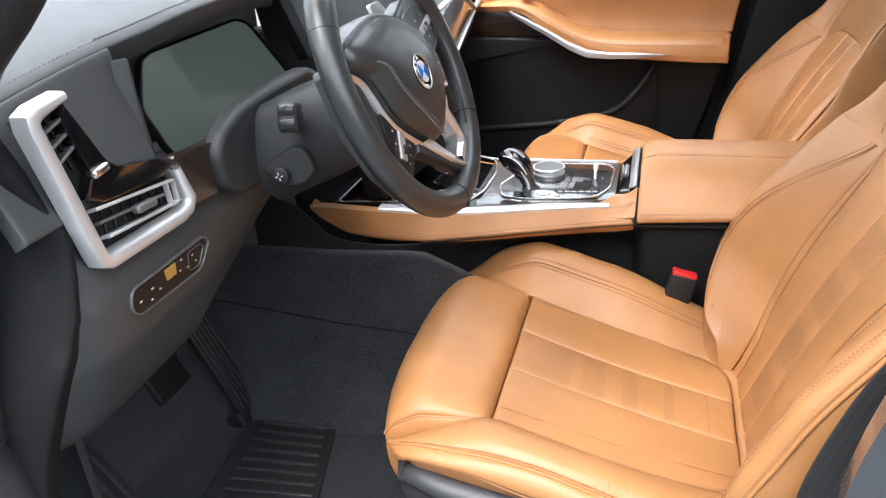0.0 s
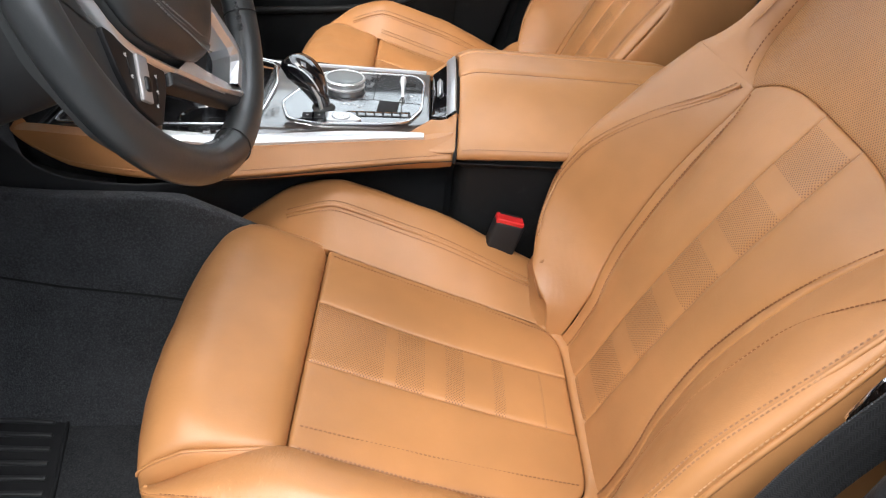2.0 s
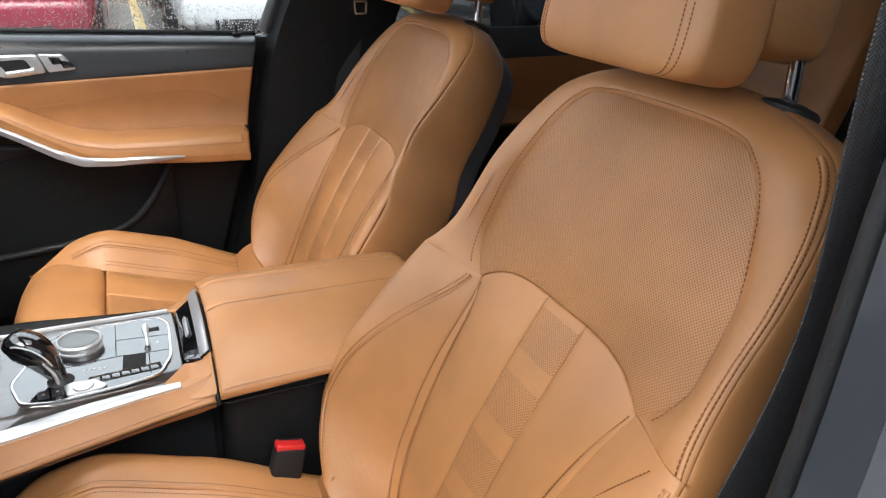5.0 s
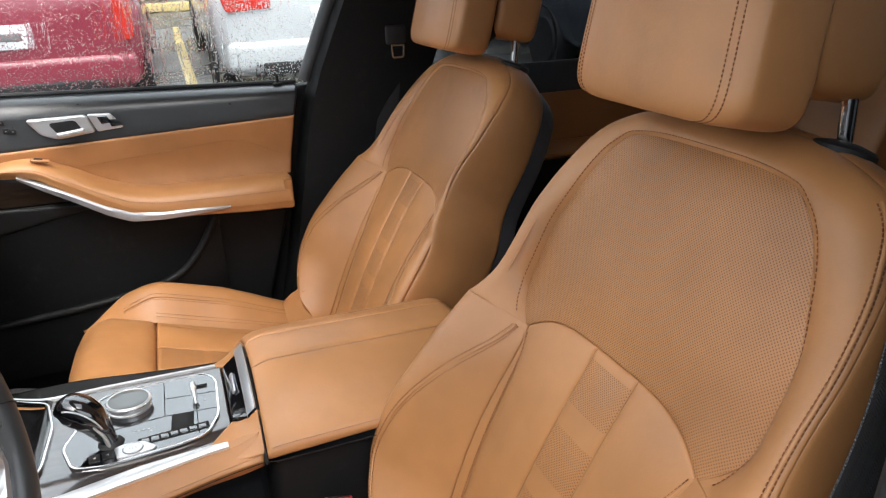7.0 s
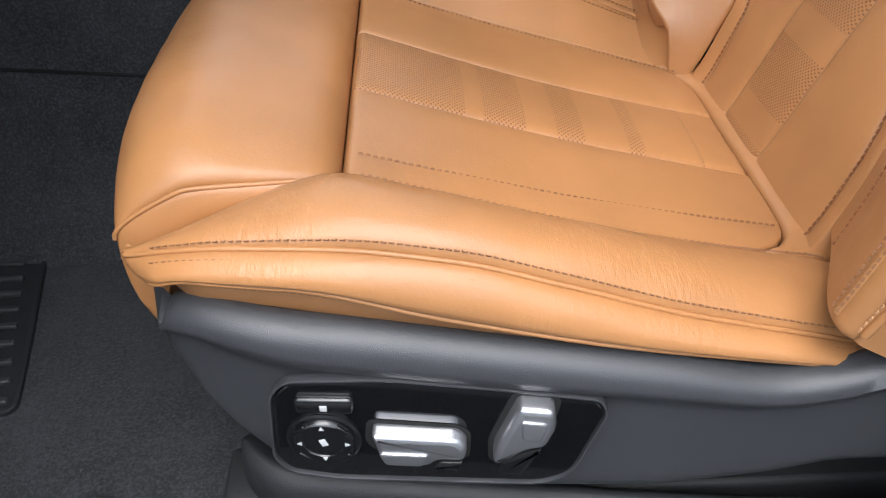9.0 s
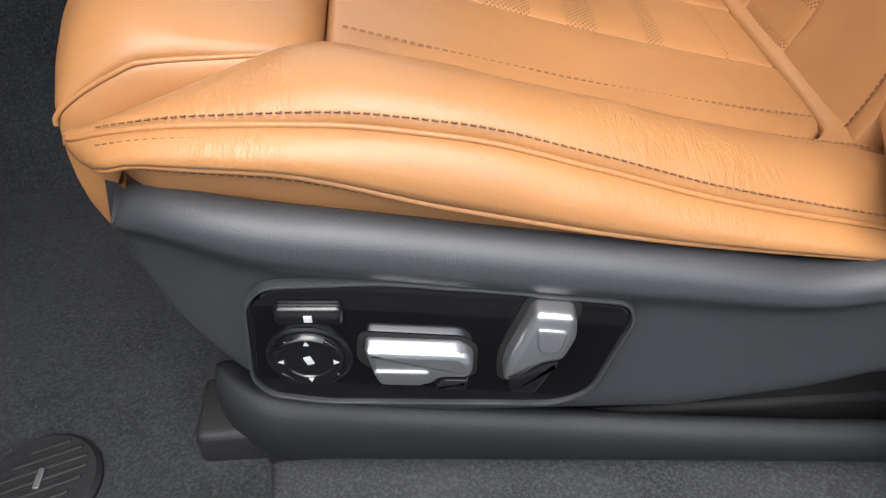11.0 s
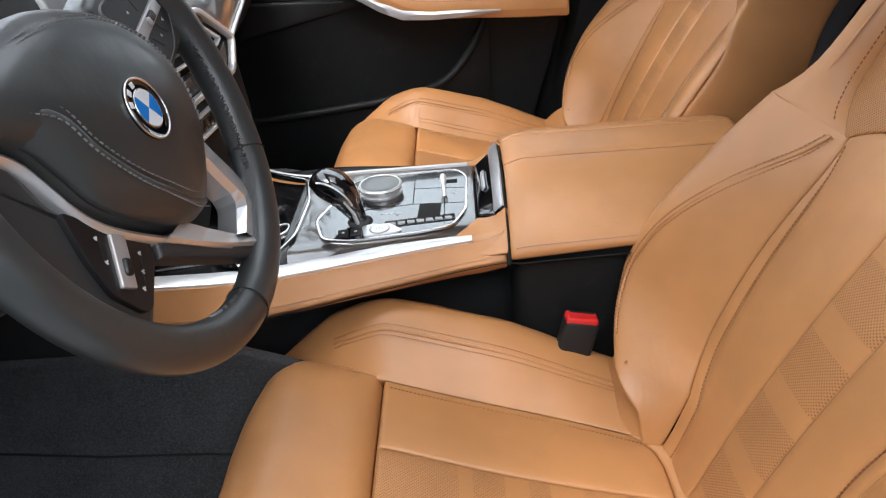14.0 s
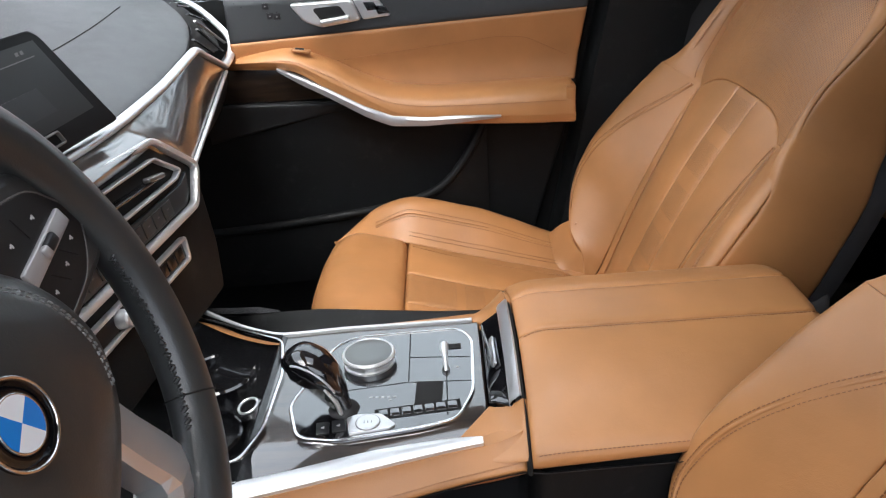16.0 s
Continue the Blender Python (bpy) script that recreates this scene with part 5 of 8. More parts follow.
for x in xs[14:]:
    w = 0.0155 * min(1, max(0.0, (-0.040 - x) / 0.10)) ** 0.6
    z = 0.455 + 0.012 * float(np.clip((-0.3 - x) / 0.2, 0, 1))
    y = float(NEAR(x))
    rows.append([(x, y - 0.006, z - 0.010), (x, y - 0.006, z - 0.0005), (x, y - 0.003, z + 0.0015), (x, y + w * 0.5, z + 0.0025), (x, y + w, z + 0.0012), (x, y + w + 0.001, z - 0.010)])
sheet("edge_strip", np.array(rows), chrome, console, "satin silver edge strip", close_v=True)
rows = []
for x in xs:
    z = 0.456 + 0.012 * float(np.clip((-0.3 - x) / 0.2, 0, 1))
    y = float(FAR(x))
    rows.append([(x, y - 0.0025, z - 0.006), (x, y - 0.002, z), (x, y + 0.001, z + 0.001), (x, y + 0.004, z - 0.001), (x, y + 0.005, z - 0.006)])
sheet("edge_strip", np.array(rows), chrome, console, "satin silver edge strip", close_v=True)

# control plate
CP = [(-0.233, -0.070), (-0.218, -0.120), (-0.178, -0.128), (-0.097, -0.116), (-0.062, -0.106), (-0.045, -0.063), (-0.042, 0.034), (-0.056, 0.058), (-0.176, 0.053), (-0.198, 0.036)]
M0 = pose(0, 0, 0.4545)
cplate = prism("control_plate", CP, 0.0022, M0, plate_black, console, "glossy black control plate", r=0.0006, rounds=0.012)
band_frame("control_rim", CP, 0.0036, 0.0032, M0, bright, cplate, "bright chrome rim", rounds=0.012)
MP = pose(0, 0, 0.4567)
for a, b in (((-0.112, 0.052), (-0.112, -0.042)), ((-0.112, 0.004), (-0.046, -0.002)), ((-0.112, -0.042), (-0.046, -0.046)), ((-0.180, -0.050), (-0.112, -0.042)), ((-0.072, -0.002), (-0.072, -0.100))):
    c, d = Vector(a), Vector(b)
    rbox("plate_joint", ((d - c).length, 0.0012, 0.0006), MP @ Matrix.Translation(((c + d) / 2).to_3d()) @ pose(0, 0, 0, 0, 0, math.degrees(math.atan2((d - c).y, (d - c).x))), void, cplate, r=0.0002)
rbox("key_bed", (0.086, 0.0165, 0.0008), MP @ pose(-0.1015, -0.0889, 0.0003, 0, 0, 6), void, cplate, "dark bed of the key row", r=0.0003)
for k in range(7):
    rbox("plate_key", (0.0095, 0.012, 0.0012), MP @ pose(-0.136 + 0.0115 * k, -0.0925 + 0.0012 * k, 0.0006, 0, 0, 5), plate_black, cplate, r=0.0004)
for x, y in ((-0.194, -0.109), (-0.179, -0.107)):
    rbox("plate_key", (0.0125, 0.017, 0.0014), MP @ pose(x, y, 0.0006, 0, 0, 6), key_black, cplate, r=0.0004)
    rbox("key_mark", (0.0035, 0.0012, 0.0004), MP @ pose(x, y, 0.0015, 0, 0, 20), white_mark, cplate, r=0.0001, seg=1)
    rbox("key_mark", (0.0012, 0.0035, 0.0004), MP @ pose(x + 0.001, y, 0.0015), white_mark, cplate, r=0.0001, seg=1)
for x, y in ((-0.150, -0.064), (-0.144, -0.0645), (-0.138, -0.065), (-0.132, -0.0655), (-0.126, -0.066), (-0.130, -0.070), (-0.060, -0.020), (-0.058, 0.018)):
    rbox("key_mark", (0.0030, 0.0014, 0.0004), MP @ pose(x, y, 0.0003), white_mark, cplate, r=0.0001, seg=1)
rbox("plate_window", (0.028, 0.040, 0.0010), MP @ pose(-0.0905, -0.064, 0.0004, 0, 0, -3), void, cplate, "dark open slot", r=0.0004)
# start button in a silver field
prism("start_field", [(-0.172, -0.097), (-0.162, -0.092), (-0.138, -0.093), (-0.122, -0.111), (-0.128, -0.116), (-0.168, -0.121)], 0.0020, MP, pearl, cplate, "silver field", r=0.0006, rounds=0.003)
disc("start_button", 0.0115, 0.0028, MP @ pose(-0.150, -0.1065, 0.0006), pearl, cplate, "round silver start button", r=0.0008, dish=0.0006)
tube("button_ring", [np.array(MP @ Vector((-0.150 + 0.0118 * math.cos(a), -0.1065 + 0.0118 * math.sin(a), 0.0024))) for a in np.linspace(0, 2 * np.pi, 36, endpoint=False)], 0.0005, key_rim, cplate, closed=True, seg=5)
for d in (-0.0035, 0.0, 0.0035):
    rbox("key_mark", (0.0007, 0.0042, 0.0002), MP @ pose(-0.150 + d, -0.1065, 0.0031), key_rim, cplate, r=0.0001, seg=1)
# rotary controller
kb = turned("rotary_controller", [(0.028, 0.0), (0.0285, 0.003), (0.0265, 0.004), (0.0265, 0.0085), (0.0285, 0.009), (0.0290, 0.012), (0.0275, 0.0138), (0.0262, 0.0136), (0.0255, 0.0128), (0.0, 0.0128)], pose(-0.156, 0.001, 0.4562), chrome, console, "knurled silver rotary controller", seg=64)
disc("controller_face", 0.0255, 0.0012, pose(-0.156, 0.001, 0.4686), touch_grey, kb, "grey touch face", r=0.0004)
for a in np.linspace(0, 2 * np.pi, 72, endpoint=False):
    rbox("knurl", (0.0012, 0.0012, 0.0024), pose(-0.156 + 0.0289 * math.cos(a), 0.001 + 0.0289 * math.sin(a), 0.4667, 0, 0, math.degrees(a)), bright, kb, r=0.0003, seg=1)
# small lever
tube("lever", [(-0.072, -0.026, 0.457), (-0.0725, -0.016, 0.467), (-0.073, -0.006, 0.472), (-0.073, 0.002, 0.473)], [0.0024, 0.0026, 0.0048, 0.0040], chrome, cplate, "small silver lever", seg=10)
rbox("lever_slot", (0.022, 0.010, 0.001), MP @ pose(-0.066, 0.020, 0.0003), void, cplate, r=0.0003)

# gear selector
sel = []
for (x, y, z), w, d in zip(spline([(-0.176, -0.080, 0.452), (-0.178, -0.080, 0.463), (-0.183, -0.078, 0.475), (-0.192, -0.073, 0.490), (-0.203, -0.067, 0.500), (-0.215, -0.062, 0.505), (-0.225, -0.058, 0.503), (-0.230, -0.056, 0.498)], 30),
                           np.interp(np.linspace(0, 1, 30), [0, 0.16, 0.34, 0.5, 0.66, 0.82, 0.93, 1], [0.0095, 0.0095, 0.0150, 0.0205, 0.0235, 0.0220, 0.0150, 0.002]),
                           np.interp(np.linspace(0, 1, 30), [0, 0.16, 0.34, 0.5, 0.66, 0.82, 0.93, 1], [0.0100, 0.0105, 0.0150, 0.0178, 0.0185, 0.0165, 0.0110, 0.002])):
    sel.append((x, y, z, w, d))
rows = []
for k, (x, y, z, w, d) in enumerate(sel):
    p0, p1 = np.array(sel[max(0, k - 1)][:3]), np.array(sel[min(29, k + 1)][:3])
    T = (p1 - p0) / np.linalg.norm(p1 - p0)
    side_ = np.cross(T, (0, 1, 0))
    side_ /= np.linalg.norm(side_)
    b = np.cross(T, side_)
    a = np.linspace(0, 2 * np.pi, 20, endpoint=False)
    f = lambda v: np.sign(v) * np.abs(v) ** 0.7
    rows.append(np.array((x, y, z)) + d * f(np.cos(a))[:, None] * side_ + w * f(np.sin(a))[:, None] * b)
gear = sheet("gear_selector", np.array(rows), piano, console, "glossy black gear selector", close_v=True)
mid = np.array(sel)[:, :3]
tube("selector_trim", [np.array(r[6]) for r in rows[9:24]], 0.0011, chrome, gear, "silver selector trim", seg=6)
tube("selector_stem", [(-0.1775, -0.0895, 0.458), (-0.181, -0.0905, 0.474), (-0.190, -0.092, 0.490)], [0.0045, 0.004, 0.002], chrome, gear, "silver selector stem", seg=8, flat=0.6)
turned("selector_boot", [(0.0, 0.0), (0.016, 0.0), (0.015, 0.002), (0.012, 0.004), (0.0, 0.012)], pose(-0.176, -0.080, 0.4565), dark_rubber, console, "black selector boot")

# tray with cup holders in front of the plate
def tray(u, v):
    x = -0.50 + 0.236 * u
    a, b = NEAR(x) + 0.014, FAR(x) - 0.006
    depth = 0.055 * np.clip(np.minimum(np.minimum(u, 1 - u) * 8, np.minimum(v, 1 - v) * 10), 0, 1)
    return np.stack([x, a + (b - a) * v, 0.458 - depth], -1)
panel("tray", tray, button_black, console, "black tray with cup holders", groove=0.001, step=0.008, out=(0, 0, 1))
TR = [(-0.268, -0.150), (-0.253, -0.106), (-0.250, -0.012), (-0.262, 0.056), (-0.300, 0.076), (-0.36, 0.112), (-0.49, 0.165), (-0.49, -0.180), (-0.32, -0.158)]
band_frame("tray_rim", TR, 0.004, 0.004, pose(0, 0, 0.4555), bright, console, "bright chrome rim of the tray", rounds=0.012)
for x, y, r_ in ((-0.335, -0.060, 0.040), (-0.345, 0.055, 0.040)):
    turned("cup_holder", [(r_ - 0.004, -0.03), (r_ - 0.001, 0.0), (r_ - 0.001, 0.006), (r_ + 0.001, 0.008), (r_ + 0.004, 0.006), (r_ + 0.005, 0.0), (r_ + 0.004, -0.03)], pose(x, y, 0.412), piano, console, "black ring of a cup holder")
sk = turned("socket_cover", [(0.0, 0.0), (0.019, 0.0), (0.019, 0.006), (0.016, 0.009), (0.0, 0.009)], pose(-0.292, -0.012, 0.410, 8, -14, 0), button_black, console, "black socket cover with a silver ring")
turned("socket_ring", [(0.0125, 0.0), (0.0125, 0.0105), (0.0112, 0.0112), (0.0100, 0.0105), (0.0100, 0.0)], pose(-0.292, -0.012, 0.410, 8, -14, 0), chrome, sk, "silver ring")
# front face of the armrest: dark panel under a broad satin strip
def lid_z(y):
    z = np.interp(y, lidp[:, 0], lidp[:, 1])
    return z - 0.013 * np.clip((z - 0.434) / 0.06, 0, 1)


def hood(u, v):
    y = (-0.106 + 0.154 * u) * (1 - v) + (-0.084 + 0.148 * u) * v
    zt = lid_z(-0.106 + 0.154 * u) - 0.010
    return np.stack([-0.0092 - 0.0218 * v, y, zt + (0.4575 - zt) * v], -1)


panel("armrest_front", hood, piano, console, "glossy black armrest front", groove=0.001, ew=0.003, step=0.010, out=(-1, 0, 0.6))
rows = []
for y in np.linspace(-0.104, 0.056, 40):
    z = float(lid_z(y))
    rows.append([(0.0005, y, z - 0.014), (0.0005, y, z), (-0.0015, y, z + 0.001), (-0.0100, y, z - 0.0066), (-0.0118, y, z - 0.0106), (-0.006, y, z - 0.016)])
sheet("front_strip", np.array(rows), wheel_silver, console, "broad satin silver strip", close_v=True)
rbox("lid_button", (0.003, 0.052, 0.007), pose(-0.0215, -0.018, 0.4720, 0, 30, 0), pearl, console, "silver lid button", r=0.001)


def shoulder(a, b, y0, y1):
    """A leather shoulder from the plate, between a and b, up to the lid's profile from y0 to y1."""
    def S(u, v):
        f = np.array(a) * (1 - v)[:, None] + np.array(b) * v[:, None]
        y = y0 + (y1 - y0) * v
        r = np.stack([0 * y + 0.0005, y, lid_z(y)], 1)
        p = f + (r - f) * u[:, None]
        p[:, 2] -= 0.007 * np.sin(np.pi * u) * (1 - 0.3 * v)
        return p
    return S


panel("leather_shoulder", shoulder((-0.074, -0.1475, 0.4515), (-0.031, -0.091, 0.4570), -0.1585, -0.106), tan_leather, console, "tan leather shoulder", groove=0.0006, ew=0.003, step=0.006, out=(0, -0.3, 1), skirt=0.012)
panel("leather_shoulder", shoulder((-0.052, 0.088, 0.452), (-0.028, 0.064, 0.4565), 0.152, 0.050), tan_leather, console, "tan leather shoulder", groove=0.002, ew=0.005, step=0.006, out=(0, 0.3, 1), skirt=0.012)
adopt(console)

# belt buckle beside the driver's seat
buckle = thing("belt_buckle", 0.072, -0.180, 0.30, "black seat belt buckle with red release button", "belt buckle")
B = pose(0.075, -0.183, 0.336, 0, 14, 4) @ Matrix.Scale(0.90, 4)
rbox("buckle_body", (0.046, 0.024, 0.085), B @ pose(0, 0, -0.012), dark_rubber, buckle, r=0.006)
rbox("release_button", (0.042, 0.021, 0.018), B @ pose(-0.001, 0, 0.026), red_plastic, buckle, "red release button", r=0.003)
rbox("buckle_slot", (0.034, 0.004, 0.006), B @ pose(0, 0.007, 0.0325), void, buckle, r=0.001)
tube("buckle_stalk", [(0.088, -0.186, 0.29), (0.105, -0.19, 0.20), (0.13, -0.20, 0.085)], 0.012, dark_rubber, buckle, seg=8, flat=0.5)
adopt(buckle)


# ---- steering wheel and column ----
HUB, WA = Vector((-0.2632, -0.4435, 0.7338)), radians(21.1)
WN = Vector((math.cos(WA), -0.0425, math.sin(WA))).normalized()
WU = (Vector((0, 0, 1)) - WN * WN.z).normalized()
WR = WU.cross(WN)
W = Matrix((WR, WU, WN)).transposed().to_4x4()
W.translation = HUB


def wpt(x, y, z=0.0):
    return np.array(W @ Vector((x, y, z)))


wheel = thing("steering_wheel", *HUB, "black leather steering wheel with satin silver spokes and round emblem", "steering wheel")
RW = 0.1607
th = np.linspace(0, 2 * np.pi, 160, endpoint=False)
grip = 0.0157 + 0.0014 * (np.exp(-((np.abs(((th - radians(35) + np.pi) % (2 * np.pi)) - np.pi)) / 0.22) ** 2) + np.exp(-((np.abs(((th - radians(145) + np.pi) % (2 * np.pi)) - np.pi)) / 0.22) ** 2))
tube("rim", [wpt(RW * math.cos(a), RW * math.sin(a)) for a in th], grip, wheel_leather, wheel, "black leather rim", closed=True, seg=26, flat=0.93, up=tuple(WN))
for a in (radians(-34), radians(-92), radians(152), radians(70)):
    c = np.array([RW * math.cos(a), RW * math.sin(a), 0])
    e = np.array([math.cos(a), math.sin(a), 0])
    ring = [wpt(*(c + 0.0163 * (math.cos(b) * e + math.sin(b) * np.array((0, 0, 0.94))))) for b in np.linspace(0, 2 * np.pi, 30, endpoint=False)]
    tube("rim_seam", ring, 0.0006, void, wheel, closed=True, seg=5)
# thread crossing on the inner side of the rim
for a0, a1 in ((-42, 3), (-112, -93)):
    aa = np.radians(np.linspace(a0, a1, (a1 - a0) * 2))
    curve = [wpt((RW - 0.0152) * math.cos(a), (RW - 0.0152) * math.sin(a), 0.003 + 0.0022 * (k % 2)) for k, a in enumerate(aa)]
    nn = [np.array(W.to_3x3() @ Vector((-math.cos(a), -math.sin(a), 0.25))) for a in aa]
    stitches("rim_stitching", curve, nn, wheel_leather, wheel, pitch=0.0030, size=(0.0042, 0.0011, 0.0012))

# airbag cover: a domed pad, its lower half a raised lip; the wheel stands a little turned
OUT = [(-0.120, 0.056), (-0.095, 0.067), (-0.055, 0.075), (-0.022, 0.077), (0.015, 0.069), (0.060, 0.049), (0.086, 0.020), (0.094, -0.014), (0.079, -0.045), (0.055, -0.066), (0.022, -0.086), (-0.002, -0.087), (-0.034, -0.074), (-0.066, -0.051), (-0.086, -0.028), (-0.093, -0.004), (-0.102, 0.016), (-0.122, 0.036)]
out = spline(OUT, 120, closed=True)
CX, CY = -0.006, 0.0
rows = []
for f, z in ((1.0, -0.030), (1.004, -0.010), (0.99, 0.000), (0.96, 0.0065), (0.90, 0.0115), (0.78, 0.0160), (0.55, 0.0190), (0.3, 0.0205), (0.12, 0.0208), (0.0, 0.0208)):
    rows.append([wpt(CX + (x - CX) * f, CY + (y - CY) * f, z) for x, y in out])
sheet("airbag_cover", np.array(rows), wheel_leather, wheel, "black leather airbag cover", close_v=True)
lip = spline([(-0.120, 0.047), (-0.090, 0.035), (-0.074, 0.020), (-0.067, -0.004), (-0.047, -0.034), (-0.012, -0.066), (0.006, -0.076), (0.018, -0.081)], 60)
low = spline([(-0.124, 0.037), (-0.102, 0.016), (-0.094, -0.006), (-0.086, -0.029), (-0.066, -0.052), (-0.034, -0.074), (-0.006, -0.085), (0.018, -0.087)], 60)


def dome(x, y):
    r = np.hypot((x - CX) / 0.100, (y - CY) / 0.082)
    return 0.0208 - 0.004 * r ** 2 - 0.012 * np.clip(r - 0.55, 0, 1) ** 2 * 3


def lip_s(u, v):
    a = np.stack([np.interp(u, np.linspace(0, 1, 60), lip[:, k]) for k in range(2)], 1)
    b = np.stack([np.interp(u, np.linspace(0, 1, 60), low[:, k]) for k in range(2)], 1)
    p = a + (b - a) * v[:, None]
    z = dome(p[:, 0], p[:, 1]) + 0.0035 - 0.012 * v ** 3
    return np.array([wpt(x, y, h) for (x, y), h in zip(p, z)])


panel("airbag_lower_lip", lip_s, wheel_leather, wheel, groove=0.003, ew=0.005, step=0.006, out=tuple(WN), skirt=0.012)
for off, lift in ((0.0045, 0.0008), (-0.006, 0.0042)):
    nrm = np.gradient(lip, axis=0)
    nrm = np.stack([-nrm[:, 1], nrm[:, 0]], 1) / np.linalg.norm(nrm, axis=1, keepdims=True)
    q = lip + nrm * off
    stitches("cover_stitching", [wpt(x, y, float(dome(x, y)) + lift) for x, y in q], np.tile(np.array(WN), (60, 1)), grey_thread, wheel, pitch=0.0042, size=(0.0028, 0.0006, 0.0005))
crown = spline([(-0.105, 0.056), (-0.058, 0.065), (-0.018, 0.065), (0.026, 0.052), (0.060, 0.026), (0.074, -0.008), (0.068, -0.036)], 60)
for d in (1.0, 0.96):
    stitches("cover_stitching", [wpt(x * d, y * d, float(dome(x * d, y * d)) + 0.0012) for x, y in crown], np.tile(np.array(WN), (60, 1)), grey_thread, wheel, pitch=0.0042, size=(0.0028, 0.0006, 0.0005))
# round emblem: quarters in blue and white within a dark ring
EM = W @ pose(0.0, -0.006, 0.0196, 0, 0, 33) @ Matrix.Scale(0.95, 4)
emblem = turned("emblem", [(0.0, 0.0), (0.0225, 0.0), (0.0225, 0.0025), (0.0212, 0.0032), (0.0205, 0.0028), (0.0145, 0.0030), (0.014, 0.0036), (0.0130, 0.0030), (0.0, 0.0030)], EM, piano, wheel, "round emblem with blue and white quarters")
tube("emblem_ring", [np.array(EM @ Vector((0.0217 * math.cos(a), 0.0217 * math.sin(a), 0.0028))) for a in np.linspace(0, 2 * np.pi, 48, endpoint=False)], 0.0009, bright, emblem, closed=True)
tube("emblem_ring", [np.array(EM @ Vector((0.0137 * math.cos(a), 0.0137 * math.sin(a), 0.0032))) for a in np.linspace(0, 2 * np.pi, 48, endpoint=False)], 0.0006, bright, emblem, closed=True)
for q in range(4):
    pts = [(0, 0)] + [(0.0132 * math.cos(a), 0.0132 * math.sin(a)) for a in np.linspace(q * np.pi / 2, (q + 1) * np.pi / 2, 10)]
    prism("emblem_quarter", pts, 0.0008, EM @ pose(0, 0, 0.0030), blue_enamel if q % 2 else white_enamel, emblem, r=0)
# light bars where the ring's letters stand
for a in (60, 90, 120):
    rbox("emblem_mark", (0.0045, 0.0042, 0.0005), EM @ pose(0, 0, 0, 0, 0, a - 90) @ pose(0, 0.0176, 0.0030), white_enamel, emblem, r=0.0002)

# spokes: black arms with key fields, a silver line under the cover and a forked silver spoke below
def sweep_bar(name, pts, w0, w1, z0, material, label, high=0.0085):
    line = spline(pts, 36)
    t = np.gradient(line, axis=0)
    t /= np.linalg.norm(t, axis=1, keepdims=True)
    b = np.stack([-t[:, 1], t[:, 0]], 1)
    rows_ = []
    for k in range(36):
        w_ = w0 + (w1 - w0) * k / 35
        zz = np.interp(k / 35, [0, 1], z0)
        P = lambda a, h: wpt(line[k][0] + b[k][0] * a, line[k][1] + b[k][1] * a, zz + h)
        rows_.append([P(w_, -0.012), P(w_, 0.0), P(w_ * 0.6, high * 0.75), P(0, high), P(-w_ * 0.7, high * 0.6), P(-w_, -0.002), P(-w_, -0.012)])
    return sheet(name, np.array(rows_), material, wheel, label, close_v=True)


sweep_bar("silver_line", [(-0.158, 0.034), (-0.124, 0.026), (-0.107, 0.013), (-0.099, -0.006), (-0.094, -0.024), (-0.083, -0.043), (-0.064, -0.061), (-0.038, -0.081), (-0.010, -0.101), (0.020, -0.121)], 0.0044, 0.0040, (-0.006, 0.000), wheel_silver, "satin silver line under the cover", high=0.006)
# outer edge, ridge and inner edge of the upright limb, then top and bottom of the lying one
LIMB = (((0.078, -0.036), (0.049, -0.046), (0.046, -0.050)), ((0.089, -0.067), (0.060, -0.079), (0.055, -0.079)), ((0.099, -0.090), (0.068, -0.099), (0.0625, -0.098)),
        ((0.107, -0.114), (0.070, -0.107), (0.0615, -0.105)), ((0.104, -0.127), (0.065, -0.112), (0.057, -0.109)), ((0.087, -0.138), (0.050, -0.119), (0.044, -0.116)), ((0.071, -0.146), (0.040, -0.124), (0.036, -0.121)))
rows = [[wpt(*o, -0.014), wpt(*o, -0.003), wpt(*r, 0.0085), wpt(*i, 0.0035), wpt(*i, -0.014)] for o, r, i in LIMB]
limb = sheet("forked_spoke", np.array(rows), wheel_silver, wheel, "forked satin silver spoke", close_v=True)
SOLE = (((-0.012, -0.080), (-0.043, -0.077)), ((0.010, -0.099), (-0.014, -0.098)), ((0.038, -0.121), (0.015, -0.117)), ((0.055, -0.132), (0.046, -0.135)), ((0.071, -0.143), (0.068, -0.146)))
rows = [[wpt(*a, -0.014), wpt(*a, 0.0015), wpt(*b, 0.0060), wpt(b[0] - 0.0014, b[1] - 0.0022, 0.0040), wpt(b[0] - 0.0016, b[1] - 0.0026, -0.014)] for a, b in SOLE]
sole = sheet("spoke_sole", np.array(rows), wheel_silver, wheel, "satin silver foot of the spoke", close_v=True)
for ob in (limb, sole):
    for p in ob.data.polygons:
        p.use_smooth = False
prism("spoke_root", [(-0.050, -0.074), (0.0, -0.100), (0.050, -0.130), (0.088, -0.140), (0.102, -0.124), (0.118, -0.128), (0.085, -0.155), (0.068, -0.160), (0.019, -0.132), (-0.056, -0.084)], 0.016, W @ pose(0, 0, -0.013), column_plastic, wheel, "black spoke root", r=0.004, seg=3)
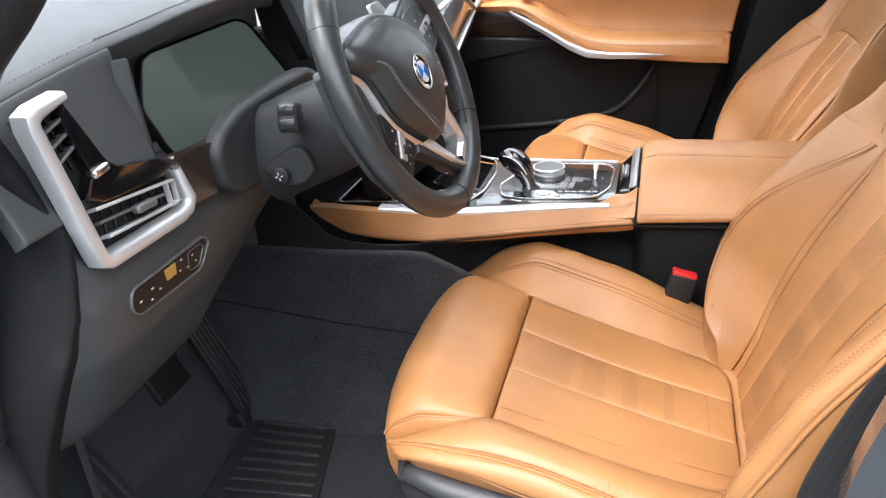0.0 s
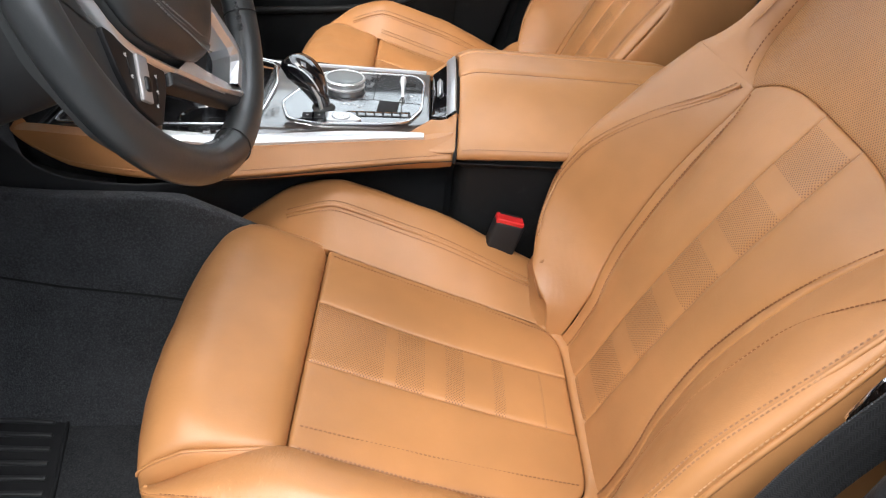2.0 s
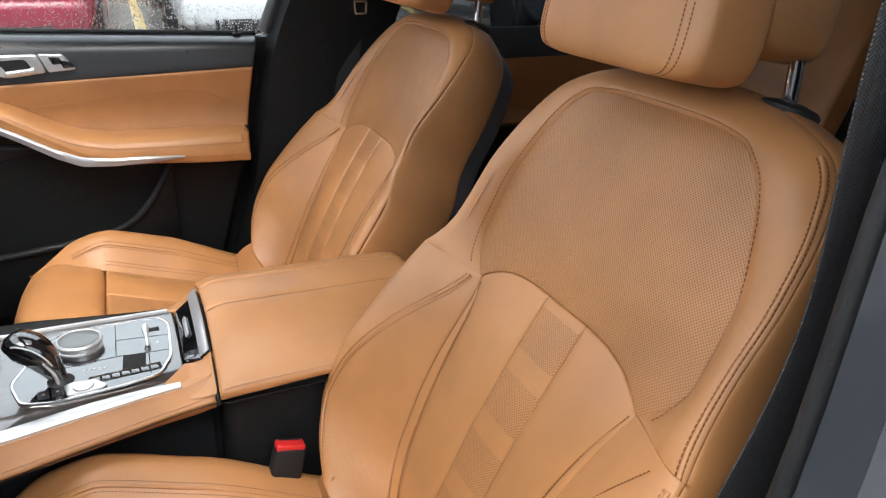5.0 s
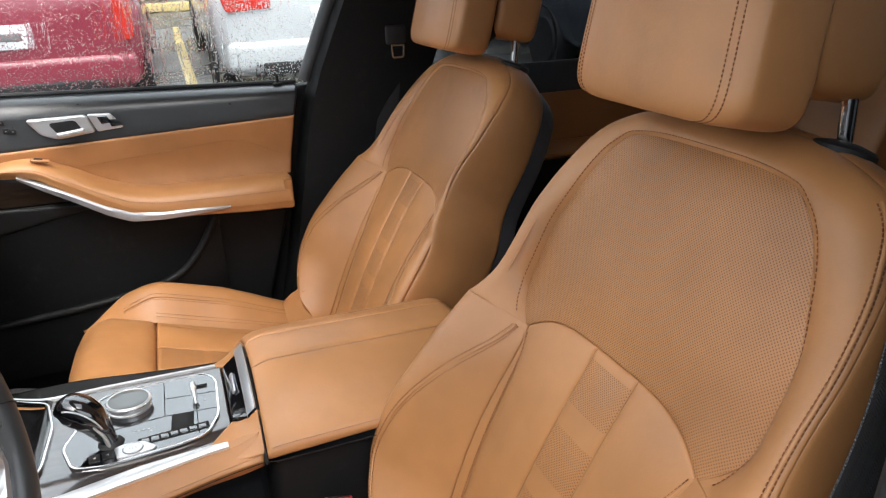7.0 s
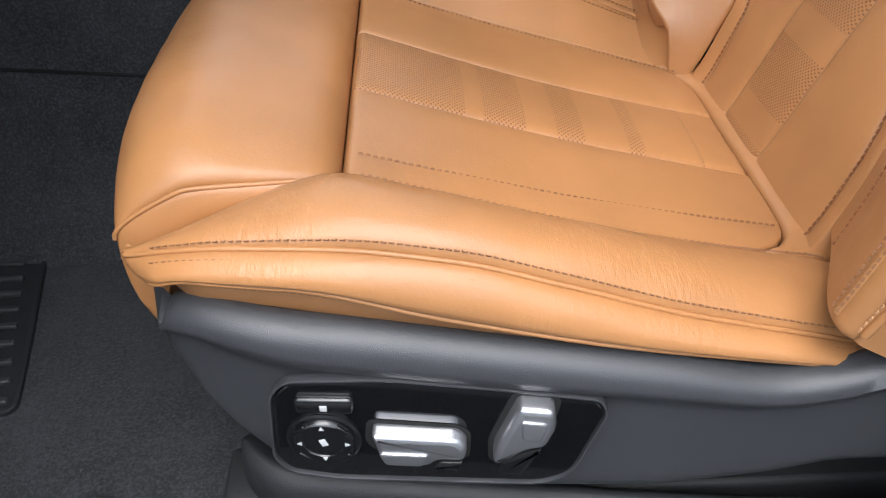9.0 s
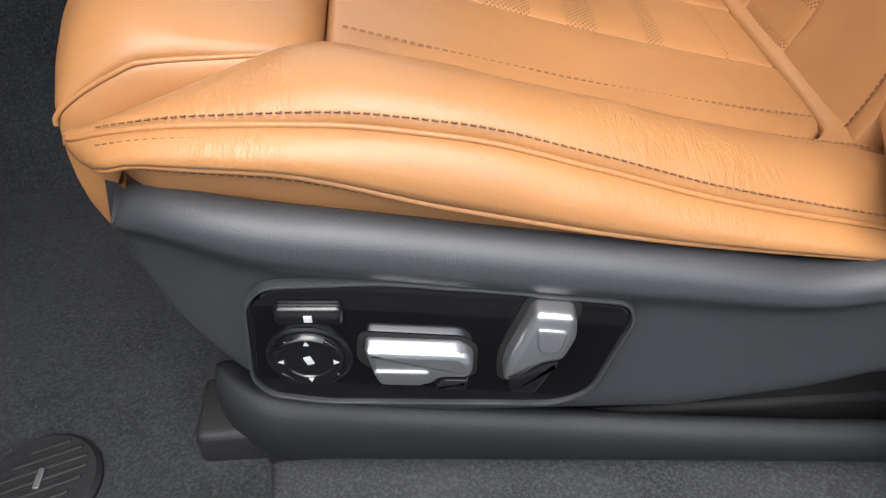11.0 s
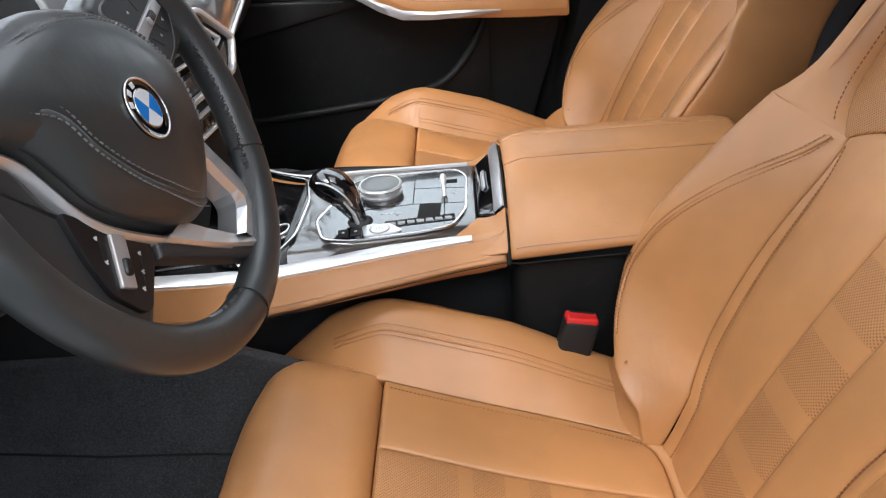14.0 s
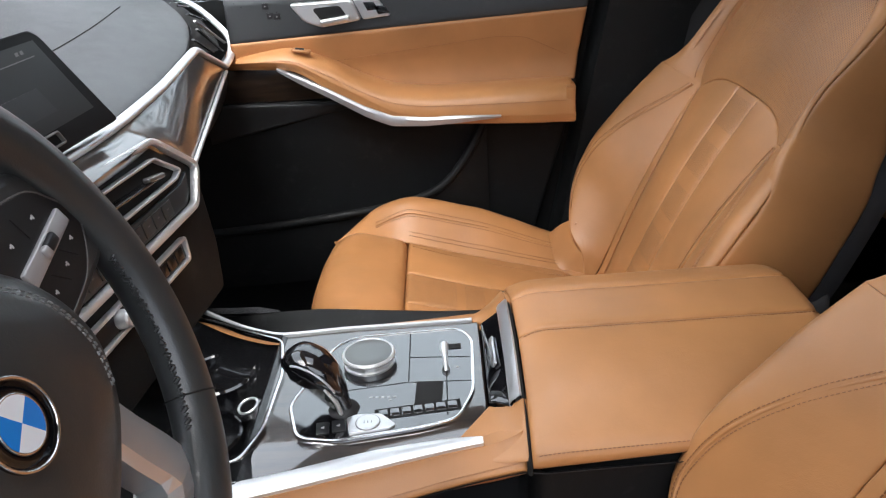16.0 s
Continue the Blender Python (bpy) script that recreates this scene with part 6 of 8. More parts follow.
prism("spoke_back", [(0.055, -0.030), (0.075, -0.034), (0.084, -0.080), (0.060, -0.100), (0.040, -0.108), (0.010, -0.085)], 0.012, W @ pose(0, 0, -0.026), void, wheel, "dark hollow behind the spoke", r=0.002)
prism("spoke_arm", [(0.040, 0.064), (0.088, 0.080), (0.130, 0.078), (0.154, 0.058), (0.158, 0.030), (0.150, 0.012), (0.118, 0.002), (0.078, -0.010), (0.060, 0.0)], 0.022, W @ pose(0, 0, -0.020), wheel_leather, wheel, "black spoke arm", r=0.006, seg=3, rounds=0.010)
kf = prism("key_field", [(0.050, 0.058), (0.092, 0.068), (0.122, 0.066), (0.147, 0.040), (0.134, 0.022), (0.119, 0.010), (0.078, -0.002), (0.070, 0.030)], 0.0030, W @ pose(0, 0, 0.001), key_black, wheel, "black key field", r=0.0012, rounds=0.010)
band_frame("key_field_rim", [(0.050, 0.058), (0.092, 0.068), (0.122, 0.066), (0.147, 0.040), (0.134, 0.022), (0.119, 0.010), (0.078, -0.002), (0.070, 0.030)], 0.0009, 0.0042, W, key_rim, kf, rounds=0.010)
KM = W @ pose(0.104, 0.037, 0.0048, 0, 0, -74)
rbox("key_rocker", (0.0105, 0.056, 0.0036), KM, dull_silver, kf, "dull silver rocker switch", r=0.0012)
rbox("key_roller", (0.0070, 0.014, 0.006), KM @ pose(0, 0.002, 0.0012), key_black, kf, "black roller", r=0.002)
rbox("roller_cap", (0.0066, 0.005, 0.006), KM @ pose(0, -0.0052, 0.0016), dull_silver, kf, r=0.0015)
KP = W @ pose(0, 0, 0.0043)
for x, y in ((0.110, 0.053), (0.084, 0.048), (0.126, 0.032), (0.110, 0.023), (0.090, 0.016)):
    rbox("key_mark", (0.0028, 0.0011, 0.0004), KP @ pose(x, y, 0, 0, 0, 16), white_mark, kf, r=0.0001, seg=1)
    rbox("key_mark", (0.0011, 0.0026, 0.0004), KP @ pose(x + 0.0006, y, 0.0001, 0, 0, 16), white_mark, kf, r=0.0001, seg=1)
for x, y, a in ((0.097, 0.052, -74), (0.117, 0.027, -40), (0.100, 0.020, -40)):
    rbox("key_joint", (0.014, 0.0006, 0.0004), KP @ pose(x, y, 0, 0, 0, a), void, kf, r=0.0001, seg=1)
prism("spoke_arm", [(-0.104, 0.018), (-0.128, 0.040), (-0.158, 0.046), (-0.162, -0.020), (-0.142, -0.078), (-0.110, -0.116), (-0.086, -0.108), (-0.046, -0.075), (-0.078, -0.046), (-0.100, -0.015)], 0.020, W @ pose(0, 0, -0.024), wheel_leather, wheel, "black spoke arm", r=0.007, seg=3, rounds=0.010)
kf2 = prism("key_field", [(-0.103, -0.020), (-0.052, -0.072), (-0.060, -0.082), (-0.090, -0.100), (-0.098, -0.097), (-0.111, -0.075), (-0.110, -0.050)], 0.004, W @ pose(0, 0, -0.004), key_black, wheel, "black key field", r=0.0012, rounds=0.005)
KM2 = W @ pose(-0.088, -0.0655, 0.001, 0, 0, -37)
rbox("key_rocker", (0.0125, 0.034, 0.0036), KM2, dull_silver, kf2, "dull silver rocker switch", r=0.0012)
rbox("key_roller", (0.0065, 0.011, 0.006), KM2 @ pose(0.001, -0.004, 0.0012), key_black, kf2, "black roller", r=0.002)
KP = W @ pose(0, 0, 0.0004)
for x, y in ((-0.093, -0.045), (-0.098, -0.059), (-0.069, -0.071), (-0.077, -0.080), (-0.086, -0.087)):
    rbox("key_mark", (0.0030, 0.0012, 0.0004), KP @ pose(x, y, 0, 0, 0, 20), white_mark, kf2, r=0.0001, seg=1)
    rbox("key_mark", (0.0012, 0.0030, 0.0004), KP @ pose(x - 0.0008, y, 0.0001, 0, 0, 20), white_mark, kf2, r=0.0001, seg=1)
for x, y in ((-0.073, -0.0755), (-0.0815, -0.0835), (-0.096, -0.052)):
    rbox("key_joint", (0.013, 0.0006, 0.0004), KP @ pose(x, y, 0, 0, 0, 53), void, kf2, r=0.0001, seg=1)
prism("paddle", [(0.067, 0.060), (0.069, 0.089), (0.099, 0.090), (0.114, 0.077), (0.110, 0.050)], 0.005, W @ pose(0, 0.0, -0.042), dull_silver, wheel, "silver shift paddle", r=0.002, rounds=0.004)
turned("hub_back", [(0.0, -0.07), (0.062, -0.07), (0.070, -0.03), (0.076, -0.012), (0.0, -0.012)], W, column_plastic, wheel, "black hub shroud")
adopt(wheel)

column = thing("steering_column", -0.40, -0.50, 0.64, "black plastic steering column shroud with stalk and adjuster", "steering column")
rows = []
sec = rounded([(-0.072, 0.045), (0.072, 0.045), (0.085, -0.01), (0.072, -0.062), (-0.056, -0.068), (-0.085, -0.02)], 0.022, 6)
for d, f in ((0.05, 0.0), (0.05, 0.80), (0.056, 0.88), (0.075, 0.95), (0.11, 1.0), (0.20, 1.08)):
    rows.append([wpt(x * f, y * f - 0.012, -d) for x, y in sec])
sheet("shroud", np.array(rows), column_plastic, column, "black plastic column shroud", close_v=True)
CM = face((-0.430, 0, 0.66), (0, 1, 0), (0, 0, 1))
prism("column_surround", [(-0.602, 0.680), (-0.583, 0.701), (-0.533, 0.7185), (-0.428, 0.7235), (-0.34, 0.722), (-0.30, 0.700), (-0.30, 0.600), (-0.42, 0.602), (-0.572, 0.622), (-0.594, 0.640)], 0.020, CM @ pose(0, 0, -0.020), column_plastic, column, "black plastic column surround", r=0.008, seg=4, rounds=0.02)
stalk = [np.array(W @ Vector(p)) for p in ((-0.04, 0.002, -0.130), (-0.08, 0.006, -0.115), (-0.105, 0.010, -0.100))]
tube("stalk", stalk, [0.009, 0.0085, 0.009], column_plastic, column, "black stalk", seg=12)
SK = pose(*(W @ Vector((-0.112, 0.012, -0.098))), -14, 0, 12)
rbox("stalk_head", (0.025, 0.028, 0.034), SK, column_plastic, column, "black stalk head with two keys", r=0.007, seg=4)
for d, h in ((0.0075, 0.0120), (-0.0075, 0.0115)):
    rbox("stalk_key", (0.0170, 0.0030, h), SK @ pose(0, -0.0134, d), button_black, column, "dark grey stalk key", r=0.0012)
for d in (-0.006, 0.006):
    rbox("stalk_mark", (0.0004, 0.0040, 0.0016), SK @ pose(0.0126, 0.002, d), white_mark, column, r=0.0001, seg=1)
AD = axes((-0.388, -0.5225, 0.642), (0.95, 0.0, 0.2), (-0.2, 0.0, 1))
ADJ = [(-0.034, 0.004), (-0.020, 0.012), (0.012, 0.022), (0.024, 0.020), (0.030, 0.004), (0.031, -0.010), (0.012, -0.022), (-0.006, -0.023), (-0.018, -0.016)]
prism("adjuster_bezel", [(x * 1.06, y * 1.08) for x, y in ADJ], 0.005, AD @ pose(0, 0, -0.0025), void, column, r=0.001, rounds=0.006)
prism("adjuster_plate", ADJ, 0.008, AD @ pose(0, 0, -0.004), column_plastic, column, "black adjuster plate", r=0.002, rounds=0.006)
turned("adjuster_knob", [(0.011, 0.0), (0.0105, 0.010), (0.008, 0.0115), (0.0, 0.0115)], AD @ pose(-0.010, -0.006, 0.003), dark_rubber, column, "black joystick adjuster")
for a in range(4):
    rbox("adjuster_arrow", (0.0032, 0.0014, 0.0006), AD @ pose(-0.010, -0.006, 0.0148) @ pose(0, 0, 0, 0, 0, 90 * a) @ pose(0.0036, 0, 0), white_mark, column, r=0.0001, seg=1)
adopt(column)


# ---- dashboard ----
dash = thing("dashboard", -0.6, 0.0, 0.5, "dark grey dashboard with silver-framed vents, wood trim and screens", "dashboard")
KNEE_X = sm([-0.88, -0.80, -0.6, -0.2], [-0.47, -0.440, -0.445, -0.455])
FACE_X = sm([-0.88, -0.80, -0.7, -0.6, -0.3, -0.15, 0.0, 0.47, 0.59, 0.68, 0.76], [-0.49, -0.476, -0.474, -0.466, -0.458, -0.448, -0.436, -0.436, -0.458, -0.495, -0.545])
FACE_T = sm([-0.88, -0.82, -0.72, -0.627, -0.525, -0.40, -0.30, -0.20, -0.12, 0.0, 0.2, 0.30, 0.47, 0.59, 0.68, 0.76], [0.778, 0.797, 0.812, 0.822, 0.832, 0.836, 0.826, 0.780, 0.730, 0.711, 0.706, 0.707, 0.721, 0.738, 0.750, 0.766])


# soft top from the windscreen to the front edge
def top_s(u, v):
    y = -0.87 + 1.63 * u
    xe, ze = FACE_X(y) - 0.004, FACE_T(y)
    x = -1.10 + (xe + 1.10) * v
    near = np.clip((0.0 - y) / 0.2, 0, 1)
    z = 0.845 + (ze - 0.845) * v ** 1.4 + 0.012 * near * np.sin(np.pi * v) ** 0.8
    z = z - 0.006 * np.clip((v - 0.96) / 0.04, 0, 1) ** 2
    return np.stack([x, y, z], -1)


panel("dash_top", top_s, dash_plastic, dash, "soft dark grey dash top", groove=0.003, ew=0.008, step=0.022, out=(0, 0, 1), skirt=0.03)
y = np.linspace(-0.84, -0.24, 90)
stitches("dash_stitching", [(float(FACE_X(a)) - 0.0135, a, float(top_s(np.array([(a + 0.87) / 1.63]), np.array([0.984]))[0][2]) + 0.002) for a in y], np.tile((0.3, 0, 1), (90, 1)), grey_thread, dash, pitch=0.006)
tube("dash_seam", [(-0.60 + 0.03 * math.sin(3 * a), a, float(top_s(np.array([(a + 0.87) / 1.63]), np.array([0.74]))[0][2]) + 0.0005) for a in np.linspace(0.15, 0.60, 30)], 0.0010, void, dash, seg=5)


# lower face, rolling under towards the footwell
KNEE_Y = lambda z: np.interp(z, [0.445, 0.555, 0.61, 0.672], [-0.880, -0.872, -0.842, -0.812])


def low_s(u, v):
    y0 = KNEE_Y(np.interp(v, [0, 0.25, 0.5, 0.72, 0.86, 1.0], [0.672, 0.610, 0.555, 0.500, 0.462, 0.445]))
    y = y0 + (-0.248 - y0) * u
    f = np.clip((y + 0.62) / 0.35, 0, 1)
    x0 = KNEE_X(y) + 0.004
    x = x0 + np.interp(v, [0, 0.25, 0.5, 0.72, 0.86, 1.0], [-0.026, -0.003, -0.006, -0.030, -0.055, -0.30])
    z = np.interp(v, [0, 0.25, 0.5, 0.72, 0.86, 1.0], [0.672, 0.610, 0.555, 0.500, 0.462, 0.445]) + 0.03 * f * v
    return np.stack([x - 0.10 * f * v, y, z], -1)


panel("knee_panel", low_s, dash_plastic, dash, "dark grey knee panel", groove=0.003, ew=0.010, step=0.02, out=(1, 0, -0.3), skirt=0.02)


def side_low(u, v):
    z = 0.56 - 0.48 * v
    return np.stack([-0.52 - 0.45 * u - 0.05 * v, -0.80 - 0.03 * np.sin(np.pi * u) + 0.05 * v * (1 - u), z - 0.02 * u], -1)


panel("kick_panel", side_low, dash_plastic, dash, "dark grey kick panel", groove=0.003, step=0.04, out=(0, 1, 0))


# flat end of the dash in the door opening
def end_cap(u, v):
    z = 0.775 - 0.66 * v
    x = np.interp(z, [0.115, 0.445, 0.5, 0.555, 0.61, 0.672, 0.775], [-0.52, -0.50, -0.478, -0.452, -0.440, -0.444, -0.462]) - 0.44 * u
    yf = np.interp(z, [0.445, 0.555, 0.61, 0.672, 0.70, 0.775], [-0.881, -0.873, -0.843, -0.818, -0.828, -0.858])
    return np.stack([x, -0.884 + (yf + 0.884) * (1 - u) ** 6, z], -1)


panel("dash_end", end_cap, door_plastic, dash, "dark plastic dash end", groove=0.006, ew=0.015, step=0.03, out=(0, -1, 0))


# upper face: left of the instruments, and from the middle to the far door
def upper_left(u, v):
    y = -0.86 + 0.185 * u
    zt = FACE_T(y) - 0.006
    return np.stack([FACE_X(y) - 0.004 + (-0.444 - FACE_X(y)) * v, y, zt + (0.690 - zt) * v], -1)


panel("dash_face", upper_left, dash_plastic, dash, groove=0.002, step=0.02, out=(1, 0, 0))

# near vent: slats behind a bent silver frame
VX = -0.438
VM = Matrix(((0, 0, 1, VX), (1, 0, 0, 0), (0, 1, 0, 0), (0, 0, 0, 1)))
vent = prism("air_vent", [(-0.838, 0.784), (-0.797, 0.788), (-0.764, 0.716), (-0.672, 0.692), (-0.664, 0.644), (-0.792, 0.644)], 0.004, VM @ pose(0, 0, -0.018), void, dash, "vent with dark slats in a bent satin silver frame", r=0)
def ribbon(points, half):
    """Both edges of a strip along a bent line, with mitred corners."""
    p = np.array(points, float)
    t = np.diff(p, axis=0)
    t /= np.linalg.norm(t, axis=1, keepdims=True)
    nn = np.stack([-t[:, 1], t[:, 0]], 1)
    m = np.vstack([nn[:1], nn[:-1] + nn[1:], nn[-1:]])
    m /= np.linalg.norm(m, axis=1, keepdims=True)
    c = np.r_[1, (m[1:-1] * nn[1:]).sum(1), 1][:, None]
    return p, m / np.maximum(c, 0.6) * np.array(half)[:, None]


cen, off = ribbon([(-0.793, 0.794), (-0.824, 0.788), (-0.832, 0.784), (-0.832, 0.777), (-0.800, 0.657), (-0.797, 0.648), (-0.788, 0.643), (-0.676, 0.640), (-0.661, 0.643), (-0.654, 0.653), (-0.669, 0.690)],
                  [0.0040, 0.0064, 0.0072, 0.0076, 0.0076, 0.0074, 0.0070, 0.0066, 0.0062, 0.0058, 0.0034])
prof = ((-1, -0.012), (-1, 0.000), (-0.85, 0.0035), (-0.5, 0.005), (0.4, 0.005), (0.85, 0.003), (1, 0.000), (1, -0.012))
sheet("vent_frame", np.array([[(VX + h, *(c + a * o)) for a, h in prof] for c, o in zip(cen, off)]), chrome, vent, "bent satin silver frame", close_v=True)
def vent_slat(a, b, depth, high, mat, back=0.004):
    """A thin slat between two points of the vent's face, tipped back."""
    n = math.hypot(b[0] - a[0], b[1] - a[1])
    tilt = math.degrees(math.atan2(b[1] - a[1], b[0] - a[0]))
    rbox("vent_slat", (n, high, depth), VM @ pose((a[0] + b[0]) / 2, (a[1] + b[1]) / 2, -back - depth / 2, 0, 0, tilt) @ pose(0, 0, 0, -16, 0, 0), mat, vent, r=min(0.0011, high * 0.42))


for k, (a, b) in enumerate((((-0.791, 0.704), (-0.684, 0.691)), ((-0.788, 0.690), (-0.676, 0.677)), ((-0.784, 0.675), (-0.680, 0.665)), ((-0.780, 0.661), (-0.677, 0.653)))):
    vent_slat(a, b, 0.020, 0.0034 if k % 2 else 0.0028, chrome if k % 2 else key_rim, 0.000 if k % 2 else 0.004)
for k in range(8):
    rbox("vent_blade", (0.016, 0.002, 0.050), pose(VX - 0.020, -0.784 + 0.0140 * k, 0.678), button_black, vent, r=0.0006)
for a, b in (((-0.822, 0.781), (-0.795, 0.786)), ((-0.821, 0.767), (-0.788, 0.777)), ((-0.816, 0.754), (-0.782, 0.766)), ((-0.810, 0.741), (-0.777, 0.755))):
    vent_slat(a, b, 0.014, 0.0030, key_rim, 0.002)
for k in range(3):
    rbox("vent_blade", (0.012, 0.002, 0.060), VM @ pose(-0.812 + 0.012 * k, 0.758, -0.016, 0, 0, 18) @ pose(0, 0, 0, 0, 90, 0) @ pose(0, 0, 0, 90, 0, 0), button_black, vent, r=0.0006)
band_frame("slat_bracket", [(-0.6860, 0.6800), (-0.6740, 0.6790), (-0.6725, 0.6560), (-0.6830, 0.6545)], 0.0022, 0.006, VM @ pose(0, 0, -0.006), chrome, vent, "silver bracket joining two slats", rounds=0.003)
rbox("vent_tab", (0.030, 0.0085, 0.010), VM @ pose(-0.724, 0.671, -0.002, 0, 0, -4), key_rim, vent, "grey vent tab", r=0.003)
rbox("vent_wheel", (0.022, 0.0085, 0.012), VM @ pose(-0.776, 0.7245, 0.001, 0, 0, 8), bright, vent, "silver vent wheel", r=0.0035)
prism("vent_cheek", [(-0.793, 0.788), (-0.760, 0.729), (-0.748, 0.720), (-0.686, 0.708), (-0.668, 0.694), (-0.690, 0.687), (-0.775, 0.694), (-0.795, 0.704), (-0.782, 0.724), (-0.800, 0.772)], 0.012, VM @ pose(0, 0, -0.012), piano, vent, r=0.002)

# light switches
LP = VM @ pose(0, 0, -0.006)
lsw = prism("light_switch", [(-0.772, 0.603), (-0.646, 0.603), (-0.640, 0.596), (-0.662, 0.574), (-0.768, 0.577), (-0.776, 0.586)], 0.006, LP, key_black, dash, "black light switch row with an amber key", r=0.002, rounds=0.008)
band_frame("switch_rim", [(-0.773, 0.604), (-0.645, 0.604), (-0.638, 0.596), (-0.661, 0.573), (-0.769, 0.576), (-0.778, 0.586)], 0.0011, 0.0070, LP, key_rim, lsw, rounds=0.008)
amber = gloss("amber_key", (0.40, 0.22, 0.05), 0.3, 0.3)
prism("amber_key", [(-0.7220, 0.6005), (-0.7030, 0.6005), (-0.7045, 0.5885), (-0.7205, 0.5885)], 0.0012, LP @ pose(0, 0, 0.006), amber, lsw, r=0.0004, rounds=0.001)
for x, y_, w in ((-0.764, 0.588, 0.0040), (-0.744, 0.592, 0.0040), (-0.748, 0.582, 0.0026), (-0.733, 0.586, 0.0034), (-0.692, 0.598, 0.0032), (-0.697, 0.588, 0.0034), (-0.684, 0.586, 0.0024), (-0.672, 0.594, 0.0030), (-0.668, 0.586, 0.0022)):
    rbox("key_mark", (w, 0.0018, 0.0006), LP @ pose(x, y_, 0.0061), white_mark, lsw, r=0.0002)
dimmer = [(-0.680, 0.600), (-0.656, 0.600), (-0.650, 0.595), (-0.664, 0.579), (-0.682, 0.580)]
band_frame("dimmer_rim", dimmer, 0.0006, 0.0012, LP @ pose(0, 0, 0.0058), key_rim, lsw, rounds=0.004)
# wood between vent and column
prism("wood_trim", [(-0.664, 0.700), (-0.560, 0.690), (-0.545, 0.660), (-0.600, 0.634), (-0.656, 0.640)], 0.010, VM @ pose(0, 0, -0.014), wood, dash, "dark wood trim", r=0.002, rounds=0.006)

# instrument screen in its hooded recess
IM = face((-0.545, 0, 0.70), (0, 1, 0), (-0.32, 0, 1))
SCR = [(-0.550, 0.662), (-0.562, 0.720), (-0.525, 0.768), (-0.505, 0.774), (-0.290, 0.780), (-0.262, 0.770), (-0.205, 0.672), (-0.220, 0.650), (-0.53, 0.650)]
ins = prism("instrument_screen", SCR, 0.006, IM, screen_glow, dash, "dim glossy instrument screen", r=0.001, rounds=0.012)
band_frame("screen_edge", SCR, 0.004, 0.009, IM, key_black, ins, "thin black screen edge", rounds=0.012)


def reveal(a, b):
    """A recess wall between two lines of points."""
    a, b = np.array(a, float), np.array(b, float)
    return lambda u, v: np.stack([np.interp(u, np.linspace(0, 1, len(a)), a[:, k]) * (1 - v) + np.interp(u, np.linspace(0, 1, len(b)), b[:, k]) * v for k in range(3)], -1)


panel("recess_side", reveal([(-0.458, -0.676, 0.800), (-0.455, -0.676, 0.690)], [(-0.560, -0.548, 0.780), (-0.540, -0.558, 0.655)]), dash_plastic, dash, groove=0.002, step=0.03, out=(0.5, 1, 0))
yy = np.linspace(-0.676, -0.16, 9)
panel("hood_lining", reveal([(float(FACE_X(a)) - 0.014, a, float(FACE_T(a)) - 0.014) for a in yy], [(-0.575, a, 0.792) for a in np.linspace(-0.56, -0.16, 9)]), dash_plastic, dash, "dark underside of the hood", groove=0.002, step=0.03, out=(0, 0, -1))
panel("recess_sill", reveal([(-0.446, a, 0.694 - 0.12 * (a + 0.676)) for a in np.linspace(-0.676, -0.20, 6)], [(-0.545, a, 0.655) for a in np.linspace(-0.556, -0.20, 6)]), dash_plastic, dash, "dark sill under the screen", groove=0.002, step=0.03, out=(0, 0, 1))
panel("recess_side", reveal([(-0.450, -0.185, 0.770), (-0.430, -0.185, 0.600)], [(-0.580, -0.20, 0.790), (-0.545, -0.20, 0.600)]), dash_plastic, dash, groove=0.002, step=0.03, out=(0, -1, 0))

# middle stack
SX = -0.40
SM = face((SX, 0, 0.60), (0.12, 1, 0), (-0.16, 0, 1))
stack = prism("climate_face", [(-0.21, 0.700), (0.150, 0.684), (0.235, 0.622), (0.220, 0.520), (0.195, 0.462), (-0.18, 0.462)], 0.03, SM @ pose(0, 0, -0.035), door_plastic, dash, "black centre stack with vents and climate keys", r=0.004, rounds=0.01)
prism("vent_hollow", [(-0.17, 0.688), (0.144, 0.674), (0.200, 0.634), (0.180, 0.620), (-0.17, 0.624)], 0.002, SM @ pose(0, 0, -0.004), void, stack, r=0)
band_frame("stack_rim", [(-0.19, 0.698), (0.147, 0.682), (0.226, 0.624), (0.190, 0.583), (-0.19, 0.583)], 0.0080, 0.010, SM @ pose(0, 0, -0.004), chrome, stack, "satin silver rim", rounds=0.012)
band_frame("vent_rim", [(-0.150, 0.672), (0.132, 0.664), (0.178, 0.634), (0.162, 0.628), (-0.150, 0.634)], 0.0034, 0.008, SM @ pose(0, 0, -0.001), chrome, stack, "thin silver vent rim", rounds=0.004)
rbox("vent_slat", (0.30, 0.0035, 0.012), SM @ pose(-0.005, 0.650, 0.0, 20, 0, -3), button_black, stack, r=0.001)
rbox("vent_tab", (0.034, 0.006, 0.010), SM @ pose(0.118, 0.646, 0.005, 0, 0, -10), key_rim, stack, "grey vent tab", r=0.002)
# grey base colour stands in for reflections on the climate glass
climate_glass = gloss("climate_glass_with_sheen", (0.030, 0.034, 0.036), 0.25, 0.3)
prism("climate_panel", [(-0.17, 0.618), (0.178, 0.616), (0.200, 0.624), (0.190, 0.600), (0.176, 0.590), (-0.17, 0.590)], 0.004, SM @ pose(0, 0, -0.005), climate_glass, stack, "glossy climate panel, its reflection painted grey", r=0.001)
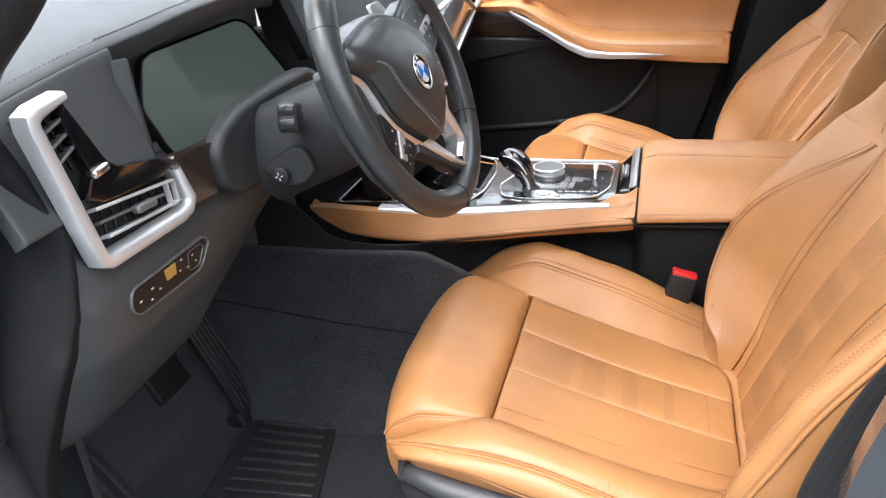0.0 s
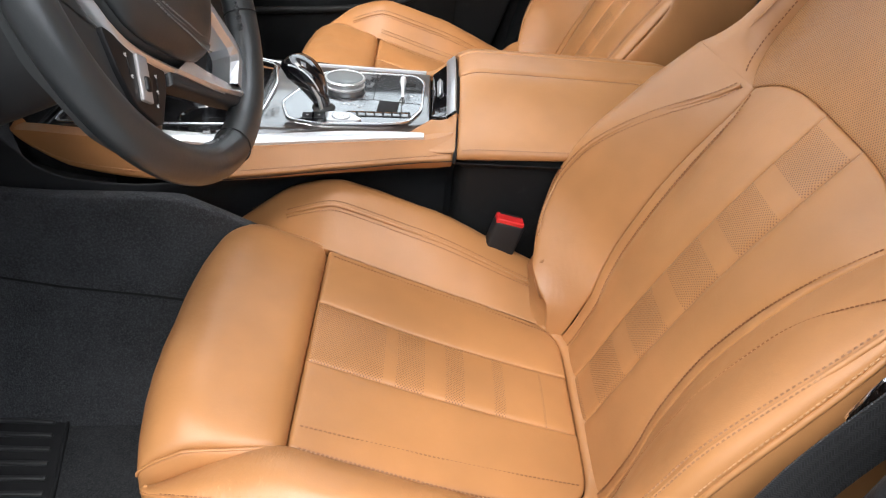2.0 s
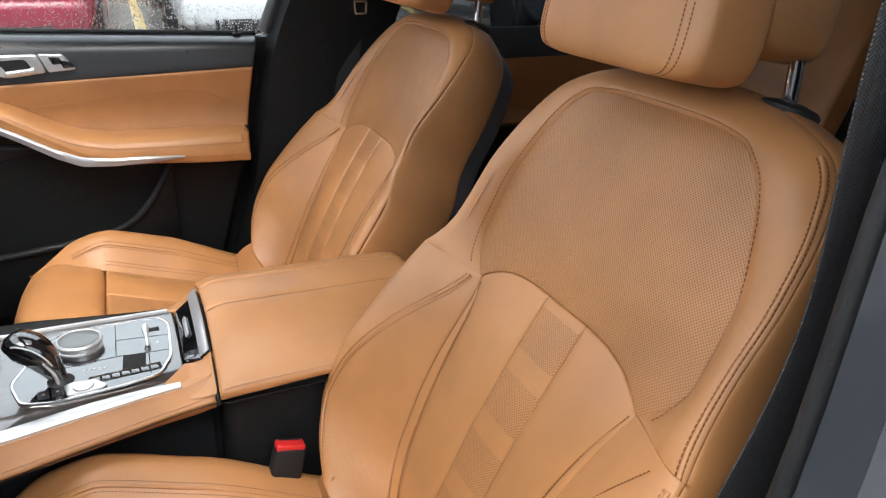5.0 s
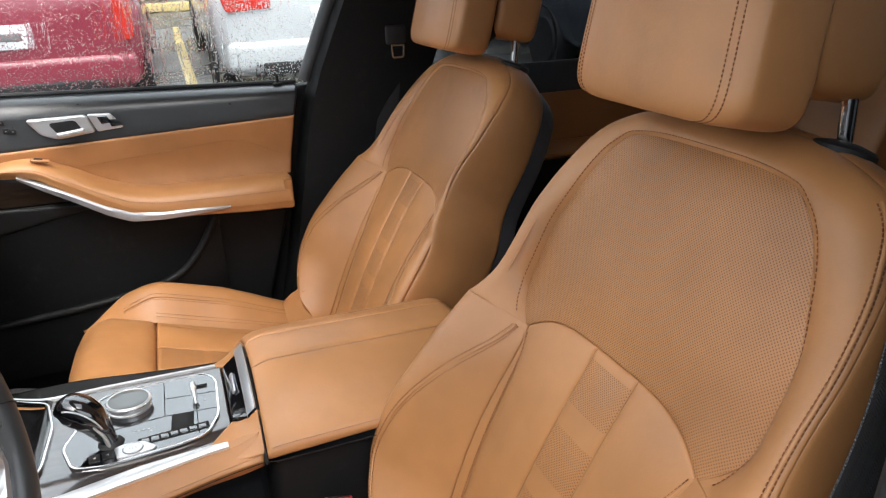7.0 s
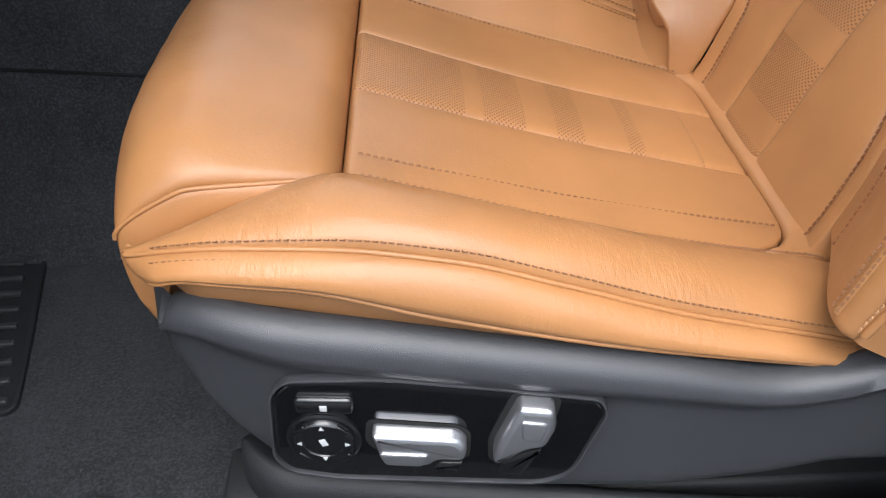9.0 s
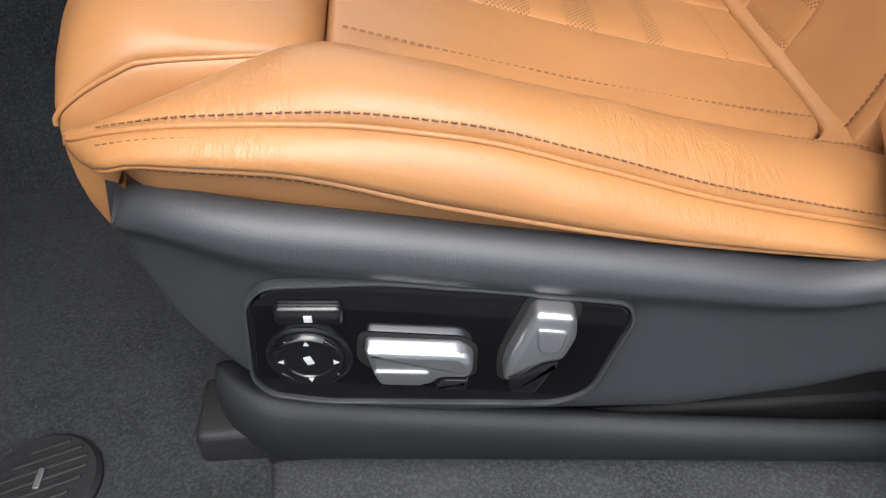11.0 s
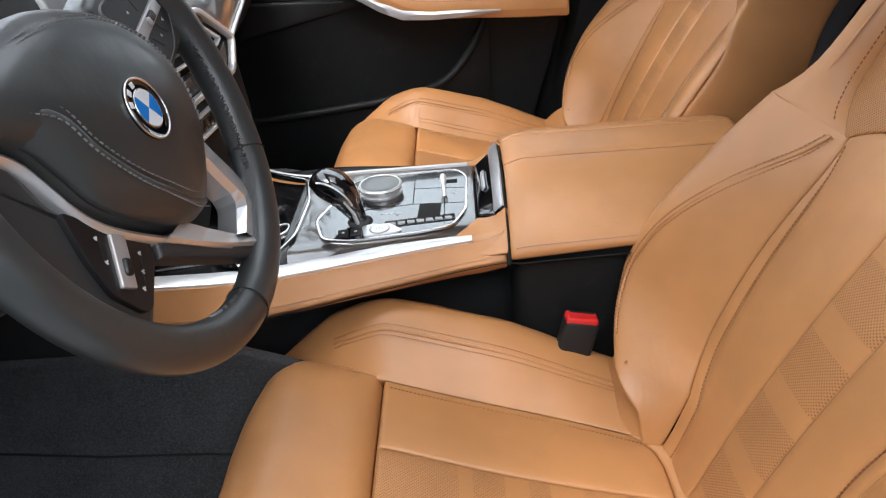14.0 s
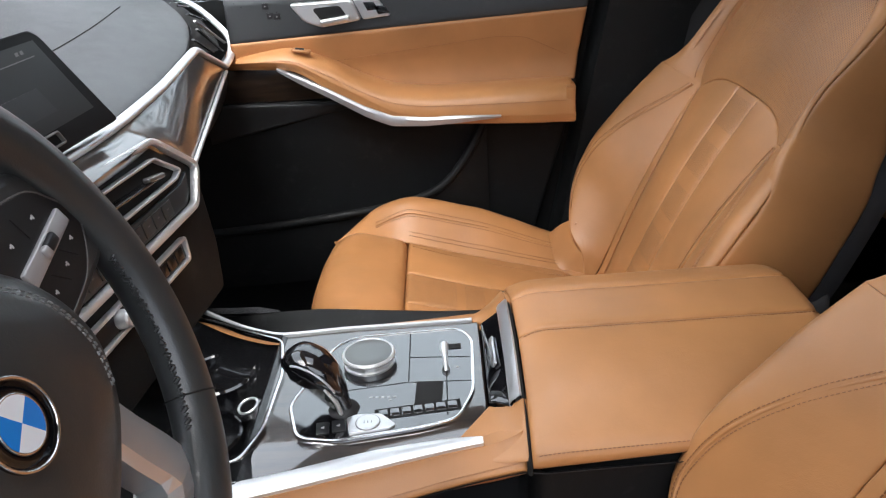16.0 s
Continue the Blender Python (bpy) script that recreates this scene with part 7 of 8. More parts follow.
for k in range(8):
    rbox("climate_key", (0.0225, 0.018, 0.002), SM @ pose(-0.045 + 0.0245 * k, 0.603, 0.0, 0, 0, 0), climate_glass, stack, r=0.0007)
    rbox("key_mark", (0.004, 0.0016, 0.0003), SM @ pose(-0.045 + 0.0245 * k, 0.604, 0.0011), grey_thread, stack, r=0.0001, seg=1)
rbox("climate_display", (0.06, 0.020, 0.003), SM @ pose(-0.10, 0.603, 0.0), white_enamel, stack, "pale climate display", r=0.001)
band_frame("audio_rim", [(-0.16, 0.562), (0.138, 0.562), (0.132, 0.536), (-0.16, 0.536)], 0.0045, 0.008, SM @ pose(0, 0, -0.006), chrome, stack, "silver rim of the audio keys", rounds=0.005)
rbox("audio_panel", (0.29, 0.020, 0.006), SM @ pose(-0.013, 0.549, -0.005), key_black, stack, r=0.002)
turned("volume_knob", [(0.0105, 0.0), (0.010, 0.012), (0.008, 0.014), (0.0, 0.014)], SM @ pose(-0.030, 0.549, -0.002), chrome, stack, "silver volume knob")
for k in range(6):
    rbox("audio_key", (0.019, 0.016, 0.003), SM @ pose(0.008 + 0.0215 * k, 0.549, -0.002), button_black, stack, r=0.001)

# wood sweep with a broad silver edge, bending round the passenger's vent
YE = [-0.25, 0.023, 0.167, 0.302, 0.440, 0.489, 0.541, 0.641]
EDGE = [sm(YE, [-0.440, -0.430, -0.430, -0.430, -0.430, -0.430, -0.430, -0.432]), sm(YE, [0.722, 0.706, 0.701, 0.703, 0.713, 0.7165, 0.698, 0.660])]


def sweep(u, v):
    y_ = -0.18 + 0.815 * u
    xt, zt = EDGE[0](y_) + 0.001, EDGE[1](y_) - 0.005
    xb = np.interp(y_, [-0.18, 0.147, 0.226, 0.64], [-0.408, -0.392, -0.380, -0.432])
    zb = np.minimum(np.interp(y_, [-0.18, 0.147, 0.226, 0.64], [0.690, 0.684, 0.624, 0.654]), zt - 0.002)
    return np.stack([xt + (xb - xt) * v + 0.003 * np.sin(np.pi * v), y_, zt + (zb - zt) * v], -1)


panel("wood_sweep", sweep, plate_wood, dash, "glossy dark wood dash trim", groove=0.001, ew=0.004, step=0.012, out=(1, 0, 0.3))
ya = np.linspace(-0.22, 0.641, 70)
top_line = np.stack([EDGE[0](ya), ya, EDGE[1](ya)], 1)
rim_line = spline([(-0.430, 0.641, 0.660), (-0.433, 0.700, 0.668), (-0.438, 0.731, 0.690), (-0.470, 0.767, 0.717), (-0.520, 0.831, 0.739), (-0.570, 0.850, 0.761)], 40)
tube("sweep_edge", np.vstack([top_line, rim_line[1:]]), 0.0070, chrome, dash, "broad satin silver edge", seg=12, flat=0.75, up=(0.4, 0, 1))
uu = np.linspace(0.50, 0.995, 40)
tube("sweep_edge", sweep(uu, 0 * uu + 1.0) + np.array((0.003, 0, -0.001)), 0.0034, chrome, dash, "thin satin silver edge", seg=8)
inner = spline([(-0.437, 0.490, 0.722), (-0.450, 0.592, 0.737), (-0.490, 0.676, 0.749), (-0.540, 0.754, 0.766)], 24)
outer = spline([(-0.432, 0.530, 0.706), (-0.440, 0.700, 0.680), (-0.476, 0.767, 0.714), (-0.560, 0.850, 0.757)], 24)
fv = sheet("air_vent", np.stack([inner + np.array((-0.012, 0, -0.006)), outer + np.array((-0.012, 0, 0))], 1), void, dash, "dark vent in a silver frame", out=(1, 0, 1))
for k in range(5):
    a, b = inner[3 + 4 * k], outer[4 + 4 * k]
    tube("vent_slat", [a, (a + b) / 2, b], 0.0034, dull_silver if k == 2 else button_black, fv, seg=6, flat=0.5)


def under(u, v):
    y_ = 0.19 + 0.60 * u
    return np.stack([-0.400 - 0.05 * u - 0.16 * v ** 2, y_, 0.640 + 0.012 * u - 0.20 * v], -1)


panel("glovebox", under, dash_plastic, dash, "black glovebox", groove=0.004, step=0.03, out=(1, 0, -0.4))
adopt(dash)

# centre screen standing on the dash
TS = face((-0.44, 0, 0.80), (0.08, 1, 0), (-0.24, 0, 1))
screen = thing("centre_screen", -0.47, 0.0, 0.73, "wide black centre screen standing on the dashboard", "screen")
prism("screen_body", [(-0.31, 0.722), (0.121, 0.714), (0.058, 0.820), (0.046, 0.828), (-0.34, 0.832)], 0.016, TS @ pose(0, 0, -0.016), screen_black, screen, "black screen body", r=0.002, rounds=0.008)
dim_glass = gloss("dim_glass", (0.012, 0.013, 0.014), 0.3, 0.0)
prism("screen_glass", [(-0.29, 0.738), (0.086, 0.738), (0.044, 0.818), (-0.31, 0.822)], 0.001, TS @ pose(0, 0, -0.0008), dim_glass, screen, "dim screen", r=0)
dim = gloss("dim_screen_field", (0.022, 0.024, 0.026), 0.3, 0.0)
rbox("status_line", (0.16, 0.0010, 0.0004), TS @ pose(-0.046, 0.8045, 0.0006), grey_thread, screen, r=0.0001, seg=1)
for d in (-0.075, -0.050, -0.028, 0.010, 0.018):
    rbox("status_mark", (0.005, 0.0035, 0.0004), TS @ pose(d, 0.811, 0.0006), grey_thread, screen, r=0.0001, seg=1)
prism("screen_tile", [(-0.09, 0.752), (0.026, 0.752), (0.012, 0.778), (-0.09, 0.778)], 0.0004, TS @ pose(0, 0, 0.0004), dim, screen, r=0)
words("screen_text", "Welcome", 0.017, TS @ pose(-0.222, 0.789, 0.0008), white_mark, screen)
band_frame("hazard_rim", [(-0.062, 0.736), (0.006, 0.736), (0.010, 0.724), (-0.062, 0.724)], 0.0016, 0.004, TS @ pose(0, 0, 0.0), key_rim, screen, rounds=0.002)
adopt(screen)

# ---- footwell ----
pedal = thing("accelerator_pedal", -0.66, -0.32, 0.08, "black ribbed accelerator pedal hinged at the floor", "pedal")
PM = axes((-0.652, -0.312, 0.100), (0, 1, 0.0), (-0.45, 0.09, 0.95))
rbox("pedal_plate", (0.056, 0.235, 0.016), PM @ pose(0, 0.118, 0.0), dark_rubber, pedal, r=0.006)
for k in range(5):
    rbox("pedal_rib", (0.0055, 0.215, 0.007), PM @ pose(-0.021 + 0.0105 * k, 0.120, 0.010), worn_rubber, pedal, r=0.002)
rbox("pedal_foot", (0.085, 0.04, 0.035), PM @ pose(0.004, -0.002, -0.012), dark_rubber, pedal, r=0.008)
adopt(pedal)
brake = thing("brake_pedal", -0.74, -0.40, 0.20, "black rubber brake pedal on its arm", "pedal")
BM = axes((-0.74, -0.40, 0.215), (0, 1, 0), (-0.5, 0, 1))
rbox("brake_pad", (0.085, 0.055, 0.014), BM, dark_rubber, brake, r=0.006)
for k in range(4):
    rbox("brake_rib", (0.076, 0.004, 0.004), BM @ pose(0, -0.018 + 0.012 * k, 0.0075), dark_rubber, brake, r=0.0015)
tube("brake_arm", [(-0.75, -0.40, 0.22), (-0.80, -0.40, 0.33), (-0.85, -0.40, 0.50)], 0.011, void, brake, seg=8)
adopt(brake)
rest = thing("foot_rest", -0.80, -0.585, 0.10, "black ribbed foot rest beside the carpet", "foot rest")
RM = axes((-0.80, -0.585, 0.155), (0, 1, 0), (-0.6, 0, 0.8))
rbox("rest_plate", (0.11, 0.24, 0.018), RM, worn_rubber, rest, r=0.008)
for k in range(5):
    rbox("rest_rib", (0.008, 0.21, 0.006), RM @ pose(-0.04 + 0.02 * k, 0, 0.010), dash_plastic, rest, r=0.002)
adopt(rest)
fm = thing("floor_mat", -0.50, -0.47, 0.09, "black carpet floor mat with a worn rubber heel pad", "floor mat")
prism("mat", [(-0.80, -0.215), (-0.40, -0.215), (-0.24, -0.26), (-0.20, -0.70), (-0.32, -0.735), (-0.78, -0.735)], 0.008, pose(0, 0, 0.081), mat_pile, fm, "dark pile mat", r=0.003, rounds=0.04)
HP = [(-0.620, -0.288), (-0.497, -0.272), (-0.455, -0.450), (-0.440, -0.520), (-0.627, -0.530), (-0.632, -0.455), (-0.640, -0.352)]
prism("heel_pad", HP, 0.0035, pose(0, 0, 0.0885), dark_rubber, fm, "worn black rubber heel pad", r=0.001, rounds=0.012)
band_frame("heel_pad_rim", HP, 0.005, 0.0055, pose(0, 0, 0.0885), dark_rubber, fm, rounds=0.012)
for k in range(11):
    t = k / 10
    a, b = Vector((-0.622, -0.285)).lerp(Vector((-0.600, -0.525)), t), Vector((-0.510, -0.287)).lerp(Vector((-0.445, -0.510)), t)
    rbox("heel_rib", ((b - a).length * 0.96, 0.006, 0.0055), pose(*((a + b) / 2), 0.0938, 0, 0, math.degrees(math.atan2((b - a).y, (b - a).x))), worn_rubber, fm, r=0.0015)
turned("mat_fastener", [(0.0, 0.0), (0.036, 0.0), (0.036, 0.004), (0.033, 0.007), (0.0, 0.007)], pose(-0.345, -0.640, 0.0885), dark_rubber, fm, "round black mat fastener")
for k in range(7):
    rbox("fastener_rib", (0.056 - 0.0035 * (k - 3) ** 2, 0.0035, 0.002), pose(-0.345, -0.640 - 0.024 + 0.008 * k, 0.0958, 0, 0, 20), dark_rubber, fm, r=0.0008)
rbox("fastener_slot", (0.004, 0.014, 0.002), pose(-0.345, -0.640, 0.0972), key_rim, fm, r=0.0006)
adopt(fm)


# ---- passenger's side ----
door = thing("passenger_door", -0.1, 0.72, 0.30, "closed passenger door with tan leather panel, armrest and silver strip", "car door")
REAR = lambda z: np.interp(z, [0.1, 0.276, 0.5, 0.7, 0.79, 1.2], [0.09, 0.117, 0.182, 0.216, 0.235, 0.40])
SILL = lambda x: 0.785 - 0.04 * (x + 0.275)
TOP_TAN = lambda x: 0.685 + 0.030 * (x + 0.424)


def dpan(z0, z1, yy, xa=-0.432):
    def S(u, v):
        za = z0(0.0) if callable(z0) else z0
        zr = za + ((z1(0.0) if callable(z1) else z1) - za) * v
        x = xa + (REAR(zr) - 0.006 - xa) * u
        a = z0(x) if callable(z0) else z0 + 0 * x
        b = z1(x) if callable(z1) else z1 + 0 * x
        return np.stack([x, np.interp(v, *yy), a + (b - a) * v], -1)
    return S


panel("door_cap", dpan(SILL, TOP_TAN, ([0, 0.03, 0.075, 0.14, 0.25, 1], [0.776, 0.755, 0.728, 0.715, 0.708, 0.700])), cap_plastic, door, "dark grey door cap under the window", groove=0.003, step=0.02, out=(0, -1, 0.2))
panel("tan_panel", dpan(TOP_TAN, 0.565, ([0, 0.3, 0.6, 1], [0.698, 0.704, 0.712, 0.700])), tan_dark, door, "tan leather door panel", groove=0.004, step=0.02, out=(0, -1, 0))
panel("door_lower", dpan(0.575, 0.10, ([0, 0.12, 0.4, 1], [0.690, 0.703, 0.714, 0.73]), -0.62), door_plastic, door, "black lower door panel", groove=0.004, step=0.03, out=(0, -1, 0))
x = np.linspace(-0.28, 0.17, 50)
crease = np.stack([x, 0 * x + 0.7035, np.interp(x, [-0.28, 0.05, 0.10, 0.17], [0.640, 0.665, 0.660, 0.625])], 1)
stitches("stitching", crease + np.array((0, -0.004, 0)), np.tile((0, -1, 0), (50, 1)), tan_thread, door, pitch=0.006)
# armrest: a leather roll that rises towards the front, with the silver strip beneath
ax = np.array([-0.44, -0.40, -0.33, -0.26, -0.20, -0.14, -0.08, 0.0, 0.10, 0.160])
az = np.array([0.652, 0.660, 0.668, 0.645, 0.612, 0.590, 0.582, 0.580, 0.580, 0.578])
ab = np.array([0.640, 0.642, 0.640, 0.604, 0.570, 0.540, 0.530, 0.525, 0.518, 0.515])
ay = np.array([0.690, 0.672, 0.655, 0.645, 0.640, 0.636, 0.634, 0.634, 0.635, 0.640])
ZT, ZB, YF = sm(ax, az), sm(ax, ab), sm(ax, ay)


def arm(u, v):
    x_ = -0.44 + 0.62 * u
    zt, zb, yf = ZT(x_), ZB(x_), YF(x_)
    p0 = np.stack([0 * x_ + 0.712, zt + 0.004], 1)
    p1 = np.stack([yf + 0.02, zt + 0.006], 1)
    p2 = np.stack([yf - 0.008, zt], 1)
    p3 = np.stack([yf, zb], 1)
    p = bez(p0, p1, p2, p3, v)
    return np.stack([x_, p[:, 0], p[:, 1]], -1)


panel("armrest", arm, tan_leather, door, "tan leather door armrest", groove=0.003, ew=0.006, step=0.010, out=(0, -1, 0.6), skirt=0.02)
panel("armrest_under", lambda u, v: np.stack([-0.44 + 0.62 * u, YF(-0.44 + 0.62 * u) + (0.712 - YF(-0.44 + 0.62 * u)) * v, ZB(-0.44 + 0.62 * u) + 0.002 + 0.02 * v], -1), tan_leather, door, groove=0.001, step=0.02, out=(0, 0, -1))
panel("armrest_end", lambda u, v: np.stack([0.180 + 0.004 * np.sin(np.pi * v), YF(0.18) + (0.712 - YF(0.18)) * v, ZB(0.18) + (ZT(0.18) - ZB(0.18)) * u], -1), tan_leather, door, groove=0.003, step=0.01, out=(1, 0, 0))
u = np.linspace(0.03, 0.98, 80)
stitches("stitching", arm(u, 0 * u + 0.72) + np.array((0, -0.0015, 0)), np.tile((0, -1, 0.2), (80, 1)), tan_thread, door, pitch=0.006)
rows = []
for t in np.linspace(0, 1, 60):
    x_ = -0.345 + 0.39 * t
    w = float(np.interp(t, [0, 0.1, 0.45, 0.8, 1.0], [0.003, 0.0065, 0.0095, 0.0065, 0.002]))
    z_, y_ = float(np.interp(x_, [-0.345, -0.26, -0.195, -0.15, -0.09, 0.045], [0.644, 0.600, 0.562, 0.543, 0.538, 0.538])), float(YF(x_)) - 0.003
    rows.append([(x_, y_ + 0.012, z_ + w), (x_, y_ - 0.002, z_ + w), (x_, y_ - 0.005, z_ + w * 0.4), (x_, y_ - 0.003, z_ - w), (x_, y_ + 0.012, z_ - w)])
sheet("silver_strip", np.array(rows), strip_silver, door, "satin silver strip under the armrest", close_v=True)
# switch well for the window
rbox("window_switch", (0.034, 0.016, 0.006), pose(-0.300, 0.668, 0.6715, 0, 10, 0), tan_dark, door, "window switch in the armrest", r=0.003)
rbox("switch_key", (0.016, 0.009, 0.004), pose(-0.302, 0.666, 0.6745, 0, 10, 0), key_black, door, r=0.002)
# dark wood and grey trim under the front of the armrest
panel("door_wood", lambda u, v: np.stack([-0.50 + (0.285 - 0.13 * (1 - v)) * u + 0.0 * v, 0.690 - 0.004 * np.sin(np.pi * v) + 0 * u, 0.648 - (0.068 + 0.0 * u) * v - 0.004 * u], -1), wood, door, "dark wood door trim", groove=0.002, step=0.02, out=(0, -1, 0))
panel("door_trim", lambda u, v: np.stack([-0.50 + (0.31 - 0.05 * v) * u, 0.685 + 0.012 * v, 0.580 - 0.016 * u - 0.078 * v * (1 - 0.86 * u)], -1), console_plastic, door, "dark grey door trim", groove=0.003, step=0.02, out=(0, -1, 0))
# pocket with a raised lip
lip_l = spline([(-0.60, 0.665, 0.33), (-0.40, 0.655, 0.345), (-0.20, 0.655, 0.365), (-0.09, 0.660, 0.39), (-0.03, 0.672, 0.44), (0.02, 0.690, 0.52)], 60)
tube("pocket_lip", lip_l, 0.008, door_plastic, door, "black door pocket lip", seg=10)
low_l = lip_l * np.array((1, 1, 0.55)) + np.array((0.0, 0.02, 0.02))
sheet("pocket_wall", np.stack([lip_l, lip_l * 0.5 + low_l * 0.5 + np.array((0, -0.008, 0)), low_l], 1), door_plastic, door, "black door pocket")
# inner handle in a silver frame
HM = axes((0, 0.704, 0), (1, 0, 0.0), (0, 0.0, 1))
hd = prism("door_handle", [(-0.315, 0.748), (-0.205, 0.748), (-0.190, 0.712), (-0.262, 0.704), (-0.292, 0.716)], 0.014, HM, pearl, door, "satin silver door handle", r=0.003, rounds=0.008)
prism("handle_hollow", [(-0.275, 0.738), (-0.225, 0.740), (-0.213, 0.716), (-0.258, 0.713)], 0.0016, HM @ pose(0, 0, 0.0142), void, hd, r=0, rounds=0.008)
rbox("handle_lever", (0.052, 0.010, 0.012), HM @ pose(-0.236, 0.716, 0.018, 0, 0, 6), pearl, hd, "silver lever", r=0.003)
prism("handle_switch_plate", [(-0.203, 0.748), (-0.160, 0.746), (-0.138, 0.716), (-0.188, 0.712)], 0.010, HM, pearl, hd, r=0.002, rounds=0.004)
for dx in (0.0, 0.018):
    prism("lock_key", [(-0.185 + dx, 0.742 - dx * 0.4), (-0.166 + dx, 0.741 - dx * 0.4), (-0.158 + dx, 0.728 - dx * 0.4), (-0.178 + dx, 0.727 - dx * 0.4)], 0.0015, HM @ pose(0, 0, 0.010), piano, hd, r=0.0004)
for k in range(3):
    rbox("key_mark", (0.003, 0.0022, 0.0004), HM @ pose(-0.362 + (0.004, 0.010, 0.022)[k], (0.746, 0.729, 0.727)[k], 0.0027), grey_thread, door, r=0.0001, seg=1)
    rbox("memory_key", (0.011, 0.0105, 0.002), HM @ pose(-0.362 + (0.004, 0.010, 0.022)[k], (0.746, 0.729, 0.727)[k], 0.0015, 0, 0, 0), key_black, door, r=0.0006)
# lock pin and window
tube("lock_pin", [(0.188, 0.752, 0.760), (0.188, 0.752, 0.787)], 0.0035, dark_rubber, door, seg=8)
rbox("pin_collar", (0.020, 0.014, 0.006), pose(0.188, 0.750, 0.768), dark_rubber, door, r=0.002)
gl = [(-0.78, 0.76), (0.250, 0.74), (0.455, 1.22), (-0.38, 1.24)]
pane = prism("window_pane", gl, 0.004, face((0, 0.775, 0.78), (1, 0, 0), (0, -0.06, 1)), wet_glass, door, "window pane covered with rain drops", r=0)
pane.visible_shadow = False
frm = [(0.249, 0.752, 0.770), (0.327, 0.745, 0.95), (0.443, 0.735, 1.22)]
tube("window_frame", spline(frm, 14), 0.018, dash_plastic, door, "black window frame", seg=8)
tube("window_frame", spline([(0.443, 0.735, 1.22), (0.0, 0.733, 1.235), (-0.38, 0.735, 1.225)], 14), 0.016, dash_plastic, door, "black window frame", seg=8)
tube("window_seal", [(x_, 0.768, float(SILL(x_)) + 0.002) for x_ in np.linspace(-0.62, 0.23, 20)], 0.005, dark_rubber, door, "rubber window seal", seg=8)
adopt(door)

# rear passenger door, seen past the front seats
rdoor = thing("rear_door", 0.9, 0.74, 0.30, "closed rear door with tan panel and rain-covered window", "car door")
panel("door_cap", lambda u, v: np.stack([0.44 + 0.84 * u, 0.765 - 0.05 * v, 0.765 - 0.07 * v], -1), dash_plastic, rdoor, "dark grey door cap", groove=0.003, step=0.03, out=(0, -1, 0.2))
panel("tan_panel", lambda u, v: np.stack([0.42 + 0.86 * u, 0.715 + 0 * u, 0.695 - 0.13 * v], -1), tan_dark, rdoor, "tan leather door panel", groove=0.004, step=0.03, out=(0, -1, 0))
panel("armrest", lambda u, v: np.stack([0.46 + 0.70 * u, 0.715 - 0.06 * np.sin(np.pi * v), 0.575 - 0.05 * v], -1), tan_leather, rdoor, "tan door armrest", groove=0.003, step=0.02, out=(0, -1, 0))
panel("door_lower", lambda u, v: np.stack([0.38 + 0.85 * u, 0.725 + 0 * u, 0.53 - 0.44 * v], -1), door_plastic, rdoor, "black lower door panel", groove=0.004, step=0.04, out=(0, -1, 0))
p2 = prism("window_pane", [(0.50, 0.74), (1.28, 0.74), (1.36, 1.22), (0.62, 1.22)], 0.004, face((0, 0.775, 0.78), (1, 0, 0), (0, -0.06, 1)), tinted_glass, rdoor, "window pane covered with rain drops", r=0)
adopt(rdoor)

# rear bench
bench = thing("rear_bench", 1.1, 0.0, 0.10, "tan leather rear bench behind the front seats", "car seat")
for y0 in (-0.46, 0.0, 0.46):
    w = 0.22 if y0 else 0.17
    panel("bench_cushion", lambda u, v, y0=y0, w=w: np.stack([0.80 + 0.48 * u, y0 + w * (2 * v - 1), 0.40 - 0.07 * u + 0.012 * np.sin(np.pi * u)], -1), tan_leather, bench, puff=0.02, groove=0.012, ew=0.03, step=0.03, out=(0, 0, 1), skirt=0.12)
    panel("bench_backrest", lambda u, v, y0=y0, w=w: np.stack([1.28 + 0.24 * u, y0 + w * (2 * v - 1), 0.34 + 0.56 * u], -1), tan_leather, bench, puff=0.02, groove=0.012, ew=0.03, step=0.03, out=(-1, 0, 0.4), skirt=0.10)
    rbox("bench_headrest", (0.09, 0.26, 0.17), pose(1.55, y0, 0.99, 0, 12, 0), tan_leather, bench, r=0.035, seg=5)
rbox("bench_base", (0.55, 1.36, 0.26), pose(1.08, 0, 0.21), door_plastic, bench, r=0.03)
rbox("bench_shell", (0.08, 1.36, 0.58), pose(1.50, 0, 0.60, 0, 23, 0), door_plastic, bench, "black back of the bench", r=0.02)
adopt(bench)


# ---- seat belts ----
def strap(name, path, width, way, root, label):
    p = spline(path, 60)
    T = np.gradient(p, axis=0)
    T /= np.linalg.norm(T, axis=1, keepdims=True)
    way = np.array(way, float)
    B = way - T * (T @ way)[:, None]
    B /= np.linalg.norm(B, axis=1, keepdims=True)
    N = np.cross(T, B) * 0.0007
    far = np.r_[0, np.cumsum(np.linalg.norm(np.diff(p, axis=0), axis=1))]
    P = np.stack([p - B * width / 2 + N, p + B * width / 2 + N, p + B * width / 2 - N, p - B * width / 2 - N], 1)
    uv = np.stack([np.stack([far, 0 * far + w], 1) for w in (0, width, width, 0)], 1)
    return sheet(name, P, webbing, root, label, uv=uv, close_v=True, sharp=30)


belt = thing("seat_belt", 0.40, -0.70, 0.10, "black woven seat belt hanging at the driver's pillar", "seat belt")
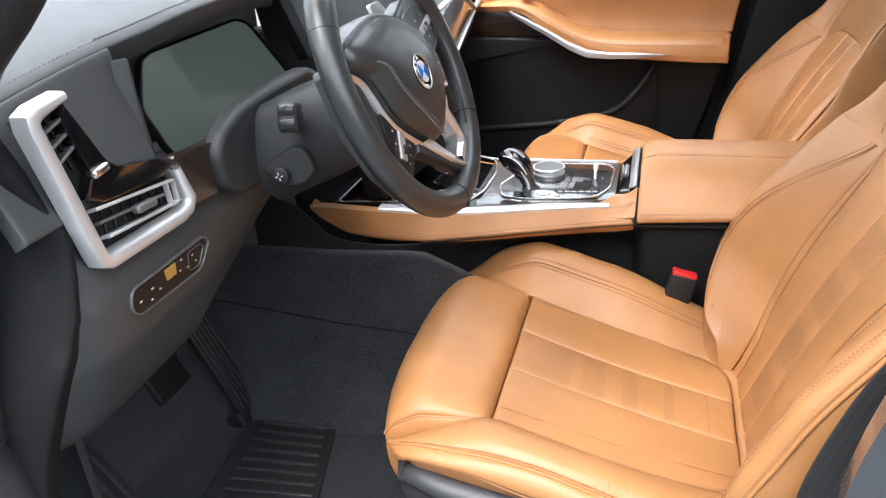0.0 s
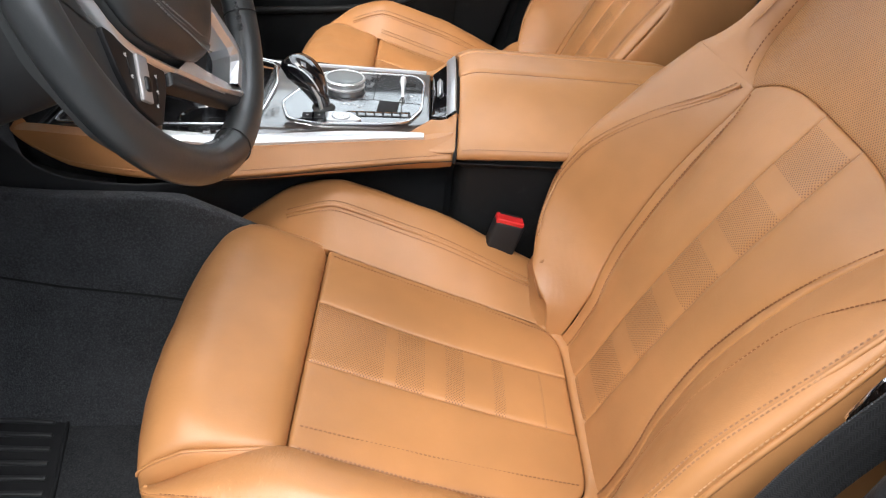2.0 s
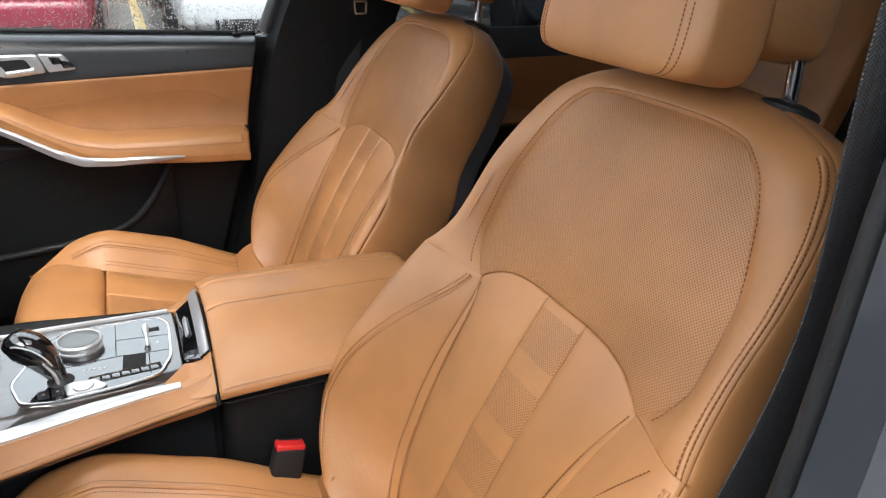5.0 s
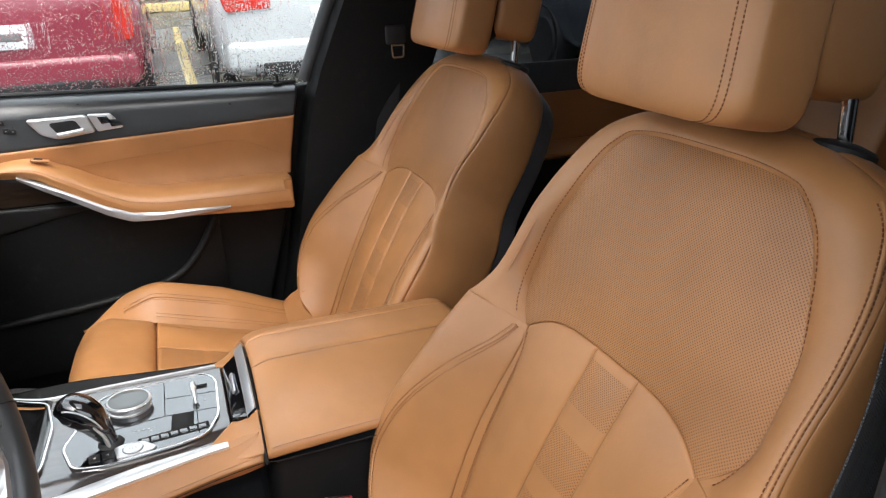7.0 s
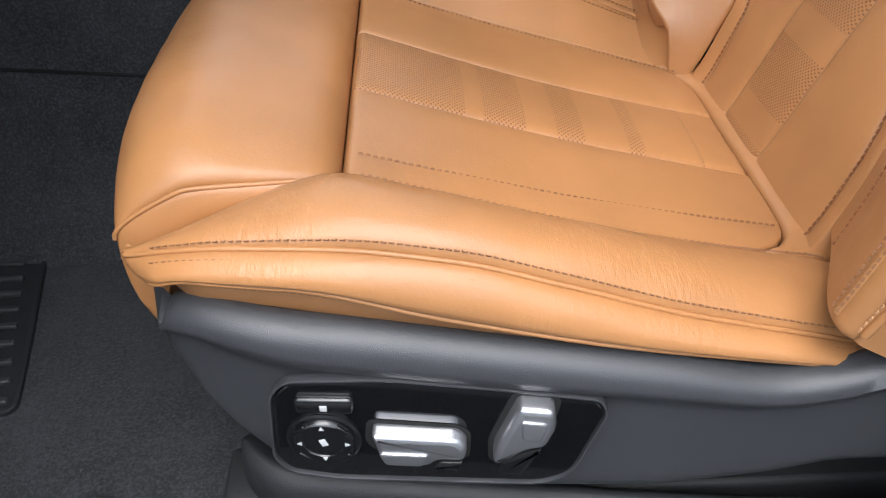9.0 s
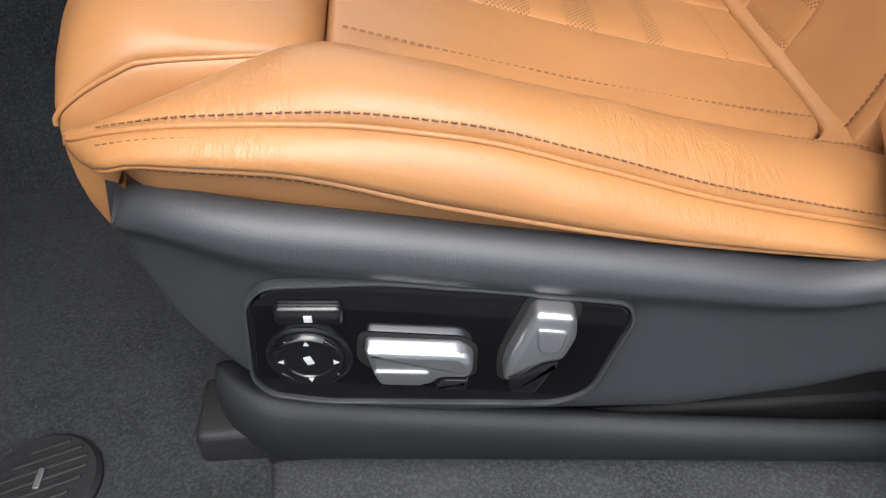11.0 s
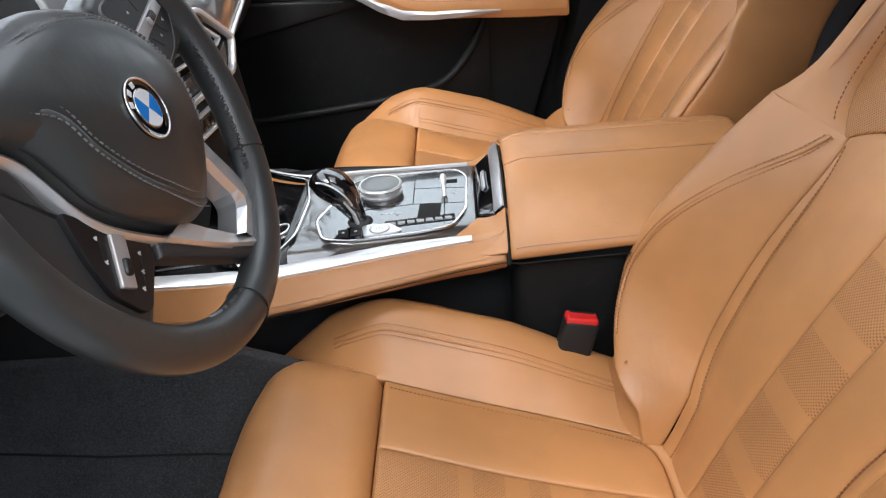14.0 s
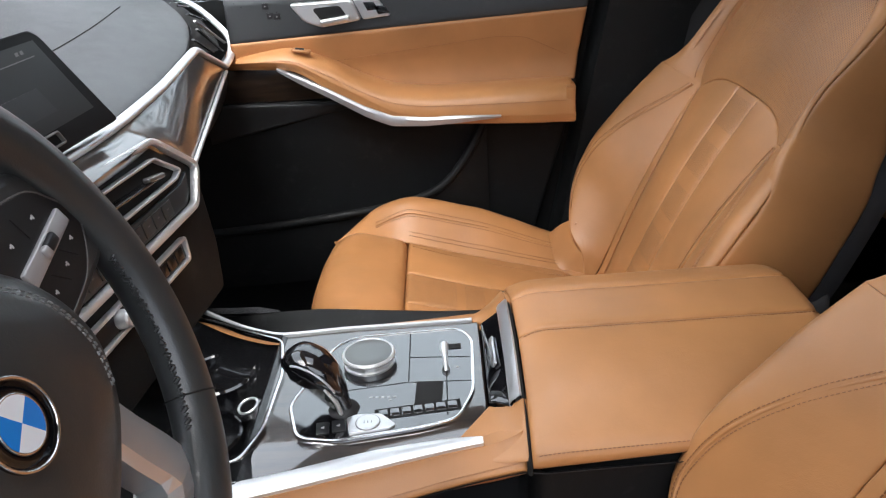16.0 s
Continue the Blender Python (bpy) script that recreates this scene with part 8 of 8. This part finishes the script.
strap("strap", [(0.345, -0.724, 1.12), (0.319, -0.726, 0.92), (0.312, -0.726, 0.76), (0.266, -0.722, 0.62), (0.214, -0.716, 0.50), (0.185, -0.715, 0.36), (0.20, -0.72, 0.14)], 0.047, (1, 0, -0.3), belt, "black woven strap")
TM = axes((0.266, -0.708, 0.606), (0.42, 0.0, 0.9), (0.9, 0.0, -0.42))
rbox("tongue_head", (0.038, 0.046, 0.022), TM, dark_rubber, belt, "black belt tongue", r=0.0105, seg=5)
band_frame("tongue_plate", [(-0.060, -0.014), (-0.022, -0.018), (-0.022, 0.018), (-0.060, 0.014)], 0.008, 0.003, TM, steel, belt, "steel tongue", rounds=0.005)
rbox("anchor", (0.05, 0.03, 0.06), pose(0.345, -0.735, 1.12), dark_rubber, belt, r=0.01)
adopt(belt)
belt2 = thing("seat_belt", 0.42, 0.68, 0.10, "black woven seat belt hanging at the far pillar", "seat belt")
strap("strap", [(0.47, 0.690, 1.10), (0.45, 0.695, 0.9), (0.42, 0.692, 0.70), (0.38, 0.690, 0.45), (0.36, 0.690, 0.14)], 0.047, (1, 0, -0.1), belt2, "black woven strap")
rbox("tongue_head", (0.045, 0.014, 0.040), pose(0.445, 0.683, 0.86), dark_rubber, belt2, "black belt tongue", r=0.005)
band_frame("tongue_plate", [(-0.012, -0.014), (0.012, -0.014), (0.014, 0.012), (-0.014, 0.012)], 0.005, 0.003, axes((0.447, 0.679, 0.826), (1, 0, 0), (0, 0, 1)), steel, belt2, "steel tongue", rounds=0.004)
rbox("anchor", (0.05, 0.02, 0.07), pose(0.47, 0.697, 1.10), dark_rubber, belt2, r=0.008)
adopt(belt2)


# ---- car park outside ----
GZ = -0.42
SLOPE = 0.0765  # the car park rises towards the passenger's side
n = 50
gx, gy = np.linspace(-60, 60, n), np.linspace(-60, 60, n)
X, Y = np.meshgrid(gx, gy, indexing="ij")
tagged(sheet("ground", np.stack([X, Y, GZ + SLOPE * Y], -1), asphalt, None, "wet dark asphalt of the car park", out=(0, 0, 1)), kind="structure")
for k, x0 in enumerate((-2.6, 0.35, 3.3)):
    tagged(rbox("parking_line", (0.10, 4.6, 0.006), pose(x0 - 0.17, 8.2, GZ + SLOPE * 8.2 + 0.004, math.degrees(math.atan(SLOPE)), 0, 0), yellow_line, None, "worn yellow parking line on wet asphalt", r=0.002), category="road marking", group="parking lines")
tagged(rbox("kerb", (30, 0.18, 0.14), pose(0, 12.4, GZ + 12.4 * SLOPE + 0.07), yellow_line, None, "yellow painted kerb", r=0.02), kind="structure")


def parked_car(name, x0, y0, turn, paint, lamps, label):
    """A hatchback seen from behind: +y is its front."""
    root = thing(name, x0, y0, GZ + SLOPE * y0, label, "car", "parked cars")
    M = pose(x0, y0, GZ + SLOPE * y0, math.degrees(math.atan(SLOPE)), 0, turn)
    ys_ = [0.0, 0.02, 0.10, 0.35, 0.9, 2.2, 3.0, 3.9, 4.2, 4.25]
    hw = [0.70, 0.80, 0.86, 0.89, 0.90, 0.90, 0.90, 0.86, 0.74, 0.6]
    top_ = [0.92, 0.98, 1.02, 1.03, 1.02, 1.00, 0.98, 0.86, 0.72, 0.6]
    bot = [0.42, 0.34, 0.30, 0.28, 0.26, 0.26, 0.26, 0.28, 0.34, 0.4]
    rows = []
    for y_, w, t, b in zip(ys_, hw, top_, bot):
        sec_ = rounded([(-w * 0.93, b), (w * 0.93, b), (w, b + 0.25), (w, t - 0.18), (w * 0.9, t), (-w * 0.9, t), (-w, t - 0.18), (-w, b + 0.25)], 0.10, 4)
        rows.append([tuple(M @ Vector((a, y_, z))) for a, z in sec_])
    c0, c1 = np.mean(rows[0], 0), np.mean(rows[-1], 0)
    rows = [[tuple(c0)] * len(rows[0])] + rows + [[tuple(c1)] * len(rows[0])]
    sheet("car_body", np.array(rows), paint, root, "", close_v=True)
    rows = []
    for y_, w, t in ((0.10, 0.74, 1.0), (0.30, 0.66, 1.36), (0.55, 0.63, 1.47), (1.2, 0.64, 1.52), (2.0, 0.64, 1.50), (2.5, 0.66, 1.40), (3.3, 0.74, 0.98)):
        sec_ = rounded([(-w - 0.10, 0.95), (w + 0.10, 0.95), (w, t), (-w, t)], 0.12, 5)
        rows.append([tuple(M @ Vector((a, y_, z))) for a, z in sec_])
    sheet("cabin", np.array(rows), paint, root, "", close_v=True)
    prism("rear_window", [(-0.60, 1.04), (0.60, 1.04), (0.52, 1.40), (-0.52, 1.40)], 0.02, M @ axes((0, 0.13, 0), (1, 0, 0), (0, 0.45, 1)) @ pose(0, -0.02, 0.0), car_glass, root, "dark rear window", rounds=0.06)
    for s in (-1, 1):
        prism("tail_lamp", [(s * 0.46, 0.80), (s * 0.80, 0.78), (s * 0.84, 0.92), (s * 0.50, 0.94)] if lamps == "wide" else [(s * 0.70, 0.66), (s * 0.82, 0.66), (s * 0.83, 1.02), (s * 0.71, 1.02)], 0.05, M @ axes((0, 0.03, 0), (1, 0, 0), (0, 0, 1)), lamp_red, root, "red tail lamp", rounds=0.04, r=0.01)
        rbox("rear_reflector", (0.16, 0.02, 0.04), M @ pose(s * 0.58, 0.0, 0.44), lamp_red, root, r=0.006)
        for yy in (0.75, 3.35):
            turned("wheel", [(0.0, -0.10), (0.20, -0.10), (0.22, -0.08), (0.30, -0.10), (0.32, -0.06), (0.32, 0.06), (0.30, 0.10), (0.0, 0.10)], M @ pose(s * 0.80, yy, 0.32, 0, 90, 0), dark_rubber, root, "black tyre and wheel", seg=28)
    rbox("number_plate", (0.34, 0.015, 0.16), M @ pose(0, -0.012, 0.72), white_enamel, root, "pale plate with an unreadable bar", r=0.01)
    rbox("plate_bar", (0.24, 0.006, 0.05), M @ pose(0, -0.022, 0.72), grey_thread, root, r=0.004)
    rbox("bumper", (1.64, 0.10, 0.22), M @ pose(0, 0.02, 0.46), paint, root, r=0.05)
    rbox("bumper_inset", (1.2, 0.05, 0.10), M @ pose(0, -0.02, 0.36), dark_rubber, root, r=0.02)
    adopt(root)
    return root


parked_car("parked_car", -1.02, 5.0, 0, red_paint, "tall", "dark red parked car seen from behind through the wet window")
parked_car("parked_car", 1.24, 5.1, 0, white_paint, "wide", "white parked hatchback seen from behind through the wet window")
parked_car("parked_car", 4.2, 4.9, 0, grey_paint, "wide", "dark grey parked car beyond the rear window")
hedge = carpet_of("far_hedge", (0.06, 0.055, 0.04))
bk = np.linspace(-40, 40, 160)
hh = 1.2 + 0.5 * np.sin(bk * 0.7) + 0.4 * np.sin(bk * 1.9 + 1)
tagged(sheet("backdrop", np.stack([np.stack([bk, 0 * bk + 14, 0 * bk + GZ + 0.9], 1), np.stack([bk, 14.4 + 0.3 * np.sin(3 * bk), GZ + 1.0 + hh * 0.6], 1), np.stack([bk, 15.0 + 0 * bk, GZ + 1.0 + hh], 1)], 1), hedge, None, "brown hedge behind the car park"), kind="structure")
# unseen bare trees behind the hedge, added to darken reflections, gaps between the crowns
bark = carpet_of("dark_tree_bark", (0.035, 0.030, 0.024))
rnd = random.Random(7)
for n_ in range(26):
    x0, y0 = -34 + 2.7 * n_ + rnd.uniform(-0.9, 0.9), 17 + rnd.uniform(-0.8, 1.5)
    high = rnd.uniform(8.0, 11.0)
    crown = thing("tree", x0, y0, GZ + 1.2, "unseen dark leafless tree behind the hedge, added to darken reflections", "tree", "trees behind the car park")
    tube("trunk", [(x0, y0, GZ + 0.9), (x0 + rnd.uniform(-0.2, 0.2), y0, GZ + high * 0.45), (x0 + rnd.uniform(-0.4, 0.4), y0, GZ + high * 0.9)], [0.20, 0.14, 0.05], bark, crown, seg=8)
    v_, f_ = [], []
    for q in range(420):
        a_, r_, z_ = rnd.uniform(0, 2 * math.pi), 1.7 * math.sqrt(rnd.random()), rnd.uniform(0.22, 1.0)
        r_ *= math.sin(min(1.0, z_ * 1.05) * math.pi * 0.88) + 0.15
        c_ = Vector((x0 + r_ * math.cos(a_), y0 + r_ * math.sin(a_), GZ + high * z_))
        w_ = rnd.uniform(0.10, 0.26)
        e1, e2 = Vector((rnd.uniform(-1, 1), rnd.uniform(-1, 1), rnd.uniform(-1, 1))).normalized() * w_, Vector((rnd.uniform(-1, 1), rnd.uniform(-1, 1), rnd.uniform(-1, 1))).normalized() * w_
        k0 = len(v_)
        v_ += [tuple(c_ - e1), tuple(c_ + e2), tuple(c_ + e1), tuple(c_ - e2 * 0.6)]
        f_.append((k0, k0 + 1, k0 + 2, k0 + 3))
    me_ = bpy.data.meshes.new("crown")
    me_.from_pydata(v_, [], f_)
    link("crown", me_, bark, crown, "dense dark twigs", smooth=False)
    adopt(crown)

# unseen wall added beyond the open door to cut low side light
tagged(rbox("wall_light_block", (40, 0.3, 2.8), pose(0, -5.2, 0.6), asphalt, None, "unseen dark wall added to block low sky light", r=0.02), kind="structure")
